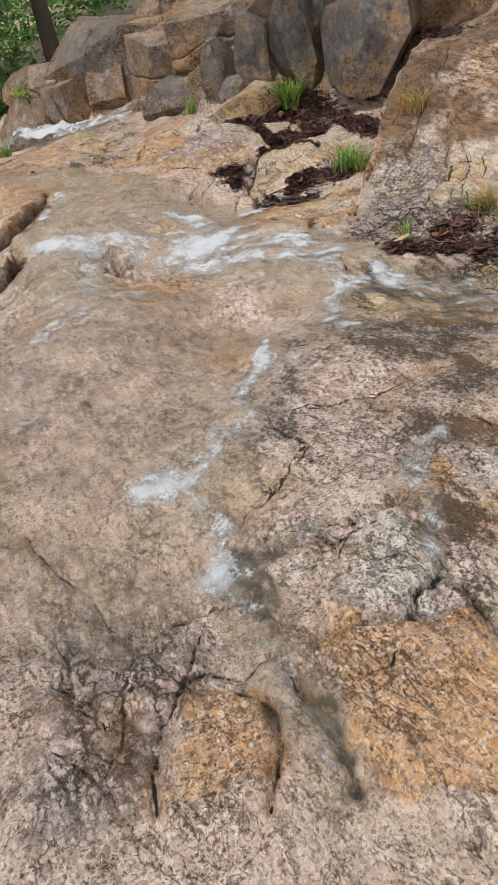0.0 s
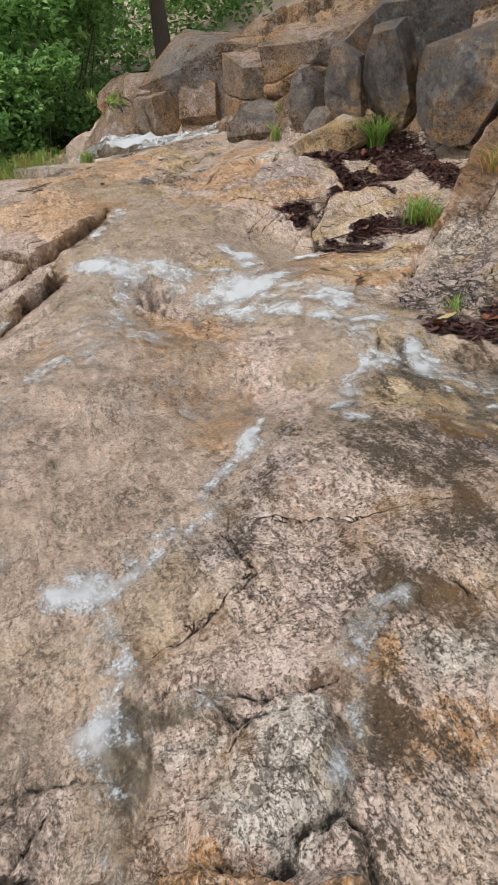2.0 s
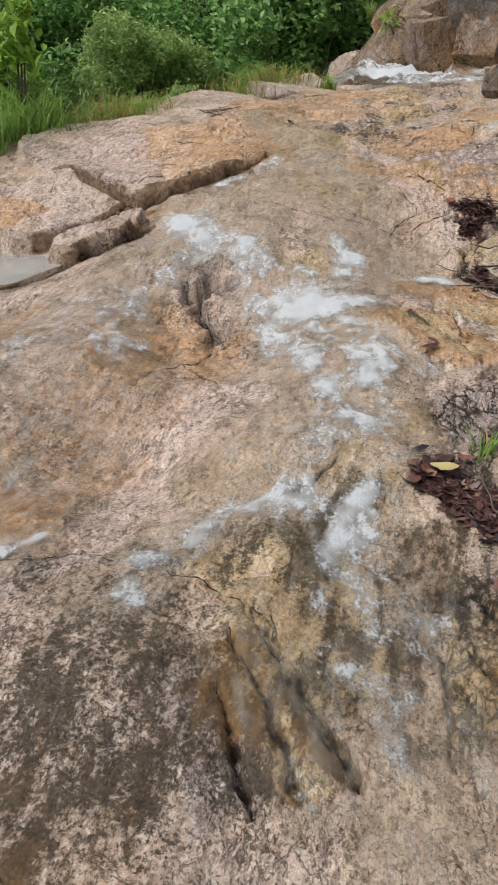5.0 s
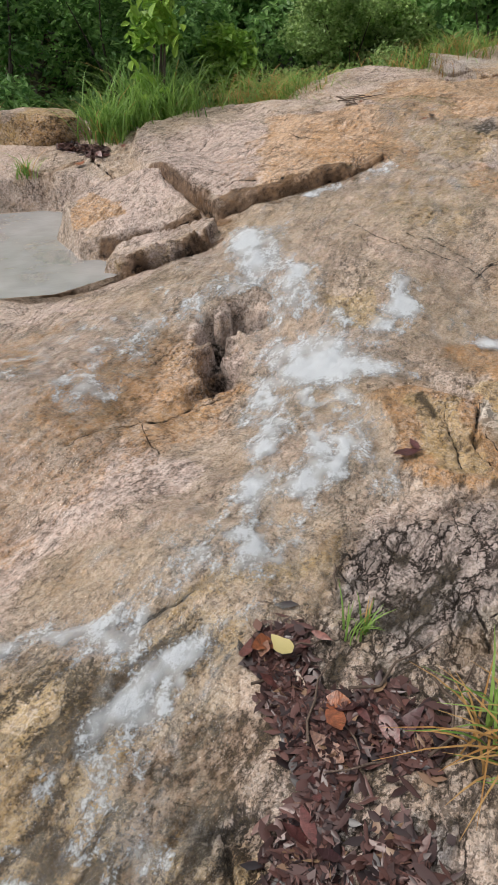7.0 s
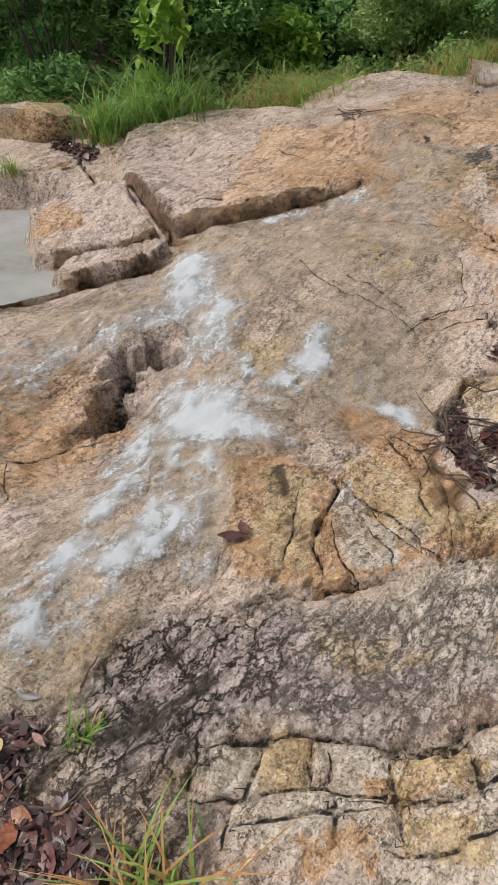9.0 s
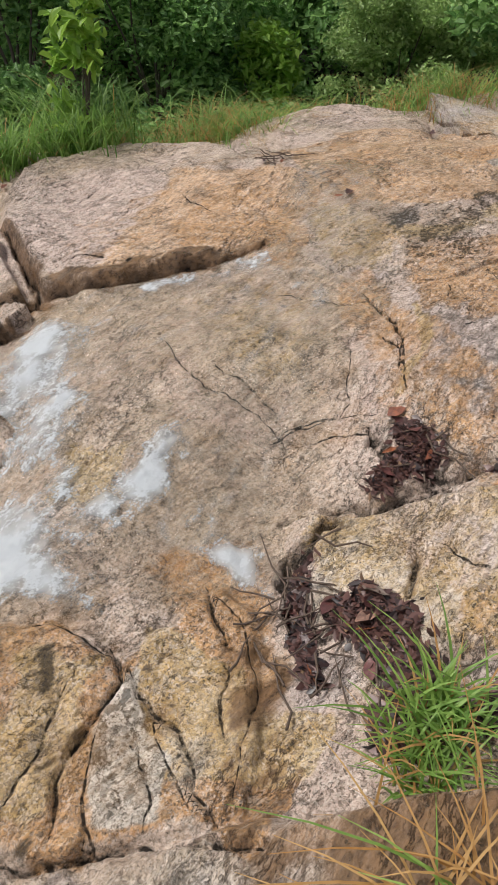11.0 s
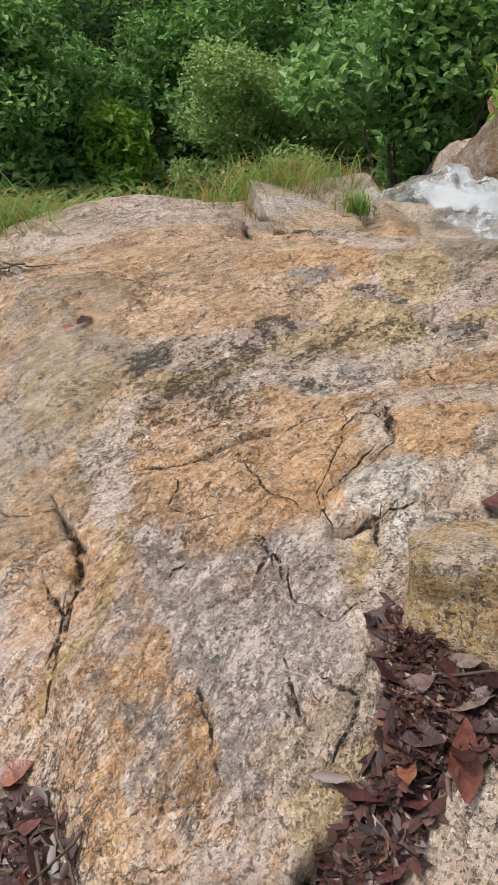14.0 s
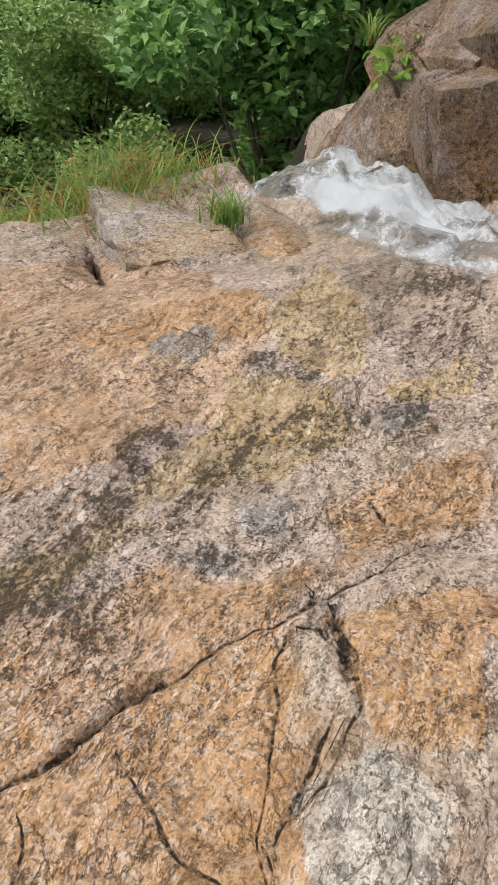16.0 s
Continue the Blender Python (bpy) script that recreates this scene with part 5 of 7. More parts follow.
stain('black', 0.35, 0.05, (-0.14, 0.76), (-0.03, 0.73), (-0.02, 0.57), (-0.16, 0.58))
stain('algae', 0.8, 0.08, (-1.33, 0.61), (-0.99, 0.41), (-2.32, 0.17), (-2.50, 0.24), (-2.41, 0.38))
stain('black', 0.3, 0.05, (-0.50, 1.09), (-0.23, 1.26), (-0.18, 1.06), (-0.32, 0.79), (-0.50, 0.78), (-0.53, 0.94))
stain('algae', 0.6, 0.08, (-1.08, 0.99), (-0.73, 1.01), (-0.69, 0.83), (-0.79, 0.54), (-1.03, 0.56))
stain('brown', 0.35, 0.08, (1.19, 1.84), (1.58, 1.93), (1.51, 1.63), (1.18, 1.65))
stain('black', 0.35, 0.08, (1.34, 1.78), (1.55, 1.80), (1.51, 1.63), (1.24, 1.64))
stain('brown', 0.40, 0.08, (-1.09, 1.02), (-0.67, 1.02), (-0.66, 0.82), (-0.68, 0.51), (-1.03, 0.56))
stain('black', 0.32, 0.08, (-1.07, 0.89), (-0.87, 0.93), (-0.67, 0.82), (-0.68, 0.51), (-1.03, 0.56))
stain('black', 0.45, 0.06, (-0.66, 0.96), (-0.48, 0.97), (-0.26, 0.72), (-0.06, 0.56), (-0.11, 0.40), (-0.67, 0.51))
stain('split', 0.8, 0.06, (-0.48, 0.97), (-0.22, 0.87), (-0.03, 0.66), (-0.11, 0.40), (-0.45, 0.46))
stain('algae', 0.62, 0.10, (-1.32, 1.07), (-0.73, 0.61), (-2.92, -0.02), (-3.06, 0.18), (-2.58, 0.50))
stain('brown', 0.30, 0.10, (-1.83, 0.69), (-1.39, 0.42), (-2.92, -0.02), (-3.04, 0.17), (-2.55, 0.42))
stain('black', 0.30, 0.10, (-1.96, 0.46), (-1.62, 0.36), (-2.65, 0.06), (-2.66, 0.17))

# foot of the rocky bank that closes the slab on its upper side
# the dark wet foot of the slab, the peppered band and the block by the leaf channel
stain('algae', 0.95, 0.06, (-1.36, 1.00), (-1.01, 1.02), (-0.68, 1.06), (-0.66, 0.94), (-0.84, 0.83), (-0.97, 0.67), (-1.02, 0.50), (-1.13, 0.36), (-1.45, 0.40))
stain('ochre', 0.60, 0.06, (-1.36, 1.00), (-1.01, 1.02), (-0.68, 1.06), (-0.66, 0.94), (-0.84, 0.83), (-0.97, 0.67), (-1.02, 0.50), (-1.13, 0.36), (-1.45, 0.40))
stain('brown', 0.42, 0.08, (-1.30, 0.80), (-1.05, 0.84), (-1.00, 0.60), (-1.05, 0.30), (-1.40, 0.34))
stain('split', 0.95, 0.06, (-0.88, 0.62), (-0.62, 0.52), (-0.44, 0.50), (-0.20, 0.44), (-0.20, 0.10), (-0.88, 0.16))
stain('sky_sheen', 0.55, 0.06, (-0.88, 0.60), (-0.62, 0.52), (-0.44, 0.50), (-0.20, 0.44), (-0.20, 0.10), (-0.88, 0.16))
stain('algae', 0.75, 0.06, (-0.60, 0.86), (-0.42, 0.84), (-0.20, 0.72), (-0.10, 0.56), (-0.24, 0.40), (-0.90, 0.40), (-0.86, 0.60))
stain('split', 0.95, 0.05, (-0.46, 1.16), (-0.17, 1.31), (0.16, 1.34), (0.10, 1.00), (-0.10, 0.72), (-0.34, 0.75), (-0.50, 0.87))
stain('sky_sheen', 0.50, 0.06, (-0.46, 1.16), (-0.28, 1.22), (-0.10, 1.06), (-0.14, 0.84), (-0.34, 0.75), (-0.50, 0.87))
stain('algae', 0.42, 0.05, (1.15, 4.32), (1.63, 4.44), (2.00, 4.54), (2.38, 4.50), (2.64, 4.50), (2.54, 4.26), (2.04, 4.24), (1.73, 4.16), (1.37, 4.02))
stain('salmon', 0.70, 0.06, (0.70, 5.16), (1.30, 5.10), (1.90, 4.96), (1.90, 4.68), (1.50, 4.50), (1.18, 4.38), (1.02, 4.62))
stain('ochre', 0.75, 0.03, (1.63, 2.42), (1.75, 2.44), (1.99, 2.45), (1.96, 2.26), (1.80, 2.20), (1.61, 2.22))
stain('algae', 0.62, 0.03, (1.63, 2.42), (1.75, 2.44), (1.99, 2.45), (1.96, 2.26), (1.80, 2.20), (1.61, 2.22))
stain('black', 0.50, 0.03, (0.02, 1.92), (0.10, 1.95), (0.22, 1.60), (0.30, 1.44), (0.20, 1.42), (0.10, 1.66))

stain('pale', 0.55, 0.08, (0.10, 1.34), (0.60, 1.40), (0.95, 1.30), (0.80, 0.98), (0.40, 0.98), (0.14, 1.10))
stain('ochre', 0.50, 0.06, (0.18, 1.24), (0.42, 1.22), (0.50, 1.04), (0.30, 1.00), (0.16, 1.08))
stain('pink', 0.55, 0.06, (0.50, 1.34), (0.80, 1.34), (0.82, 1.10), (0.56, 1.08))

# the black fissures at the foot of the stream and the yellowish scales beside them
stain('black', 0.75, 0.03, (-1.53, 0.73), (-1.47, 0.76), (-1.44, 0.57), (-1.50, 0.29), (-1.55, 0.31), (-1.51, 0.52))
stain('black', 0.75, 0.03, (-1.37, 0.73), (-1.29, 0.71), (-1.31, 0.51), (-1.35, 0.26), (-1.42, 0.28), (-1.38, 0.49))
stain('ochre', 0.85, 0.03, (-1.46, 0.72), (-1.36, 0.71), (-1.38, 0.49), (-1.43, 0.28), (-1.49, 0.29), (-1.45, 0.57))
stain('black', 0.55, 0.04, (-1.15, 0.56), (-1.09, 0.49), (-1.19, 0.22), (-1.24, 0.23))
stain('ochre', 0.60, 0.06, (-0.95, 0.60), (-0.78, 0.58), (-0.67, 0.30), (-0.81, 0.09), (-1.13, 0.19))
stain('split', 0.85, 0.06, (-0.95, 0.60), (-0.78, 0.58), (-0.67, 0.30), (-0.81, 0.09), (-1.13, 0.19))
stain('split', 0.85, 0.05, (-1.62, 0.71), (-1.52, 0.73), (-1.51, 0.52), (-1.55, 0.30), (-1.64, 0.32))
stain('algae', 0.75, 0.06, (-1.62, 0.92), (-1.23, 0.86), (-1.11, 0.67), (-1.27, 0.68), (-1.55, 0.73))

stain('salmon', 0.75, 0.06, (0.11, 5.00), (0.72, 4.83), (0.97, 4.61), (0.79, 4.19), (0.36, 3.89), (-0.17, 3.81), (-0.12, 4.20))
stain('salmon', 0.70, 0.06, (1.03, 5.58), (1.97, 6.04), (2.25, 4.92), (2.00, 4.52), (1.22, 4.59), (0.90, 4.64))
stain('rust', 0.48, 0.05, (-0.76, 2.78), (-0.45, 2.35), (-1.14, 1.57), (-1.63, 1.28), (-1.88, 1.35), (-1.66, 1.85))

BANK_FOOT = [(3.55, 6.95), (3.50, 5.90), (3.40, 5.25), (3.00, 4.40), (2.60, 3.45), (2.50, 2.95), (2.45, 2.40), (2.40, 1.90), (2.30, 1.40), (2.10, 0.90), (1.90, 0.20), (1.60, -0.80), (1.30, -2.00)]
BANK_SIDE = BANK_FOOT + [(9.0, -2.0), (9.0, 7.4), (4.2, 7.1)]
BACK_EDGE = [(-9.0, 6.2), (-2.2, 5.9), (-1.3, 5.75), (-0.75, 5.45), (-0.3, 5.62), (0.3, 5.75), (0.9, 6.15), (1.6, 6.25), (2.2, 6.45), (2.7, 6.5), (3.3, 6.85), (4.4, 7.1), (9.0, 8.4)]
BACK_SIDE = BACK_EDGE + [(9.0, 30.0), (-9.0, 30.0)]
SWELLS = [(-3.0, 0.3, 0.056), (-2.4, 0.8, 0.027), (-1.9, 0.3, 0.114), (-1.3, 3.5, -0.194), (-0.7, 4.2, 0.004), (-1.0, 0.4, -0.041), (-0.6, 2.4, -0.205), (-0.6, 0.9, 0.021), (-0.1, 1.8, 0.047), (0.2, 0.8, 0.094), (0.3, 1.5, -0.109), (0.0, 3.9, 0.021), (0.3, 4.6, -0.020), (0.8, 2.2, -0.195), (0.7, 4.9, 0.137), (1.1, 2.7, -0.002), (1.1, 4.5, 0.075), (1.5, 3.6, 0.014), (1.6, 2.9, 0.073), (1.7, 5.0, 0.078), (1.2, 2.1, -0.004), (2.1, 3.6, 0.045), (2.0, 6.0, -0.158), (2.2, 4.3, -0.077), (2.7, 5.9, -0.199)]

# smaller rises and hollows
DIPS = [(-1.5, 2.8, -0.114), (-1.4, 1.5, -0.090), (0.7, 2.8, -0.070), (-0.8, 3.7, -0.025), (-3.2, 1.0, -0.061), (0.9, 2.1, 0.032), (0.9, 2.6, -0.047), (1.9, 2.9, 0.055), (-0.7, 4.3, 0.082), (-0.3, 1.2, -0.073), (-0.5, 3.7, -0.070), (-0.7, 5.0, 0.059), (-2.6, 0.3, 0.043), (-0.8, 0.6, -0.035), (-1.8, 0.9, 0.056), (-1.0, 4.4, -0.058), (0.4, 1.4, 0.024), (0.2, 1.7, -0.050), (0.9, 4.5, -0.036), (-0.6, 1.9, -0.025), (1.2, 2.6, -0.014), (-2.3, 0.3, 0.033), (2.2, 3.5, 0.046), (1.2, 2.2, 0.019), (2.1, 5.5, 0.019), (1.6, 4.5, 0.023), (0.4, 1.1, -0.015), (2.2, 4.5, 0.018), (1.8, 3.7, -0.015), (1.6, 3.2, -0.021)]


def broad(x, y):
    """The broad lie of the rock, without its plates and cracks."""
    cx, cy = np.clip(x, -5.0, 3.2), np.clip(y, -1.2, 6.4)
    z = -0.139 + 0.106 * cx + 0.038 * cy + 0.018 * cx * cx - 0.006 * cx * cy + 0.003 * cy * cy
    for bx, by, bh in SWELLS:
        z = z + bh * hump(x, y, bx, by, 0.55, 0.55)
    for bx, by, bh in DIPS:
        z = z + bh * hump(x, y, bx, by, 0.30, 0.30)
    return z


def plates(x, y):
    wx = x + 0.022 * fbm(x * 6, y * 6, 4, 3)
    wy = y + 0.022 * fbm(x * 6, y * 6, 4, 4)
    z = 0.0
    for outline, up, edge in PLATES:
        if outline is LEFT_PLATE:
            edge = edge + 0.45 * ramp(line_distance(x, y, PIT)[0], 0.10, 0.40)
        rise = up * np.clip(inside(wx, wy, outline) / edge + 0.5, 0, 1)
        z = z + (rise * (1 - ramp(x, 0.20, 0.72)) if outline is UPPER_SLAB else rise)
    # the slanting shelf that climbs to the bank
    return z + np.interp(x, (0.30, 0.60, 0.90, 1.25, 1.60, 2.25), (0, 0.11, 0.29, 0.45, 0.54, 0.50)) * ramp(inside(wx, wy, SHELF), -0.03, 0.05)


def height(x, y):
    x, y = np.asarray(x, float), np.asarray(y, float)
    z = broad(x, y) + plates(x, y)
    # the bank rises in blocky steps
    d = inside(x + 0.10 * fbm(x * 2, y * 2, 3, 21), y + 0.10 * fbm(x * 2, y * 2, 3, 22), BANK_SIDE)
    z = z + np.where(d > 0, 0.12 * ramp(d, 0, 0.16) + 0.52 * np.clip(d, 0, 1.3) + 0.30 * np.clip(d - 1.3, 0, 6), 0)
    # beyond the back edge the rock falls to the gully
    b = inside(x + 0.05 * fbm(x * 2, y * 2, 3, 31), y + 0.05 * fbm(x * 2, y * 2, 3, 32), BACK_SIDE)
    z = z - np.where(b > 0, 0.95 * ramp(b, -0.02, 1.2) + 0.30 * ramp(b, 1.0, 6.0), 0) * (1 - ramp(d, 0.0, 0.35))
    # the slope below the slab
    low = np.clip(-4.2 - x, 0, 20) + np.clip(-0.6 - y, 0, 20) * ramp(-x, -0.6, 0.6)
    z = z - 0.25 * low
    # channel of the cascade
    q, along = line_distance(x, y, CHANNEL)
    bed = np.interp(along, np.linspace(0, 1, len(CHANNEL)), CHANNEL_BED)
    z = z + (np.minimum(z, bed) - z) * ramp(0.34 - q, 0.0, 0.16)
    # hollow of the still pool
    hollow = ramp(inside(x, y, POOL), -0.04, 0.06)
    z = z + (np.minimum(z, POOL_LEVEL - 0.05) - z) * hollow
    return z


def relief(x, y):
    """The fine unevenness of the rock face."""
    d = inside(x + 0.10 * fbm(x * 2, y * 2, 3, 21), y + 0.10 * fbm(x * 2, y * 2, 3, 22), BANK_SIDE)
    # layered and fractured relief
    z = 0.022 * fbm(x * 1.7, y * 1.7, 3, 61) + 0.010 * fbm(x * 6, y * 9, 3, 62) + 0.0034 * fbm(x * 30, y * 45, 3, 63)
    f = fractured(x, y)
    u, v = 0.5 * x + 0.87 * y, -0.87 * x + 0.5 * y
    gap, _ = cellular(u * 7 + 0.7 * fbm(x * 8, y * 8, 3, 71), v * 15 + 0.7 * fbm(x * 8, y * 8, 3, 72), 73)
    z = z + f * (0.014 * ramp(gap, 0.0, 0.20) - 0.010)
    _, who, plane = facets(u * 6 + 0.5 * fbm(x * 9, y * 9, 3, 78), v * 11 + 0.5 * fbm(x * 9, y * 9, 3, 79), 80)
    z = z + (0.15 + 0.85 * f) * (0.030 * plane + 0.006 * (who - 0.5))
    gap2, _ = cellular(u * 22 + fbm(x * 20, y * 20, 2, 74), v * 40 + fbm(x * 20, y * 20, 2, 75), 76)
    z = z + (0.3 + 0.7 * f) * 0.005 * (ramp(gap2, 0.0, 0.35) - 0.6)
    return z


def bank_blocks(x, y):
    """Tilted blocks on the bank."""
    d = inside(x + 0.10 * fbm(x * 2, y * 2, 3, 21), y + 0.10 * fbm(x * 2, y * 2, 3, 22), BANK_SIDE)
    bx, by = x + 0.12 * fbm(x * 2, y * 2, 3, 81), y + 0.12 * fbm(x * 2, y * 2, 3, 82)
    gap3, who, plane = facets(bx * 1.3, by * 1.7, 83)
    gap4, who4, plane4 = facets(bx * 3.6 + who, by * 4.4, 85)
    return 0.75 * ramp(d, -0.02, 0.22) * (0.30 * (who - 0.4) + 0.42 * plane - 0.10 * (1 - ramp(gap3, 0.0, 0.07)) + 0.10 * (who4 - 0.5) + 0.14 * plane4 - 0.04 * (1 - ramp(gap4, 0.0, 0.10)))


def cuts(x, y):
    """How deep the cracks cut, how near the nearest one lies, the stain beside them, and the signed place across the nearest one."""
    wx = x + 0.016 * fbm(x * 7, y * 7, 3, 41) + 0.0035 * fbm(x * 30, y * 30, 2, 44)
    wy = y + 0.016 * fbm(x * 7, y * 7, 3, 42) + 0.0035 * fbm(x * 30, y * 30, 2, 46)
    deepest, gap, halo, across = np.zeros(x.shape), np.full(x.shape, 9.0), np.full(x.shape, 9.0), np.full(x.shape, 9.0)
    for line, wide, deep in CRACKS:
        xs, ys = [p[0] for p in line], [p[1] for p in line]
        near = (x > min(xs) - 0.2) & (x < max(xs) + 0.2) & (y > min(ys) - 0.2) & (y < max(ys) + 0.2)
        if not near.any():
            continue
        q, s = line_distance(wx[near], wy[near], line)
        vary = 0.80 + 0.55 * fbm(s * (3 + 2 * len(line)), s * 0 + wide * 99, 2, 51)
        half = np.maximum(wide * vary * 0.36, 0.0014) * (1 - 0.8 * ramp(np.abs(s - 0.5), 0.38, 0.5))
        deepest[near] = np.maximum(deepest[near], 1.1 * min(max(wide / 0.03, 0.35), 1.0) * deep * np.clip(vary, 0.6, 1.1) * np.exp(-((q / np.maximum(half * 1.35, 0.010)) ** 4)))
        if deep < 0.05:
            halo[near] = np.minimum(halo[near], q)
        closer = q - half < gap[near]
        across[near] = np.where(closer, np.clip(side_of(wx[near], wy[near], line) * q / np.maximum(half, 0.0025), -9, 9), across[near])
        gap[near] = np.minimum(gap[near], q - half)
    return deepest, np.clip(gap / 0.06, -0.5, 0.5) + 0.5, np.exp(-np.clip(halo, 0, 9) / 0.06), across


def fractured(x, y):
    """Where the rock is split into small scales."""
    f = np.zeros(np.shape(x))
    for kind, strength, edge, outline in STAINS:
        if kind == "split":
            xs, ys = [p[0] for p in outline], [p[1] for p in outline]
            near = (x > min(xs) - 0.3) & (x < max(xs) + 0.3) & (y > min(ys) - 0.3) & (y < max(ys) + 0.3)
            f[near] = np.maximum(f[near], strength * ramp(inside(x[near], y[near], outline), -edge, edge))
    return f


POOL = [(-2.40, 4.66), (-1.45, 4.70), (-1.12, 4.56), (-1.24, 4.36), (-1.32, 4.10), (-1.18, 3.72), (-1.02, 3.60), (-1.08, 3.48), (-1.33, 3.36), (-1.60, 3.38), (-2.40, 3.50)]
POOL_LEVEL = -0.185
CHANNEL = [(3.75, 4.25), (3.35, 4.75), (3.12, 5.25), (2.98, 5.80), (2.90, 6.30), (2.86, 6.80), (2.80, 7.50)]
CHANNEL_BED = [0.62, 0.50, 0.42, 0.38, 0.32, 0.14, -0.40]


# ---- builders ----
def mesh_from(name, verts, faces, material, smooth=True, island=None):
    """A mesh from arrays of corners and of faces that all have as many sides."""
    me = bpy.data.meshes.new(name)
    verts, faces = np.asarray(verts, np.float32), np.asarray(faces, np.int32)
    sides = faces.shape[1]
    me.vertices.add(len(verts))
    me.vertices.foreach_set("co", verts.ravel())
    me.loops.add(faces.size)
    me.loops.foreach_set("vertex_index", faces.ravel())
    me.polygons.add(len(faces))
    me.polygons.foreach_set("loop_start", np.arange(0, faces.size, sides, dtype=np.int32))
    me.polygons.foreach_set("use_smooth", np.full(len(faces), smooth))
    me.update(calc_edges=True)
    me.materials.append(material)
    return me


def child(name, me, parent, label=""):
    ob = new(name, me)
    ob.parent = parent
    return tagged(ob, label) if label else ob


def thing(name, label, category, group="", kind="", at=(0, 0, 0)):
    ob = new(name)
    ob.empty_display_size = 0.1
    ob.location = at
    return tagged(ob, label, category, group, kind)


def put_colors(me, name, rgba):
    layer = me.color_attributes.new(name, "FLOAT_COLOR", "POINT")
    layer.data.foreach_set("color", np.asarray(rgba, np.float32).ravel())


def tube(points, radii, sides=7):
    """Corners and faces of a tapered tube along points."""
    points = [Vector(p) for p in points]
    verts, faces = [], []
    for k, p in enumerate(points):
        ahead = (points[min(k + 1, len(points) - 1)] - points[max(k - 1, 0)]).normalized()
        side = ahead.cross(Vector((0.3, 0.9, 0.2))).normalized()
        other = ahead.cross(side)
        for s in range(sides):
            a = 2 * math.pi * s / sides
            verts.append(p + float(radii[k]) * (math.cos(a) * side + math.sin(a) * other))
    for k in range(len(points) - 1):
        for s in range(sides):
            a, b = k * sides + s, k * sides + (s + 1) % sides
            faces.append((a, b, b + sides, a + sides))
    return verts, faces


# ---- the rock slab: one sheet from the stream bed to the horizon ----
def spaced(a, b, n):
    return a + (b - a) * (np.linspace(0, 1, n) ** 2.2)


STEP = 0.0098
XS = np.r_[-4.7 - spaced(0.05, 70, 22)[::-1], np.arange(-4.7, 3.4, STEP), np.arange(3.4, 6.5, 0.04), 6.5 + spaced(0.05, 70, 22)]
YS = np.r_[-0.9 - spaced(0.05, 70, 22)[::-1], np.arange(-0.9, 6.7, STEP), np.arange(6.7, 9.0, 0.05), 9.0 + spaced(0.05, 90, 26)]
GX, GY = np.meshgrid(XS, YS)
BASE = height(GX, GY)
steep = np.hypot(np.gradient(BASE, YS, axis=0), np.gradient(BASE, XS, axis=1))
CUT, JOINTS, HALO, ACROSS = cuts(GX, GY)
GZ = BASE - CUT + relief(GX, GY) * (1 - 0.9 * ramp(steep, 0.5, 1.4)) * (1 - 0.8 * ramp(inside(GX, GY, BANK_SIDE), 0.0, 0.2)) + bank_blocks(GX, GY)
GZ = GZ + 0.42 * np.clip(GY - 17, 0, 60) + 0.30 * np.clip(GX - 7, 0, 60)


KINDS = ("rust", "algae", "ashy", "split", "white", "ochre", "black", "pink", "pale", "salmon", "brown", "sky_sheen")


def rock_stains(x, y):
    """How strongly each kind of stain or painted sheen shows over the plan."""
    wx = x + 0.045 * fbm(x * 4, y * 4, 4, 101) + 0.012 * fbm(x * 24, y * 24, 3, 103)
    wy = y + 0.045 * fbm(x * 4, y * 4, 4, 102) + 0.012 * fbm(x * 24, y * 24, 3, 104)
    maps = {kind: np.zeros_like(x) for kind in KINDS}
    blot = np.clip(0.80 + 0.75 * fbm(0.67 * x * 6 + 0.74 * y * 6, (0.67 * y - 0.74 * x) * 13, 4, 105), 0.15, 1.3)
    for kind, strength, edge, outline in STAINS:
        xs, ys = [p[0] for p in outline], [p[1] for p in outline]
        i0, i1 = np.searchsorted(YS, (min(ys) - 0.25, max(ys) + 0.25))
        j0, j1 = np.searchsorted(XS, (min(xs) - 0.25, max(xs) + 0.25))
        if i1 > i0 and j1 > j0:
            here = maps[kind][i0:i1, j0:j1]
            thin = blot[i0:i1, j0:j1] if kind in ("algae", "black", "brown", "sky_sheen") else 1.0
            here[:] = np.maximum(here, strength * thin * ramp(inside(wx[i0:i1, j0:j1], wy[i0:i1, j0:j1], outline), -edge, edge))
    return maps


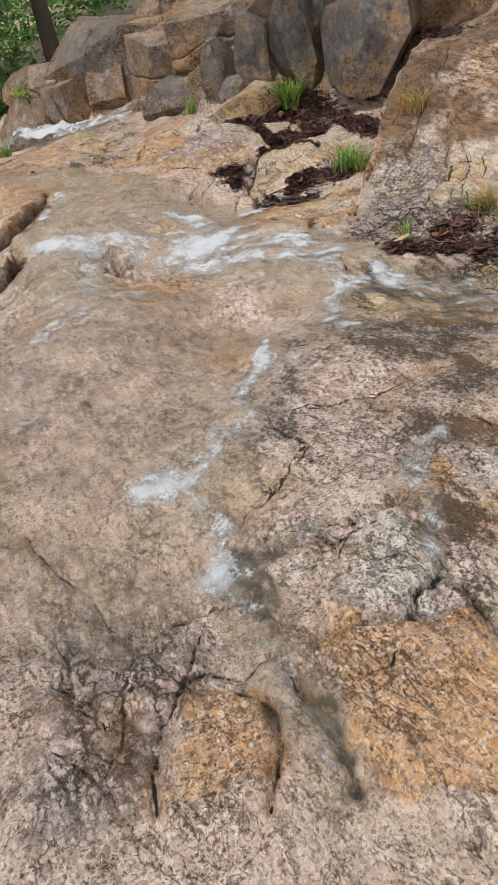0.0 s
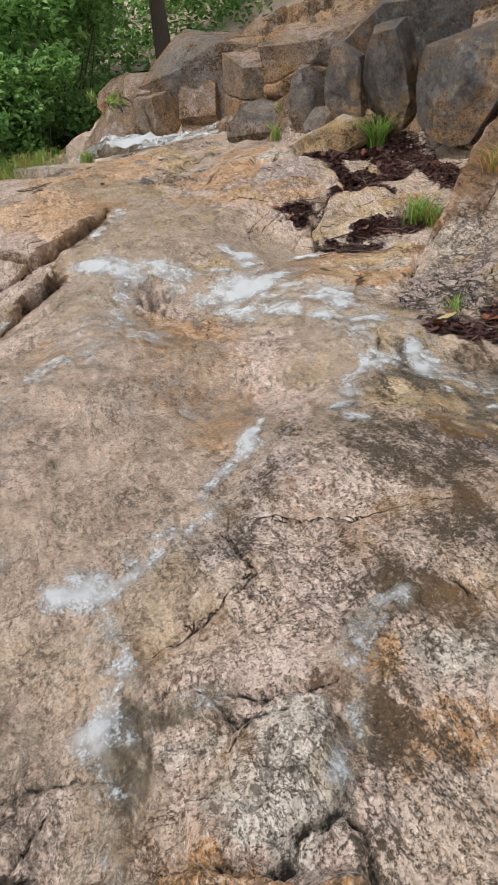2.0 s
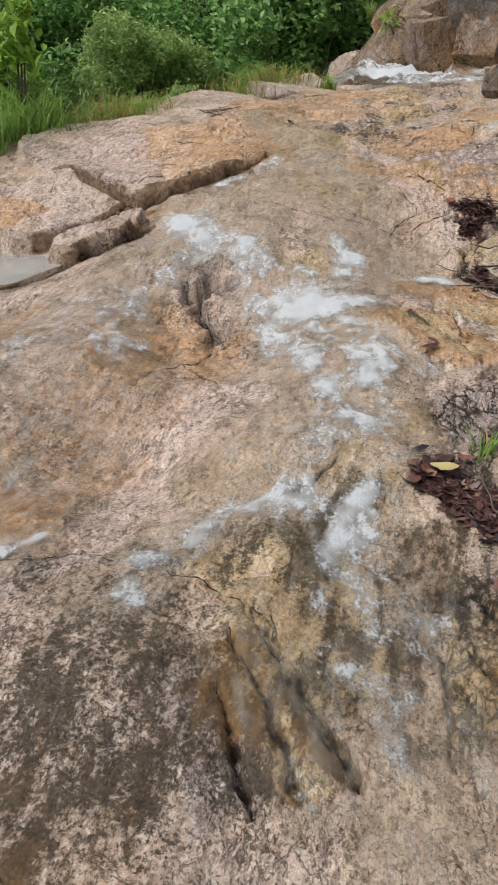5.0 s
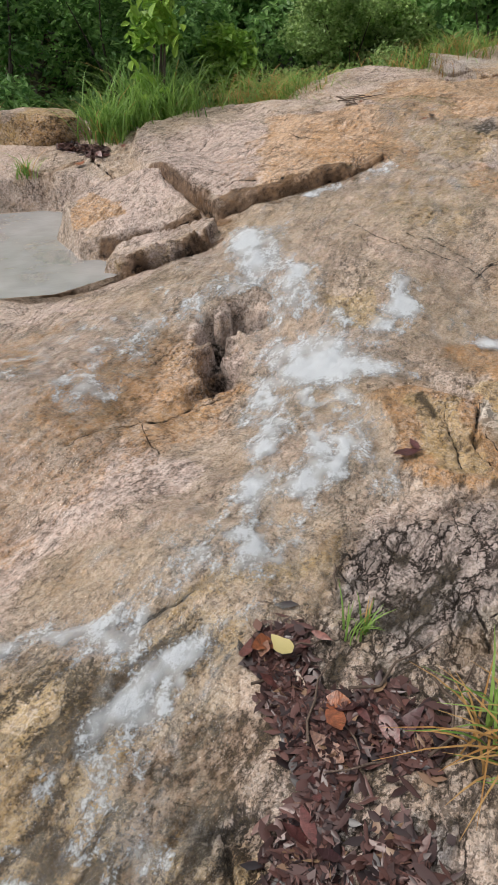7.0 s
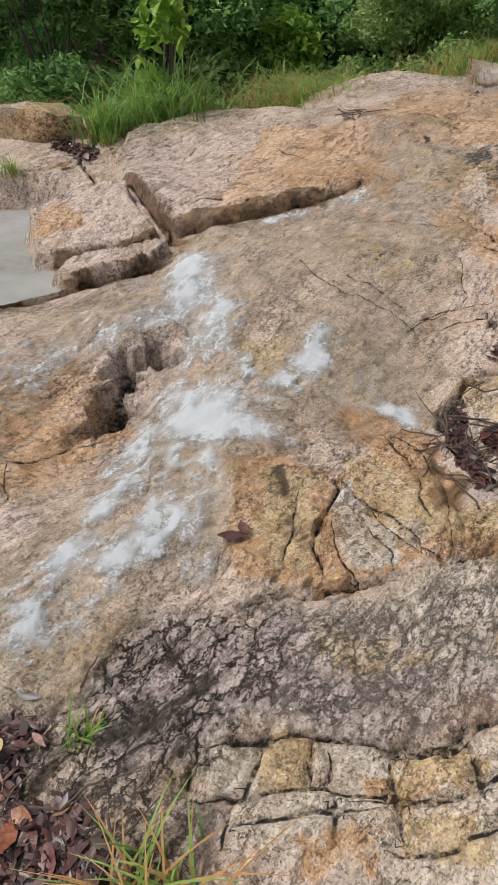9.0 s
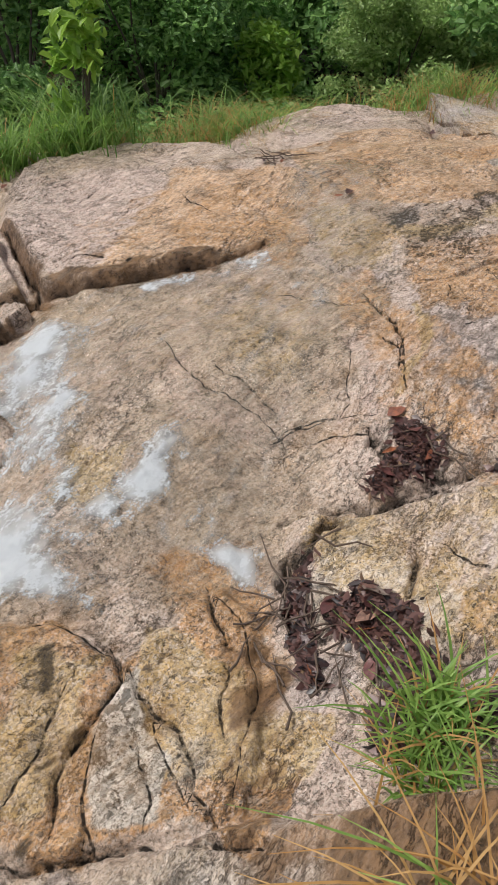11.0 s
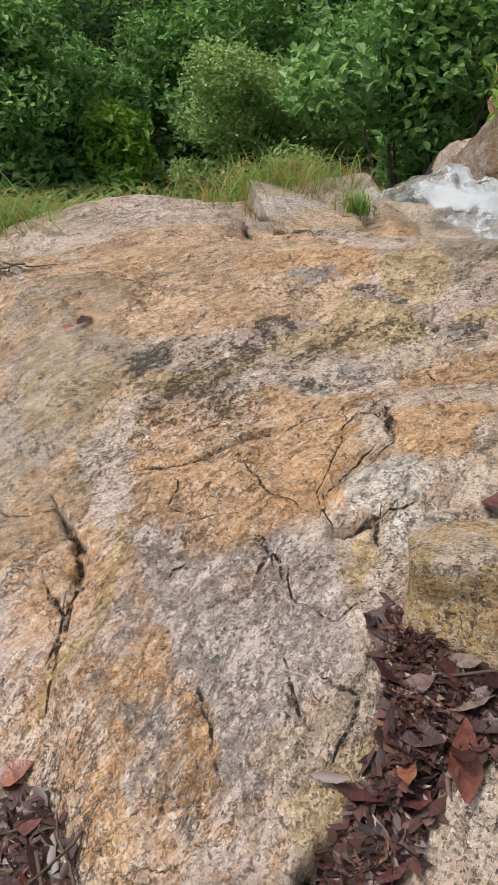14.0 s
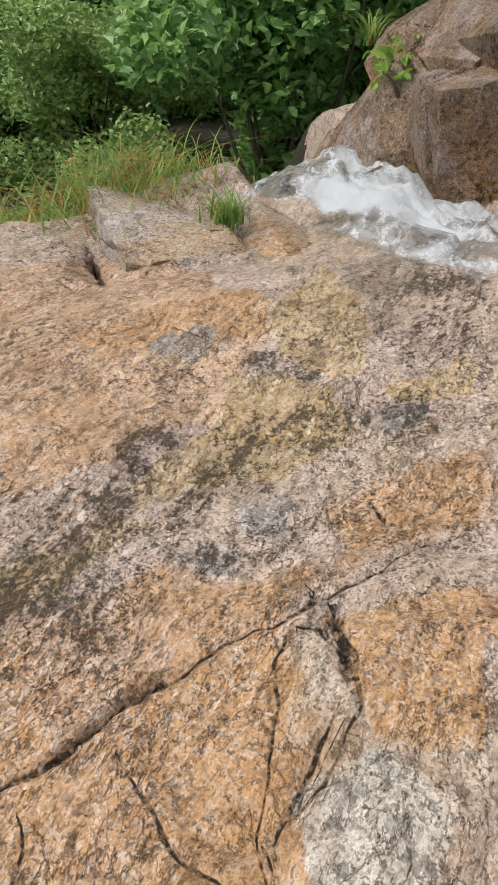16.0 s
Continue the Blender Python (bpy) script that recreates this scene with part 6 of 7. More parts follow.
def flow_maps(x, y):
    """Film and froth over the plan."""
    film, froth, thread = np.zeros_like(x), np.zeros_like(x), np.zeros_like(x)
    wx, wy = x + 0.05 * fbm(x * 4, y * 4, 4, 201), y + 0.05 * fbm(x * 4, y * 4, 4, 202)
    for k, (line, wide, foam_wide, strength) in enumerate(STREAMS):
        xs, ys = [p[0] for p in line], [p[1] for p in line]
        sel = (x > min(xs) - 2 * wide) & (x < max(xs) + 2 * wide) & (y > min(ys) - 2 * wide) & (y < max(ys) + 2 * wide)
        q, s = line_distance(wx[sel], wy[sel], line)
        length = sum(math.dist(a, b) for a, b in zip(line, line[1:]))
        film[sel] = np.maximum(film[sel], ramp(1 - q / wide, 0.0, 0.5))
        thread[sel] = np.maximum(thread[sel], ramp(fbm(s * length * 3.5, q * 30 + 7 * k, 3, 215), 0.15, 0.75) * ramp(1 - q / wide, 0.0, 0.6))
        if strength:
            streak = 0.75 + 0.50 * fbm(s * length * 4, q * 24 + 7 * k, 4, 211) + 0.45 * fbm(x[sel] * 12, y[sel] * 12, 4, 212)
            froth[sel] = np.maximum(froth[sel], 1.2 * strength * streak * np.exp(-((q / (1.75 * foam_wide + 0.015)) ** 2)))
    for strength, edge, outline in FOAMS:
        xs, ys = [p[0] for p in outline], [p[1] for p in outline]
        sel = (x > min(xs) - 0.2) & (x < max(xs) + 0.2) & (y > min(ys) - 0.2) & (y < max(ys) + 0.2)
        body = ramp(inside(wx[sel], wy[sel], outline), -2.2 * edge, 2.2 * edge)
        froth[sel] = np.maximum(froth[sel], strength * body * (0.85 + 0.45 * fbm(x[sel] * 9, y[sel] * 7, 4, 213)))
        film[sel] = np.maximum(film[sel], body)
    froth = froth * (0.56 + 0.52 * ramp(fbm(x * 3.4, y * 3.4, 4, 217), -0.35, 0.40))
    return film, np.clip(froth, 0, 1), thread


FILM, FROTH, THREAD = flow_maps(GX, GY)
pit, _ = line_distance(GX, GY, PIT)
DRY = ramp(pit, 0.050, 0.085)
for outline in (UPPER_SLAB, POOL_BLOCK, LEDGE_STRIP):
    DRY = DRY * (1 - ramp(inside(GX, GY, outline), -0.02, 0.03))
DRY = DRY * (1 - ramp(steep, 0.9, 1.6))
for line, wide, deep in UNDERCUTS:
    DRY = DRY * ramp(line_distance(GX, GY, line)[0], 0.5 * wide, 0.5 * wide + 0.03)
FILM, FROTH, THREAD = FILM * DRY, FROTH * DRY, THREAD * DRY
TONES = rock_stains(GX, GY)
RAMP = ramp(inside(GX, GY, SHELF), 0.0, 0.08) * ramp(GX, 0.45, 0.75)
BANK_RAMP = RAMP * ramp(GX, 0.52, 0.74) * (0.75 + 0.5 * fbm(GX * 5, GY * 5, 3, 117))
TONES["rust"] = np.clip(TONES["rust"] + 0.05 * ramp(GX, 0.6, 1.4) + 0.13 * fbm(GX * 1.7, GY * 1.7, 4, 115), 0, 1)
TONES["rust"] = np.maximum(TONES["rust"], (0.40 + 0.25 * fbm(GX * 3, GY * 3, 3, 116)) * RAMP * ramp(GX, 0.52, 0.74))
TONES["algae"] = np.clip(TONES["algae"] + 0.04 + 0.16 * fbm(GX * 1.6, GY * 1.6, 4, 112) + 0.22 * RAMP * ramp(GX, 0.8, 1.2), 0, 1) * (1 - 0.7 * hump(GX, GY, -2.0, 1.8, 1.3, 0.75))
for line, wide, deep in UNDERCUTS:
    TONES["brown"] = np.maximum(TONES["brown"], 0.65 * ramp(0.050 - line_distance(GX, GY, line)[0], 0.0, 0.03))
TONES["ashy"] = np.clip(TONES["ashy"] + 0.20 * fbm(GX * 1.1, GY * 1.1, 3, 114), 0, 1)
TONES["brown"] = np.maximum(TONES["brown"], 0.80 * BANK_RAMP)
TONES["ochre"] = np.maximum(TONES["ochre"], 0.45 * BANK_RAMP)
TONES["algae"] = np.maximum(TONES["algae"], 0.75 * np.clip(ramp(inside(GX, GY, BACK_SIDE), 0.15, 0.7) + ramp(-4.6 - GX, 0, 1), 0, 1))
WETNESS = np.clip(1.2 * np.maximum(FILM, 0.5 * ramp(fbm(GX * 2, GY * 2, 3, 221), 0.1, 0.7)), 0, 1)
PLAN_WX = GX + 0.022 * fbm(GX * 6, GY * 6, 4, 3)
PLAN_WY = GY + 0.022 * fbm(GX * 6, GY * 6, 4, 4)


def sheet(name, keep, z, material, layers):
    """The faces of the plan grid that are kept, as a mesh, with colour layers."""
    rows, cols = GX.shape
    index = np.arange(rows * cols).reshape(rows, cols)
    quads = np.stack([index[:-1, :-1], index[:-1, 1:], index[1:, 1:], index[1:, :-1]], -1)[keep]
    used, faces = np.unique(quads.ravel(), return_inverse=True)
    verts = np.stack([GX.ravel()[used], GY.ravel()[used], z.ravel()[used]], -1)
    me = mesh_from(name, verts, faces.reshape(-1, 4), material)
    for layer, bands in layers.items():
        put_colors(me, layer, np.stack([np.broadcast_to(b, GX.shape).ravel()[used] for b in bands], -1))
    return me


ZONES = {"zones": (TONES["rust"], TONES["algae"], TONES["ashy"], WETNESS), "joints": (JOINTS, HALO, TONES["split"], TONES["white"]),
         "hues": (TONES["ochre"], TONES["black"], TONES["pink"], TONES["salmon"]), "hues2": (TONES["brown"], TONES["sky_sheen"], TONES["pale"], ACROSS)}
owner = np.zeros((GX.shape[0] - 1, GX.shape[1] - 1), int)
for k, (outline, up, edge) in enumerate(PLATES):
    xs, ys = [p[0] for p in outline], [p[1] for p in outline]
    i0, i1 = np.searchsorted(YS, (min(ys) - 0.1, max(ys) + 0.1))
    j0, j1 = np.searchsorted(XS, (min(xs) - 0.1, max(xs) + 0.1))
    part_in = inside(PLAN_WX[i0:i1, j0:j1], PLAN_WY[i0:i1, j0:j1], outline) > 0
    owner[i0:i1, j0:j1][part_in] = k + 1
bank_part = (inside(GX[:-1, :-1] + 0.06 * fbm(GX[:-1, :-1] * 3, GY[:-1, :-1] * 3, 3, 23), GY[:-1, :-1], BANK_SIDE) > 0.02) & (owner == 0)
owner[bank_part] = 99
soil_part = (inside(GX[:-1, :-1], GY[:-1, :-1] + 0.05 * fbm(GX[:-1, :-1] * 4, GY[:-1, :-1] * 4, 3, 24), BACK_SIDE) > 0.28) & (owner == 0)
owner[soil_part] = 98
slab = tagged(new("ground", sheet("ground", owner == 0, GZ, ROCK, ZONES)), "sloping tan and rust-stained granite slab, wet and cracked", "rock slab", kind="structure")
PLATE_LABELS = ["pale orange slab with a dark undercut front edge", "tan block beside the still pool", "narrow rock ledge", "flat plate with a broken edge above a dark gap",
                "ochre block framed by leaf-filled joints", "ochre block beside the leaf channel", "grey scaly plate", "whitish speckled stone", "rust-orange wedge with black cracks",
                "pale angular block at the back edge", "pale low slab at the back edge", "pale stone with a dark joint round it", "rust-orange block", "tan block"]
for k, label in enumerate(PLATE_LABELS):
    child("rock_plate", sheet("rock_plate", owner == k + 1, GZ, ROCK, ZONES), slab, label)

child("forest_floor", sheet("forest_floor", owner == 98, GZ, SOIL, {}), slab, "dark brown forest floor behind the slab")
child("rock_bank", sheet("rock_bank", owner == 99, GZ, CLIFF_ROCK, {}), slab, "steep brown and grey blocky rock bank")

# ---- running water over the slab ----
def blurred(z, n):
    for axis in (0, 1):
        total = sum(np.roll(z, k, axis) for k in range(-n, n + 1))
        z = total / (2 * n + 1)
    return z


SMOOTH = blurred(GZ, 3)
LIFT = 0.004 + 0.008 * FILM + 0.014 * FROTH * (0.6 + 0.5 * fbm(GX * 16, GY * 16, 3, 231)) + 0.004 * fbm(GX * 11, GY * 11, 3, 232)
WZ = np.maximum(SMOOTH + LIFT, GZ + 0.004 + 0.006 * FROTH) - 0.03 * (1 - ramp(FILM, 0.0, 0.25))
wet_face = (FILM[:-1, :-1] > 0.02) | (FROTH[:-1, :-1] > 0.15)
wet_face[:, XS[:-1] > 3.35] = False
tagged(new("stream_water", sheet("stream_water", wet_face, WZ, WATER, {"froth": (FROTH, FILM, THREAD, 1 + 0 * FILM)})), "clear shallow stream running over granite with white froth", "water", kind="structure")

# ---- the still pool ----
pool_in = inside(GX[:-1, :-1], GY[:-1, :-1], [(-2.6, 4.95), (-0.9, 4.95), (-0.95, 3.62), (-1.0, 3.46), (-1.3, 3.28), (-2.6, 3.30)]) > 0
tagged(new("pool_water", sheet("pool_water", pool_in, np.full(GX.shape, POOL_LEVEL), POOL_WATER, {})), "still shallow pool reflecting pale sky", "water", kind="structure")


# ---- loose rocks and boulders ----
def rock_mesh(size, seed, cuts_made, rough, material, boxy=0.45, res=26, joints=0, chip=(0.50, 0.86)):
    """A broken boulder: a rounded box cut by random planes and roughened."""
    rng = np.random.default_rng(seed)
    t = np.linspace(-1, 1, res + 1)
    a, b = np.meshgrid(t, t)
    one = np.ones_like(a)
    sides = [(a, b, one), (b, a, -one), (one, a, b), (-one, b, a), (b, one, a), (a, -one, b)]
    verts = np.concatenate([np.stack(s, -1).reshape(-1, 3) for s in sides])
    n = (res + 1) ** 2
    grid = np.arange(n).reshape(res + 1, res + 1)
    quad = np.stack([grid[:-1, :-1], grid[:-1, 1:], grid[1:, 1:], grid[1:, :-1]], -1).reshape(-1, 4)
    faces = np.concatenate([quad + k * n for k in range(6)])
    ball = verts / np.linalg.norm(verts, axis=1, keepdims=True)
    verts = boxy * verts + (1.2 - 1.1 * boxy) * ball
    for _ in range(cuts_made):
        way = rng.normal(size=3)
        way /= np.linalg.norm(way)
        over = verts @ way - rng.uniform(*chip)
        verts = verts - np.clip(over, 0, None)[:, None] * way * 0.96
    verts = verts * np.array(size) * 0.5
    s = 2.2 / max(size)
    for k, amp in ((1, 0.10), (3, 0.035), (9, 0.012)):
        j = seed * 3.7 + k
        push = fbm(verts[:, 0] * s * k + j, verts[:, 1] * s * k + 1.7 * verts[:, 2] * s * k, 2, seed) * 0.6 + 0.4 * fbm(verts[:, 2] * s * k - j, verts[:, 0] * s * k + verts[:, 1] * s * k, 2, seed + 5)
        verts = verts + ball * (push * amp * rough * max(size) * 0.5)[:, None]
    for _ in range(joints):
        # a joint: a groove, with one side standing prouder than the other
        way = rng.normal(size=3) * (1.0, 1.0, 1.4)
        way /= np.linalg.norm(way)
        s = verts @ way - rng.uniform(-0.30, 0.30) * max(size) * 0.6 + 0.03 * fbm(verts[:, 0] * 4 + seed, verts[:, 1] * 4 + verts[:, 2] * 3, 3, seed + 9)
        verts = verts + ball * (rng.uniform(-0.045, 0.045) * max(size) * (s > 0) - 0.030 * np.exp(-((s / 0.010) ** 2)))[:, None]
    key = np.round(np.concatenate([np.stack(sd, -1).reshape(-1, 3) for sd in sides]) * 1000).astype(int)
    _, first, back = np.unique(key, axis=0, return_index=True, return_inverse=True)
    me = mesh_from("rock", verts[first], np.asarray(back).reshape(-1)[faces], material)
    me.set_sharp_from_angle(angle=radians(24))
    return me


def ground_at(x, y):
    """Height of the finished ground, between the corners of its grid."""
    x, y = np.asarray(x, float), np.asarray(y, float)
    j, i = np.clip(np.searchsorted(XS, x) - 1, 0, len(XS) - 2), np.clip(np.searchsorted(YS, y) - 1, 0, len(YS) - 2)
    u, v = (x - XS[j]) / (XS[j + 1] - XS[j]), (y - YS[i]) / (YS[i + 1] - YS[i])
    return (GZ[i, j] * (1 - u) + GZ[i, j + 1] * u) * (1 - v) + (GZ[i + 1, j] * (1 - u) + GZ[i + 1, j + 1] * u) * v


def flat_height(x, y):
    return float(ground_at(x, y))


def boulder(name, label, at, size, turn, seed, material, cuts_made=9, rough=1.0, group="", category="boulder", boxy=0.45, res=26, joints=0, chip=(0.50, 0.86)):
    ob = new(name, rock_mesh(size, seed, cuts_made, rough, material, boxy, res, joints, chip))
    ob.matrix_world = pose(*at, *turn)
    return tagged(ob, label, category, group)


BANK_ROCKS = [
    ("rust-brown boulder at the end of the rock bank", (3.40, 6.28, 0.50), (0.74, 0.86, 0.98), (4, -7, 6), 11, CLIFF_ROCK),
    ("rust-brown cracked block beside the white cascade", (3.50, 5.70, 0.62), (0.58, 0.54, 0.66), (0, -10, -10), 12, CLIFF_ROCK),
    ("rounded brown block beside the cascade", (3.66, 5.20, 0.70), (0.56, 0.50, 0.56), (4, 6, 8), 14, CLIFF_ROCK),
    ("small brown block wedged under a boulder", (3.12, 5.96, 0.40), (0.26, 0.24, 0.26), (10, 0, 30), 15, CLIFF_ROCK),
    ("brown jointed block on top of the bank", (3.66, 6.15, 0.98), (0.72, 0.86, 0.42), (6, -10, 16), 13, CLIFF_ROCK),
    ("broad grey weathered boulder dome on the bank", (4.00, 5.40, 1.02), (1.25, 1.75, 0.86), (0, -14, 4), 16, GREY_ROCK),
    ("reddish-brown sloping rock face on the bank", (3.80, 4.42, 0.90), (1.00, 1.00, 0.80), (4, -22, 6), 17, CLIFF_ROCK),
    ("brown rock ledge at the foot of the bank", (3.50, 4.36, 0.53), (0.52, 0.80, 0.44), (0, -8, 14), 24, CLIFF_ROCK),
    ("grey rock ledge at the foot of the bank", (3.06, 3.98, 0.54), (0.50, 0.74, 0.46), (0, -6, 10), 27, GREY_ROCK),
    ("grey blocky rock with vertical joints", (2.86, 3.38, 0.66), (0.50, 0.38, 0.72), (5, -8, 6), 18, GREY_ROCK),
    ("dark upright rock with vertical joints", (2.76, 2.96, 0.72), (0.48, 0.38, 0.84), (4, -10, -6), 19, DARK_ROCK),
    ("dark upright slab of rock leaning on its neighbours", (2.74, 2.52, 0.76), (0.52, 0.44, 0.92), (-6, -12, 4), 20, DARK_ROCK),
    ("dark grey angular boulder with a pale scar", (2.44, 1.80, 0.74), (0.56, 0.76, 0.66), (-12, -10, 4), 21, DARK_ROCK),
    ("small grey stone at the foot of dark rocks", (2.54, 3.16, 0.50), (0.24, 0.28, 0.34), (0, 8, 20), 23, GREY_ROCK),
    ("brown rock ledge high on the bank", (3.52, 3.52, 1.00), (0.95, 1.05, 0.80), (0, -18, 12), 26, CLIFF_ROCK),
    ("dark rock ledge high on the bank", (3.40, 2.42, 1.12), (1.05, 1.25, 0.90), (0, -18, 10), 25, DARK_ROCK),
    ("brown ledge high on the bank above fallen leaves", (2.98, 1.40, 1.06), (0.85, 0.95, 0.60), (0, -16, 14), 28, CLIFF_ROCK),
]
for label, at, size, turn, seed, material in BANK_ROCKS:
    boulder("boulder", label, at, size, turn, seed, material, 9, 0.42, "rocks of the bank", boxy=1.0, res=66, joints=(2 if material is CLIFF_ROCK else 0) if max(size) > 0.6 else 0, chip=(0.80, 1.16))
boulder("boulder", "loose tan boulder resting among wet fallen leaves", (2.23, 2.92, 0.41), (0.60, 0.46, 0.30), (8, -8, -24), 37, TAN_ROCK, 11, 0.8, boxy=0.8, res=46, chip=(0.70, 1.00))
FAR_ROCKS = [((4.45, 16.3, -0.75), (1.5, 1.3, 1.1), 41), ((5.6, 17.6, 0.1), (2.2, 1.6, 1.0), 42), ((3.9, 15.2, -1.05), (0.8, 0.7, 0.5), 43), ((5.2, 19.0, 0.9), (2.6, 1.8, 0.9), 44),
             ((2.45, 10.6, -1.0), (0.6, 0.5, 0.45), 45), ((2.95, 10.9, -1.0), (0.55, 0.5, 0.40), 46), ((0.6, 11.0, -1.1), (0.7, 0.5, 0.45), 47), ((-2.2, 13.0, -0.7), (2.4, 1.5, 1.4), 48), ((1.25, 9.2, -0.95), (0.5, 0.4, 0.35), 50)]
for at, size, seed in FAR_ROCKS:
    boulder("boulder", "weathered grey boulder in the shaded gully", at, size, (0, 0, seed * 20), seed, GREY_ROCK, 9, 0.8, "gully boulders")
boulder("boulder", "pale angular cracked block at the back edge of the slab", (2.17, 6.12, 0.17), (0.62, 0.90, 0.36), (3, 3, 4), 57, PALE_ROCK, 5, 0.5, boxy=1.0, res=50, joints=2, chip=(0.90, 1.2))
boulder("boulder", "rust-orange block leaning beside the pale block", (2.56, 5.90, 0.18), (0.34, 0.60, 0.28), (0, 18, -14), 58, RUST_ROCK, 5, 0.4, boxy=1.0, chip=(0.85, 1.15))
boulder("stone", "low pale rock at the back edge under grass", (-1.50, 5.45, 0.10), (0.85, 0.50, 0.34), (0, 0, 8), 51, TAN_ROCK, 7, 0.6, category="rock")


# ---- white water where the stream drops beside the bank ----
def cascade():
    rows, cols = 90, 60
    u, v = np.meshgrid(np.linspace(0, 1, cols), np.linspace(0, 1, rows))
    t = np.linspace(0, 1, len(CHANNEL))
    cx, cy = np.interp(v, t, [p[0] for p in CHANNEL]), np.interp(v, t, [p[1] for p in CHANNEL])
    ax, ay = np.gradient(cx, axis=0), np.gradient(cy, axis=0)
    size = np.hypot(ax, ay)
    half = 0.29 + 0.16 * np.sin(np.pi * np.clip((v - 0.2) / 0.7, 0, 1))
    x, y = cx + (2 * u - 1) * half * ay / size, cy - (2 * u - 1) * half * ax / size
    x, y = x + 0.03 * fbm(x * 6, y * 6, 3, 301), y + 0.03 * fbm(x * 6, y * 6, 3, 302)
    side = np.sin(np.pi * np.clip(u, 0.001, 0.999)) ** 0.6
    z = np.interp(v, t, CHANNEL_BED) - 0.02 + 0.10 * side + 0.12 * side * np.exp(-(((v - 0.60) / 0.16) ** 2)) + 0.040 * side * fbm(u * 8 + 2 * fbm(x * 3, y * 3, 2, 305), v * 16, 5, 303, 0.62)
    grid = np.arange(rows * cols).reshape(rows, cols)
    quads = np.stack([grid[:-1, :-1], grid[:-1, 1:], grid[1:, 1:], grid[1:, :-1]], -1).reshape(-1, 4)
    me = mesh_from("cascade", np.stack([x, y, z], -1).reshape(-1, 3), quads, WATER)
    foam = np.clip((0.66 - 0.20 * (1 - ramp(v, 0.1, 0.4))) * side + 0.55 * fbm(u * 5 + fbm(x * 4, y * 4, 2, 306), v * 10, 4, 304) * side, 0, 1)
    put_colors(me, "froth", np.stack([foam, 0.6 + 0 * foam, 0 * foam, 1 + 0 * foam], -1).reshape(-1, 4))
    return me


tagged(new("cascade", cascade()), "white foaming cascade pouring past brown boulders", "waterfall", kind="structure")


# ---- fallen leaves and twigs ----
def leaf_mesh(length, width, curl, fold, seed):
    rng = random.Random(seed)
    n, verts, faces = 7, [], []
    for k in range(n):
        s = k / (n - 1)
        w = width * 0.5 * (math.sin(math.pi * min(0.98, max(0.03, s ** 0.8)))) * (1 + 0.12 * rng.uniform(-1, 1))
        lift = curl * length * (s - 0.5) ** 2 * 2 + 0.03 * length * rng.uniform(-1, 1)
        y = (s - 0.5) * length
        verts += [(-w, y, lift + fold * w), (0, y, lift), (w, y, lift + fold * w * rng.uniform(0.5, 1.4))]
        if k:
            a = 3 * (k - 1)
            faces += [(a, a + 1, a + 4, a + 3), (a + 1, a + 2, a + 5, a + 4)]
    return mesh_from("leaf", verts, faces, DEAD_LEAF)


LEAF_SHAPES = [leaf_mesh(random.Random(k).uniform(0.07, 0.125), random.Random(k + 50).uniform(0.030, 0.055), random.Random(k + 9).uniform(-0.15, 0.3), random.Random(k + 7).uniform(-0.2, 0.5), k) for k in range(9)]


def drop_leaf(x, y, lift, rng, label, group, tilt=20, scale=1.0, shape=None):
    ob = new("fallen_leaf", shape or rng.choice(LEAF_SHAPES))
    ob.matrix_world = pose(x, y, flat_height(x, y) + lift, rng.uniform(-1.6 * tilt, 1.6 * tilt), rng.uniform(-1.6 * tilt, 1.6 * tilt), rng.uniform(0, 360)) @ Matrix.Scale(scale * rng.uniform(0.5, 1.12), 4)
    return tagged(ob, label, "leaf", group)


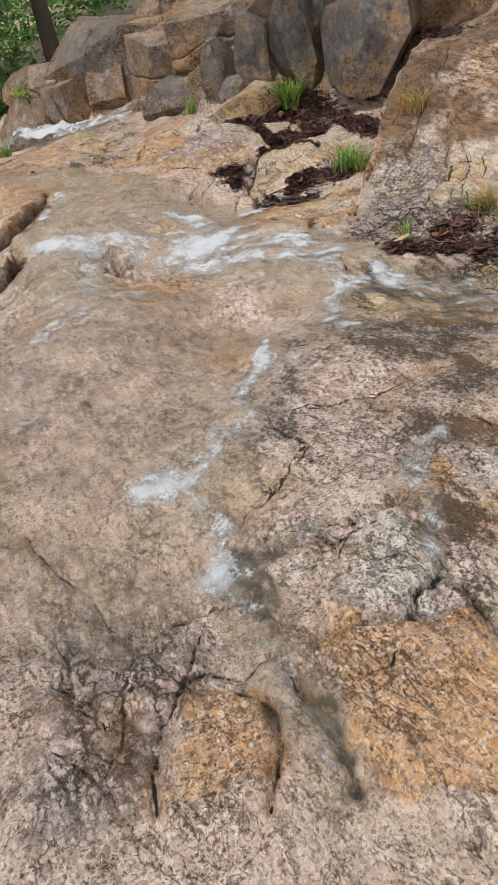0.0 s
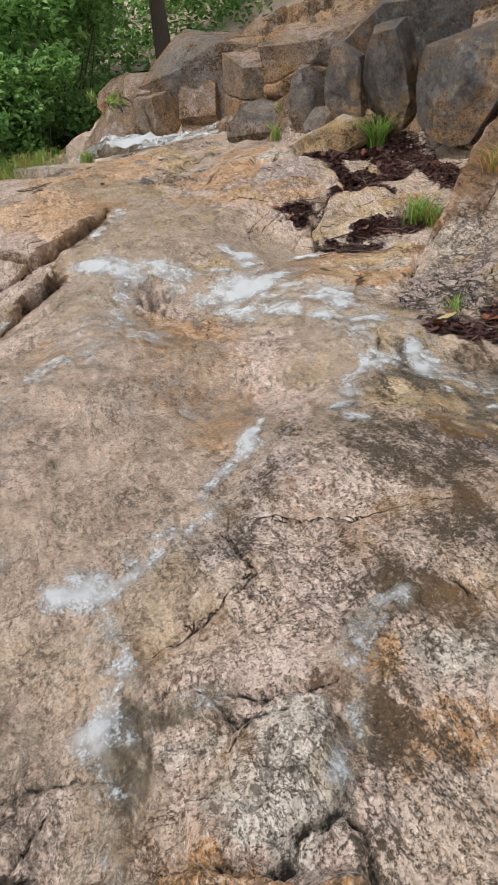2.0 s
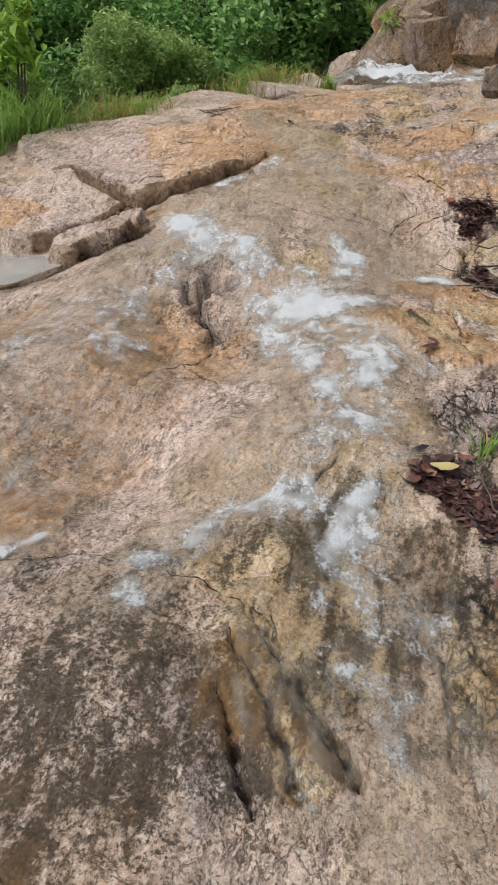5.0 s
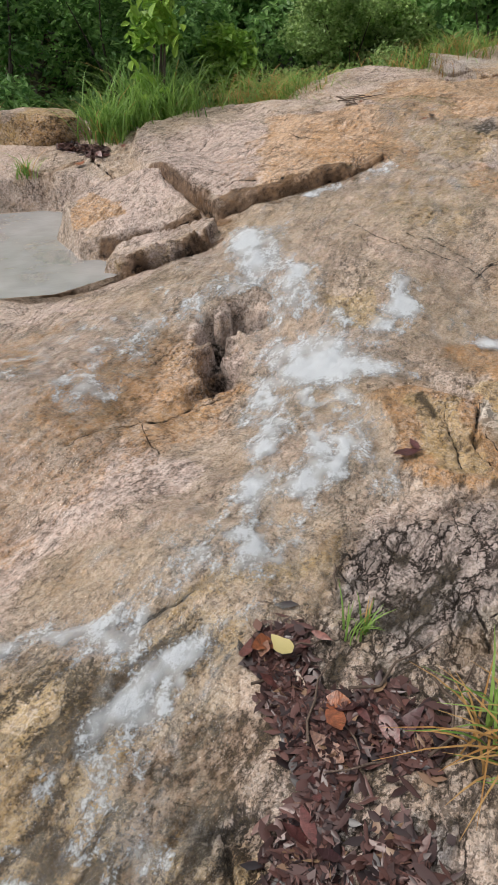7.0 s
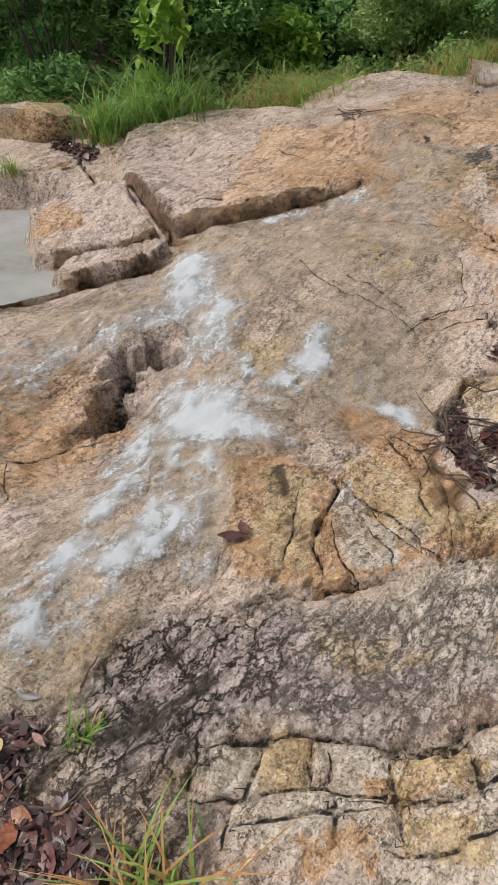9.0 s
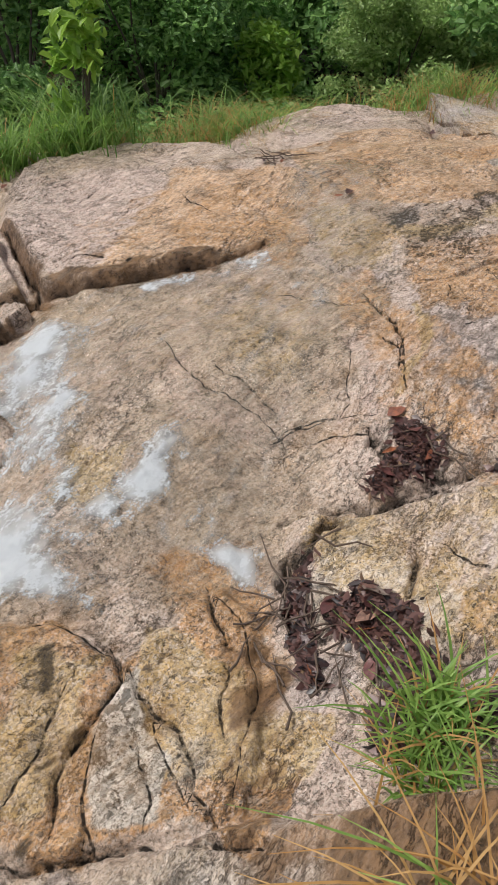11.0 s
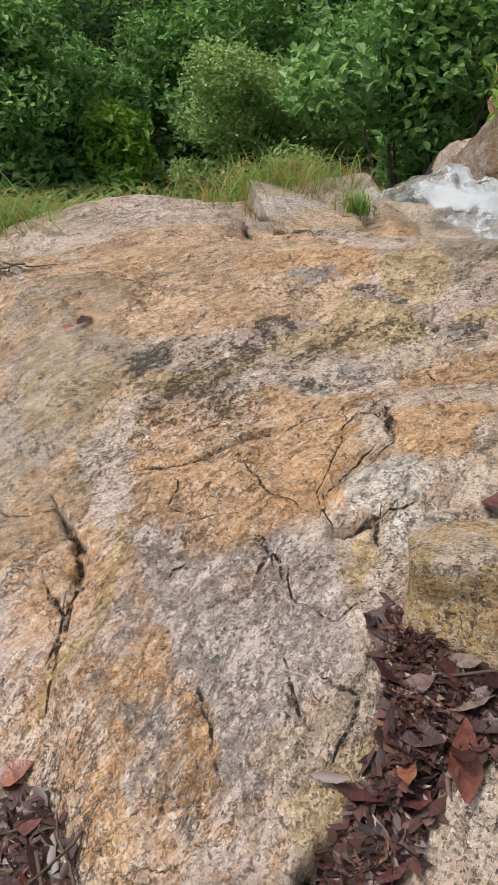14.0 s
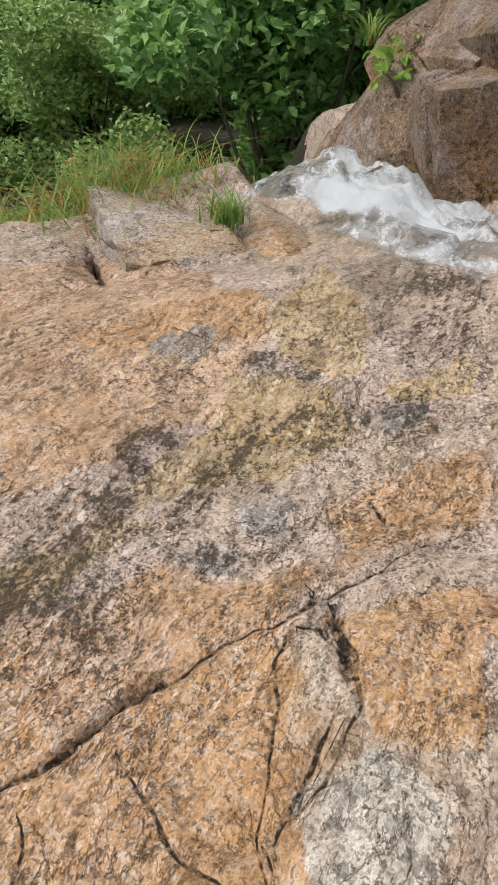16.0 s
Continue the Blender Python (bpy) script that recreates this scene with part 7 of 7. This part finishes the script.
# line in plan, how far the leaves stray, how many, depth of the pile
PILES = [
    ([(1.88, 2.91), (1.91, 2.83), (1.87, 2.72), (1.98, 2.76), (2.08, 2.68)], 0.055, 62, 0.02),
    ([(2.05, 2.74), (2.20, 2.64), (2.24, 2.42), (2.06, 2.30), (1.90, 2.10)], 0.09, 40, 0.04),
    ([(1.84, 2.66), (1.75, 2.56), (1.63, 2.45), (1.55, 2.35), (1.54, 2.20), (1.52, 2.05)], 0.045, 46, 0.02),
    ([(1.40, 2.50), (1.56, 2.42)], 0.03, 8, 0.01),
    ([(1.70, 2.40), (1.74, 2.24), (1.84, 2.10), (1.92, 2.26)], 0.045, 22, 0.02),
    ([(1.07, 2.56), (1.14, 2.62), (1.22, 2.60), (1.16, 2.74)], 0.045, 20, 0.02),
    ([(0.80, 2.26), (0.78, 2.12), (0.80, 1.98), (0.82, 1.84)], 0.030, 14, 0.015),
    ([(0.92, 2.06), (1.02, 1.96), (1.08, 1.80), (1.00, 1.66)], 0.06, 24, 0.02),
    ([(-0.60, 0.94), (-0.60, 0.80), (-0.56, 0.62), (-0.44, 0.70), (-0.36, 0.58)], 0.060, 30, 0.03),
    ([(-0.55, 0.56), (-0.66, 0.44), (-0.62, 0.32), (-0.52, 0.26), (-0.46, 0.44)], 0.07, 16, 0.02),
    ([(1.62, 1.46), (1.74, 1.62), (1.95, 1.80), (2.10, 2.00)], 0.10, 60, 0.03),
    ([(2.00, 1.10), (2.20, 1.15), (2.60, 1.20), (2.90, 1.60)], 0.16, 40, 0.03),
    ([(2.20, 2.05), (2.40, 2.30), (2.48, 2.60), (2.46, 2.90)], 0.12, 40, 0.03),
    ([(-1.05, 4.90), (-1.15, 5.05), (-1.30, 5.15)], 0.06, 18, 0.02),
    ([(0.98, 1.62), (1.12, 1.64), (1.26, 1.72)], 0.04, 10, 0.01),
]
rng = random.Random(5)
for line, stray, count, deep in PILES:
    for k in range(int(0.54 * count)):
        s = rng.uniform(0, len(line) - 1.001)
        (ax, ay), (bx, by) = line[int(s)], line[int(s) + 1]
        f = s - int(s)
        drop_leaf(ax + (bx - ax) * f + rng.gauss(0, 0.75 * stray), ay + (by - ay) * f + rng.gauss(0, 0.75 * stray), 0.010 + deep * rng.random(), rng, "wet dark red-brown fallen leaf in a litter pile", "fallen leaves")
for x, y, size in ((1.08, 4.52, 1.2), (1.02, 4.47, 0.9), (-0.05, 1.57, 1.1), (-0.02, 1.60, 1.0), (2.16, 3.24, 0.8), (2.22, 3.20, 0.9), (2.20, 3.28, 0.7), (1.14, 2.82, 1.5), (0.68, 4.98, 1.0), (0.62, 4.92, 0.9), (0.72, 4.90, 0.8), (1.78, 5.66, 1.1), (1.80, 5.80, 1.2), (1.76, 5.95, 1.1), (-0.82, 5.02, 1.2), (-0.9, 4.9, 1.0), (-1.2, 4.75, 1.0)):
    drop_leaf(x, y, 0.02, rng, "single curled brown fallen leaf lying on bare rock", "fallen leaves on bare rock", 8, size)


# crushed wet litter below the whole leaves
def litter(line, stray, count, seed):
    r = np.random.default_rng(seed)
    at = r.uniform(0, len(line) - 1.001, count)
    k, f = at.astype(int), at % 1
    pts = np.array(line)
    flat = pts[k] + (pts[k + 1] - pts[k]) * f[:, None] + r.normal(0, stray * 0.48, (count, 2))
    z = ground_at(flat[:, 0], flat[:, 1]) + r.uniform(0.002, 0.016, count)
    way = r.normal(size=(count, 3)) * (1, 1, 0.22)
    way /= np.linalg.norm(way, axis=1, keepdims=True)
    side = np.cross(way, r.normal(0, 0.35, (count, 3)) + (0, 0, 1))
    side /= np.linalg.norm(side, axis=1, keepdims=True)
    c = np.column_stack([flat, z])
    l, w = r.uniform(0.010, 0.034, (count, 1)), r.uniform(0.004, 0.012, (count, 1))
    lift = np.array([0, 0, 0.006])
    verts = np.stack([c - way * l, c - way * l * 0.3 + side * w + lift * 0.5, c + way * l * 0.4 + side * w * 0.8, c + way * l + lift, c + way * l * 0.3 - side * w, c - way * l * 0.4 - side * w * 0.9 + lift * 0.6], 1).reshape(-1, 3)
    base = 6 * np.arange(count)[:, None]
    return mesh_from("leaf_litter", verts, np.concatenate([base + [0, 1, 2, 3], base + [3, 4, 5, 0]]), LITTER)


for k, (line, stray, count, deep) in enumerate(PILES):
    tagged(new("leaf_litter", litter(line, stray, (90 if stray > 0.035 else 40) * count, 400 + k)), "matted wet dark brown leaf litter in a rock joint", "leaf litter", kind="stuff")
yellow = leaf_mesh(0.10, 0.05, 0.2, 0.2, 77)
yellow.materials[0] = leafy("yellow_leaf", (0.42, 0.36, 0.16), (0.50, 0.42, 0.18), 0.1)
tagged(drop_leaf(-0.60, 0.88, 0.05, rng, "", "", 15, 1.0, yellow), "pale yellow fallen leaf on dark litter", "leaf")


def twig_mesh(length, seed):
    r = random.Random(seed)
    pts = [(length * (k / 4 - 0.5), 0.06 * length * r.uniform(-1, 1), 0.03 * length * r.uniform(-1, 1)) for k in range(5)]
    return mesh_from("twig", *tube(pts, [0.004, 0.0036, 0.003, 0.0025, 0.0015], 5), TWIG)


TWIGS = [twig_mesh(l, k) for k, l in enumerate((0.14, 0.20, 0.26, 0.11))]
for cx, cy, stray, count in ((0.78, 2.14, 0.07, 22), (0.80, 1.90, 0.08, 14), (0.68, 4.95, 0.06, 10), (1.24, 2.58, 0.06, 8), (1.56, 2.30, 0.06, 8), (-0.45, 0.70, 0.12, 12), (2.0, 2.75, 0.12, 6), (1.22, 1.72, 0.1, 5)):
    for k in range(count):
        x, y = cx + rng.gauss(0, stray), cy + rng.gauss(0, stray)
        ob = new("twig", rng.choice(TWIGS))
        ob.matrix_world = pose(x, y, flat_height(x, y) + 0.012 + 0.02 * rng.random(), rng.uniform(-10, 10), rng.uniform(-14, 14), rng.uniform(0, 360))
        tagged(ob, "thin dead brown twig lying on rock", "twig", "twigs")


# ---- grass ----
def blades(count, spread, tall, lean, width, seed):
    rng = np.random.default_rng(seed)
    n = 6
    root = rng.normal(0, spread, (count, 2))
    way = rng.uniform(0, 2 * np.pi, count)
    h = tall * rng.uniform(0.45, 1.1, count)
    out = lean * h * rng.uniform(0.3, 1.3, count)
    verts, faces = [], []
    s = np.linspace(0, 1, n)
    for k in range(count):
        dx, dy = math.cos(way[k]), math.sin(way[k])
        reach = out[k] * s**1.8
        up = h[k] * (s - 0.38 * lean * s**3)
        w = width * (1 - s**2.2) * 0.5 + 0.0004
        px, py = root[k, 0] + dx * reach, root[k, 1] + dy * reach
        base = len(verts)
        for j in range(n):
            verts += [(px[j] - dy * w[j], py[j] + dx * w[j], up[j] - 0.02), (px[j] + dy * w[j], py[j] - dx * w[j], up[j] - 0.02)]
        faces += [(base + 2 * j, base + 2 * j + 1, base + 2 * j + 3, base + 2 * j + 2) for j in range(n - 1)]
    return np.array(verts), np.array(faces)


def tuft(label, at, green, dry, spread, tall, lean, width, seed, group=""):
    ob = thing("grass_tuft", label, "grass", group, at=at)
    if green:
        child("foliage", mesh_from("foliage", *blades(green, spread, tall, lean, width, seed), GRASS, False), ob)
    if dry:
        child("dry_foliage", mesh_from("dry_foliage", *blades(dry, spread, tall, lean * 1.15, width * 0.8, seed + 1), DRY_GRASS, False), ob, "straw-coloured blades")
    return ob


def on_rock(x, y):
    return (x, y, flat_height(x, y))


tuft("lush bright green grass tuft growing at the rock edge", on_rock(-1.00, 5.28), 260, 16, 0.09, 0.44, 0.95, 0.009, 61)
tuft("tall bright green grass clump beside a sapling", on_rock(-0.62, 5.66), 520, 14, 0.21, 0.66, 0.85, 0.009, 62)
tuft("small green grass tuft on pale back block", (2.38, 5.98, 0.36), 90, 6, 0.04, 0.20, 0.7, 0.007, 63)
tuft("arching green sedge tuft below dark rocks", (2.44, 2.56, 0.36), 190, 20, 0.045, 0.42, 1.05, 0.010, 64)
tuft("short green grass tuft at the foot of a slanting shelf", on_rock(1.10, 1.66), 120, 26, 0.045, 0.26, 0.8, 0.009, 65)
tuft("half-dry grass tuft with straw-coloured drooping blades", on_rock(-0.18, 0.54), 40, 60, 0.045, 0.23, 1.0, 0.007, 66)
tuft("thin green grass sprig among wet leaves", on_rock(-0.40, 0.92), 26, 4, 0.02, 0.12, 0.6, 0.005, 67)
tuft("small green tuft between bank rocks", (2.95, 3.75, 0.62), 50, 6, 0.03, 0.22, 0.7, 0.008, 68)
tuft("small grass tuft beside the pool rocks", on_rock(-1.55, 4.75), 40, 14, 0.03, 0.20, 0.8, 0.007, 69)
tuft("sparse grass tuft in a rock joint", on_rock(-0.95, 5.05), 36, 12, 0.03, 0.18, 0.8, 0.006, 70)
tuft("small green grass tuft hanging on the bank boulder", (3.28, 6.60, 0.95), 40, 10, 0.02, 0.25, 1.1, 0.006, 71)
tuft("small grass tuft beside the cascade", (2.55, 6.55, 0.10), 70, 10, 0.05, 0.30, 0.8, 0.008, 72)
tuft("thin green grass tuft at the foot of the bank", (2.66, 3.66, 0.44), 50, 14, 0.03, 0.26, 0.8, 0.007, 73)
tuft("soft green grass tuft against the slanting shelf", on_rock(1.05, 1.52), 90, 30, 0.05, 0.22, 0.9, 0.007, 74)
tuft("drooping straw-coloured grass on the slanting shelf", on_rock(0.98, 1.12), 20, 70, 0.05, 0.26, 1.2, 0.006, 75)
for k, (x, y) in enumerate(((-0.9, 7.4), (-0.45, 7.0), (-0.1, 7.6), (0.35, 7.3), (-1.4, 7.2))):
    tuft("dark arching grass clump below the back edge", (x, y, flat_height(x, y) - 0.02), 260, 60, 0.10, 0.85, 1.25, 0.009, 160 + 3 * k, "arching grass clumps")
models = [tuft("mixed green and straw-coloured grass behind the slab", (0, 0, -50), 190, 50 + 60 * (k % 2), 0.22, 0.40, 1.15, 0.0065, 80 + 3 * k, "grass strip behind the slab") for k in range(4)]
strip = random.Random(9)
first = True
for k in range(70):
    x = strip.uniform(-2.8, 2.7)
    edge = float(np.interp(x, [p[0] for p in BACK_EDGE], [p[1] for p in BACK_EDGE]))
    y = edge + (strip.uniform(0.10, 0.75) if k % 2 else strip.uniform(0.6, 3.2))
    m = pose(x, y, flat_height(x, y) - 0.03, 0, 0, strip.uniform(0, 360)) @ Matrix.Scale(strip.uniform(0.65, 1.10), 4)
    if k < 4:
        models[k].matrix_world = m
    else:
        ob = copy_thing(models[k % 4], m)
        ob.scale = m.to_scale()


# ---- bushes and woods ----
def leaf_cloud(centres, length, width, rng, droop=0.5):
    """Folded leaves at the given centres."""
    n = len(centres)
    way = rng.normal(size=(n, 3)) * (1, 1, 0.6) + (0, 0, -droop * 0.4)
    way /= np.linalg.norm(way, axis=1, keepdims=True)
    up = rng.normal(size=(n, 3)) * 0.55 + (0, 0, 1.0)
    side = np.cross(way, up)
    side /= np.linalg.norm(side, axis=1, keepdims=True) + 1e-9
    over = np.cross(side, way)
    size = rng.uniform(0.65, 1.25, n)[:, None]
    l, w = length * size, width * size
    c = np.asarray(centres)
    verts = np.stack([c - way * l * 0.5, c - way * l * 0.15 + side * w * 0.5 + over * w * 0.18, c + way * l * 0.22 + side * w * 0.42 + over * w * 0.15, c + way * l * 0.5 - over * w * 0.2,
                      c + way * l * 0.22 - side * w * 0.42 + over * w * 0.15, c - way * l * 0.15 - side * w * 0.5 + over * w * 0.18], 1).reshape(-1, 3)
    base = 6 * np.arange(n)[:, None]
    faces = np.concatenate([base + [0, 1, 2, 3], base + [3, 4, 5, 0]])
    return verts, faces


def clump_points(blobs, count, rng, hollow=0.45):
    """Points in the outer parts of several blobs (x, y, z, radius, flattening)."""
    blobs = np.array(blobs)
    share = blobs[:, 3] ** 2
    pick = rng.choice(len(blobs), count, p=share / share.sum())
    way = rng.normal(size=(count, 3))
    way /= np.linalg.norm(way, axis=1, keepdims=True)
    far = (hollow + (1 - hollow) * rng.random(count) ** 0.6)[:, None]
    return blobs[pick, :3] + way * far * blobs[pick, 3:4] * np.stack([np.ones(count), np.ones(count), blobs[pick, 4]], -1) + rng.normal(0, 0.04, (count, 3))


def bush(name, label, category, at, spread, tall, leaves, leaf, material, seed, stems=6, blob=0.32, group=""):
    rng = np.random.default_rng(seed)
    ob = thing(name, label, category, group, at=at)
    tips = []
    for k in range(stems):
        a, r = rng.uniform(0, 2 * np.pi), spread * rng.uniform(0.25, 0.9)
        top = np.array([math.cos(a) * r, math.sin(a) * r * 0.8, tall * rng.uniform(0.55, 0.95)])
        bend = rng.normal(0, 0.08 * spread, 3)
        line = [top * s + bend * math.sin(3 * s) + (0, 0, -0.05) for s in np.linspace(0, 1, 6)]
        thick = 0.010 + 0.008 * tall
        child("stem", mesh_from("stem", *tube(line, list(np.linspace(thick, 0.004, 6)), 6), BARK), ob)
        tips.append(top)
    blobs = [(*(t + rng.normal(0, 0.10 * spread, 3)), blob * spread * rng.uniform(0.6, 1.2), 0.75) for t in tips]
    blobs += [(rng.normal(0, 0.42 * spread), rng.normal(0, 0.35 * spread), tall * rng.uniform(0.05, 0.9), blob * spread * rng.uniform(0.5, 1.0), 0.7) for _ in range(2 * stems)]
    child("foliage", mesh_from("foliage", *leaf_cloud(clump_points(blobs, leaves, rng), *leaf, rng), material, False), ob)
    return ob


bush("shrub", "round yellow-green shrub with tiny leaves", "shrub", (2.10, 10.6, -1.05), 1.20, 1.80, 22000, (0.055, 0.038), SHRUB_LEAF, 91, 15, 0.27)
bush("sapling", "fresh green sapling with large compound leaves", "sapling", (0.55, 10.9, -1.1), 0.60, 1.35, 1500, (0.13, 0.05), BRIGHT_LEAF, 92, 5, 0.4)
bush("sapling", "bright green leafy sapling growing behind the rock", "sapling", on_rock(-0.66, 5.80), 0.24, 1.15, 300, (0.12, 0.06), BRIGHT_LEAF, 93, 4, 0.45)
bush("bush", "dense dark green broad-leaved bush beside the cascade", "bush", (3.30, 8.1, -0.65), 0.75, 2.2, 7600, (0.095, 0.062), BROAD_LEAF, 94, 8, 0.45)
bush("bush", "broad-leaved bush overhanging the gully", "bush", (4.3, 9.4, -0.2), 1.0, 2.6, 8600, (0.085, 0.050), BROAD_LEAF, 95, 7, 0.42)
bush("bush", "dark green broad-leaved bush in the shaded gully", "bush", (-0.9, 11.2, -1.0), 1.1, 2.4, 8000, (0.10, 0.05), BROAD_LEAF, 96, 7, 0.42)
bush("bush", "dark green drooping bush in the shaded gully", "bush", (-2.6, 10.6, -0.9), 1.2, 2.8, 8600, (0.11, 0.05), BROAD_LEAF, 97, 7, 0.42)
bush("bush", "low leafy bush at the gully edge", "bush", (1.2, 13.6, -1.0), 0.9, 2.0, 4200, (0.10, 0.06), BROAD_LEAF, 98, 6, 0.42)
bush("sapling", "small bright sprout on the bank boulder", "sapling", (3.22, 6.10, 0.78), 0.13, 0.20, 60, (0.06, 0.035), BRIGHT_LEAF, 99, 3, 0.6)
bush("bush", "mid-green bush behind the rock bank", "bush", (4.6, 8.6, 0.0), 1.3, 2.8, 6500, (0.11, 0.06), BROAD_LEAF, 100, 8, 0.42)


def tree(label, at, tall, thick, crown, leaves, seed):
    rng = np.random.default_rng(seed)
    ob = thing("tree", label, "tree", "woodland trees", at=at)
    lean = rng.normal(0, 0.06 * tall, 2)
    line = [(lean[0] * s * s, lean[1] * s * s, tall * s - 0.2) for s in np.linspace(0, 1, 8)]
    trunk = child("trunk", mesh_from("trunk", *tube(line, list(thick * np.linspace(1.25, 0.2, 8)), 9), BARK), ob)
    blobs = []
    for k in range(7):
        s = rng.uniform(0.3, 0.95)
        foot = np.array([lean[0] * s * s, lean[1] * s * s, tall * s - 0.2])
        a = rng.uniform(0, 2 * np.pi)
        tip = foot + np.array([math.cos(a), math.sin(a), 0.35]) * crown * rng.uniform(0.6, 1.0)
        limb = [foot + (tip - foot) * q + np.array([0, 0, 0.12 * math.sin(3 * q)]) for q in np.linspace(0, 1, 5)]
        child("limb", mesh_from("limb", *tube(limb, list(np.linspace(thick * 0.4, 0.012, 5)), 6), BARK), trunk)
        blobs.append((*tip, crown * rng.uniform(0.35, 0.6), 0.6))
        blobs.append((*(foot + (tip - foot) * 0.6), crown * rng.uniform(0.25, 0.45), 0.6))
    child("crown", mesh_from("crown", *leaf_cloud(clump_points(blobs, leaves, rng), 0.15, 0.075, rng), WOOD_LEAF, False), ob)
    return ob


for k, (x, y, z, tall, thick, crown) in enumerate(((6.2, 10.5, 0.5, 6.0, 0.16, 2.4), (8.0, 9.2, 1.2, 6.0, 0.14, 2.4), (3.4, 17.0, -0.4, 6.5, 0.15, 2.6), (0.2, 17.5, -0.3, 6.5, 0.16, 2.8), (-3.2, 16.0, -0.3, 6.0, 0.16, 2.8), (-6.0, 13.0, -0.4, 6.0, 0.15, 2.6), (6.5, 16.0, 0.6, 6.0, 0.16, 2.6))):
    tree("woodland tree with dark bark and dense green crown", (x, y, z), tall, thick, crown, 5200, 120 + k)

near_rng = np.random.default_rng(141)
near_spots = [(near_rng.uniform(-7, 1.0), near_rng.uniform(10.8, 14), near_rng.uniform(-1.2, 0.4), near_rng.uniform(0.35, 0.8), 0.8) for k in range(46)]
near_spots += [(near_rng.uniform(-4, 3.2), near_rng.uniform(9.2, 11.6), near_rng.uniform(-1.35, -0.75), near_rng.uniform(0.22, 0.45), 0.8) for k in range(110)]
near_spots += [(near_rng.uniform(3.6, 8), near_rng.uniform(8.6, 13), near_rng.uniform(-0.9, 1.4), near_rng.uniform(0.4, 0.9), 0.8) for k in range(34)]
near_spots += [(near_rng.uniform(-6.5, 4), near_rng.uniform(12.0, 14.5), near_rng.uniform(-1.2, 1.3), near_rng.uniform(0.4, 0.8), 0.8) for k in range(80)]
tagged(new("thicket", mesh_from("thicket", *leaf_cloud(clump_points(near_spots, 98000, near_rng), 0.12, 0.06, near_rng), BROAD_LEAF, False)), "low tangled green thicket filling the gully", "thicket", kind="stuff")
wood_rng = np.random.default_rng(131)
spots = []
for k in range(150):
    a = radians(wood_rng.uniform(-62, 35))
    r = wood_rng.uniform(13.5, 21)
    x, y = -math.sin(a) * r, math.cos(a) * r + 1.0
    spots.append((x, y, wood_rng.uniform(-0.8, 4.5) + 0.35 * max(0, y - 15), wood_rng.uniform(0.8, 1.7), 0.8))
tagged(new("undergrowth", mesh_from("undergrowth", *leaf_cloud(clump_points(spots, 95000, wood_rng), 0.15, 0.08, wood_rng), WOOD_LEAF, False)), "dense shaded green undergrowth of the far wood", "woodland", kind="stuff")
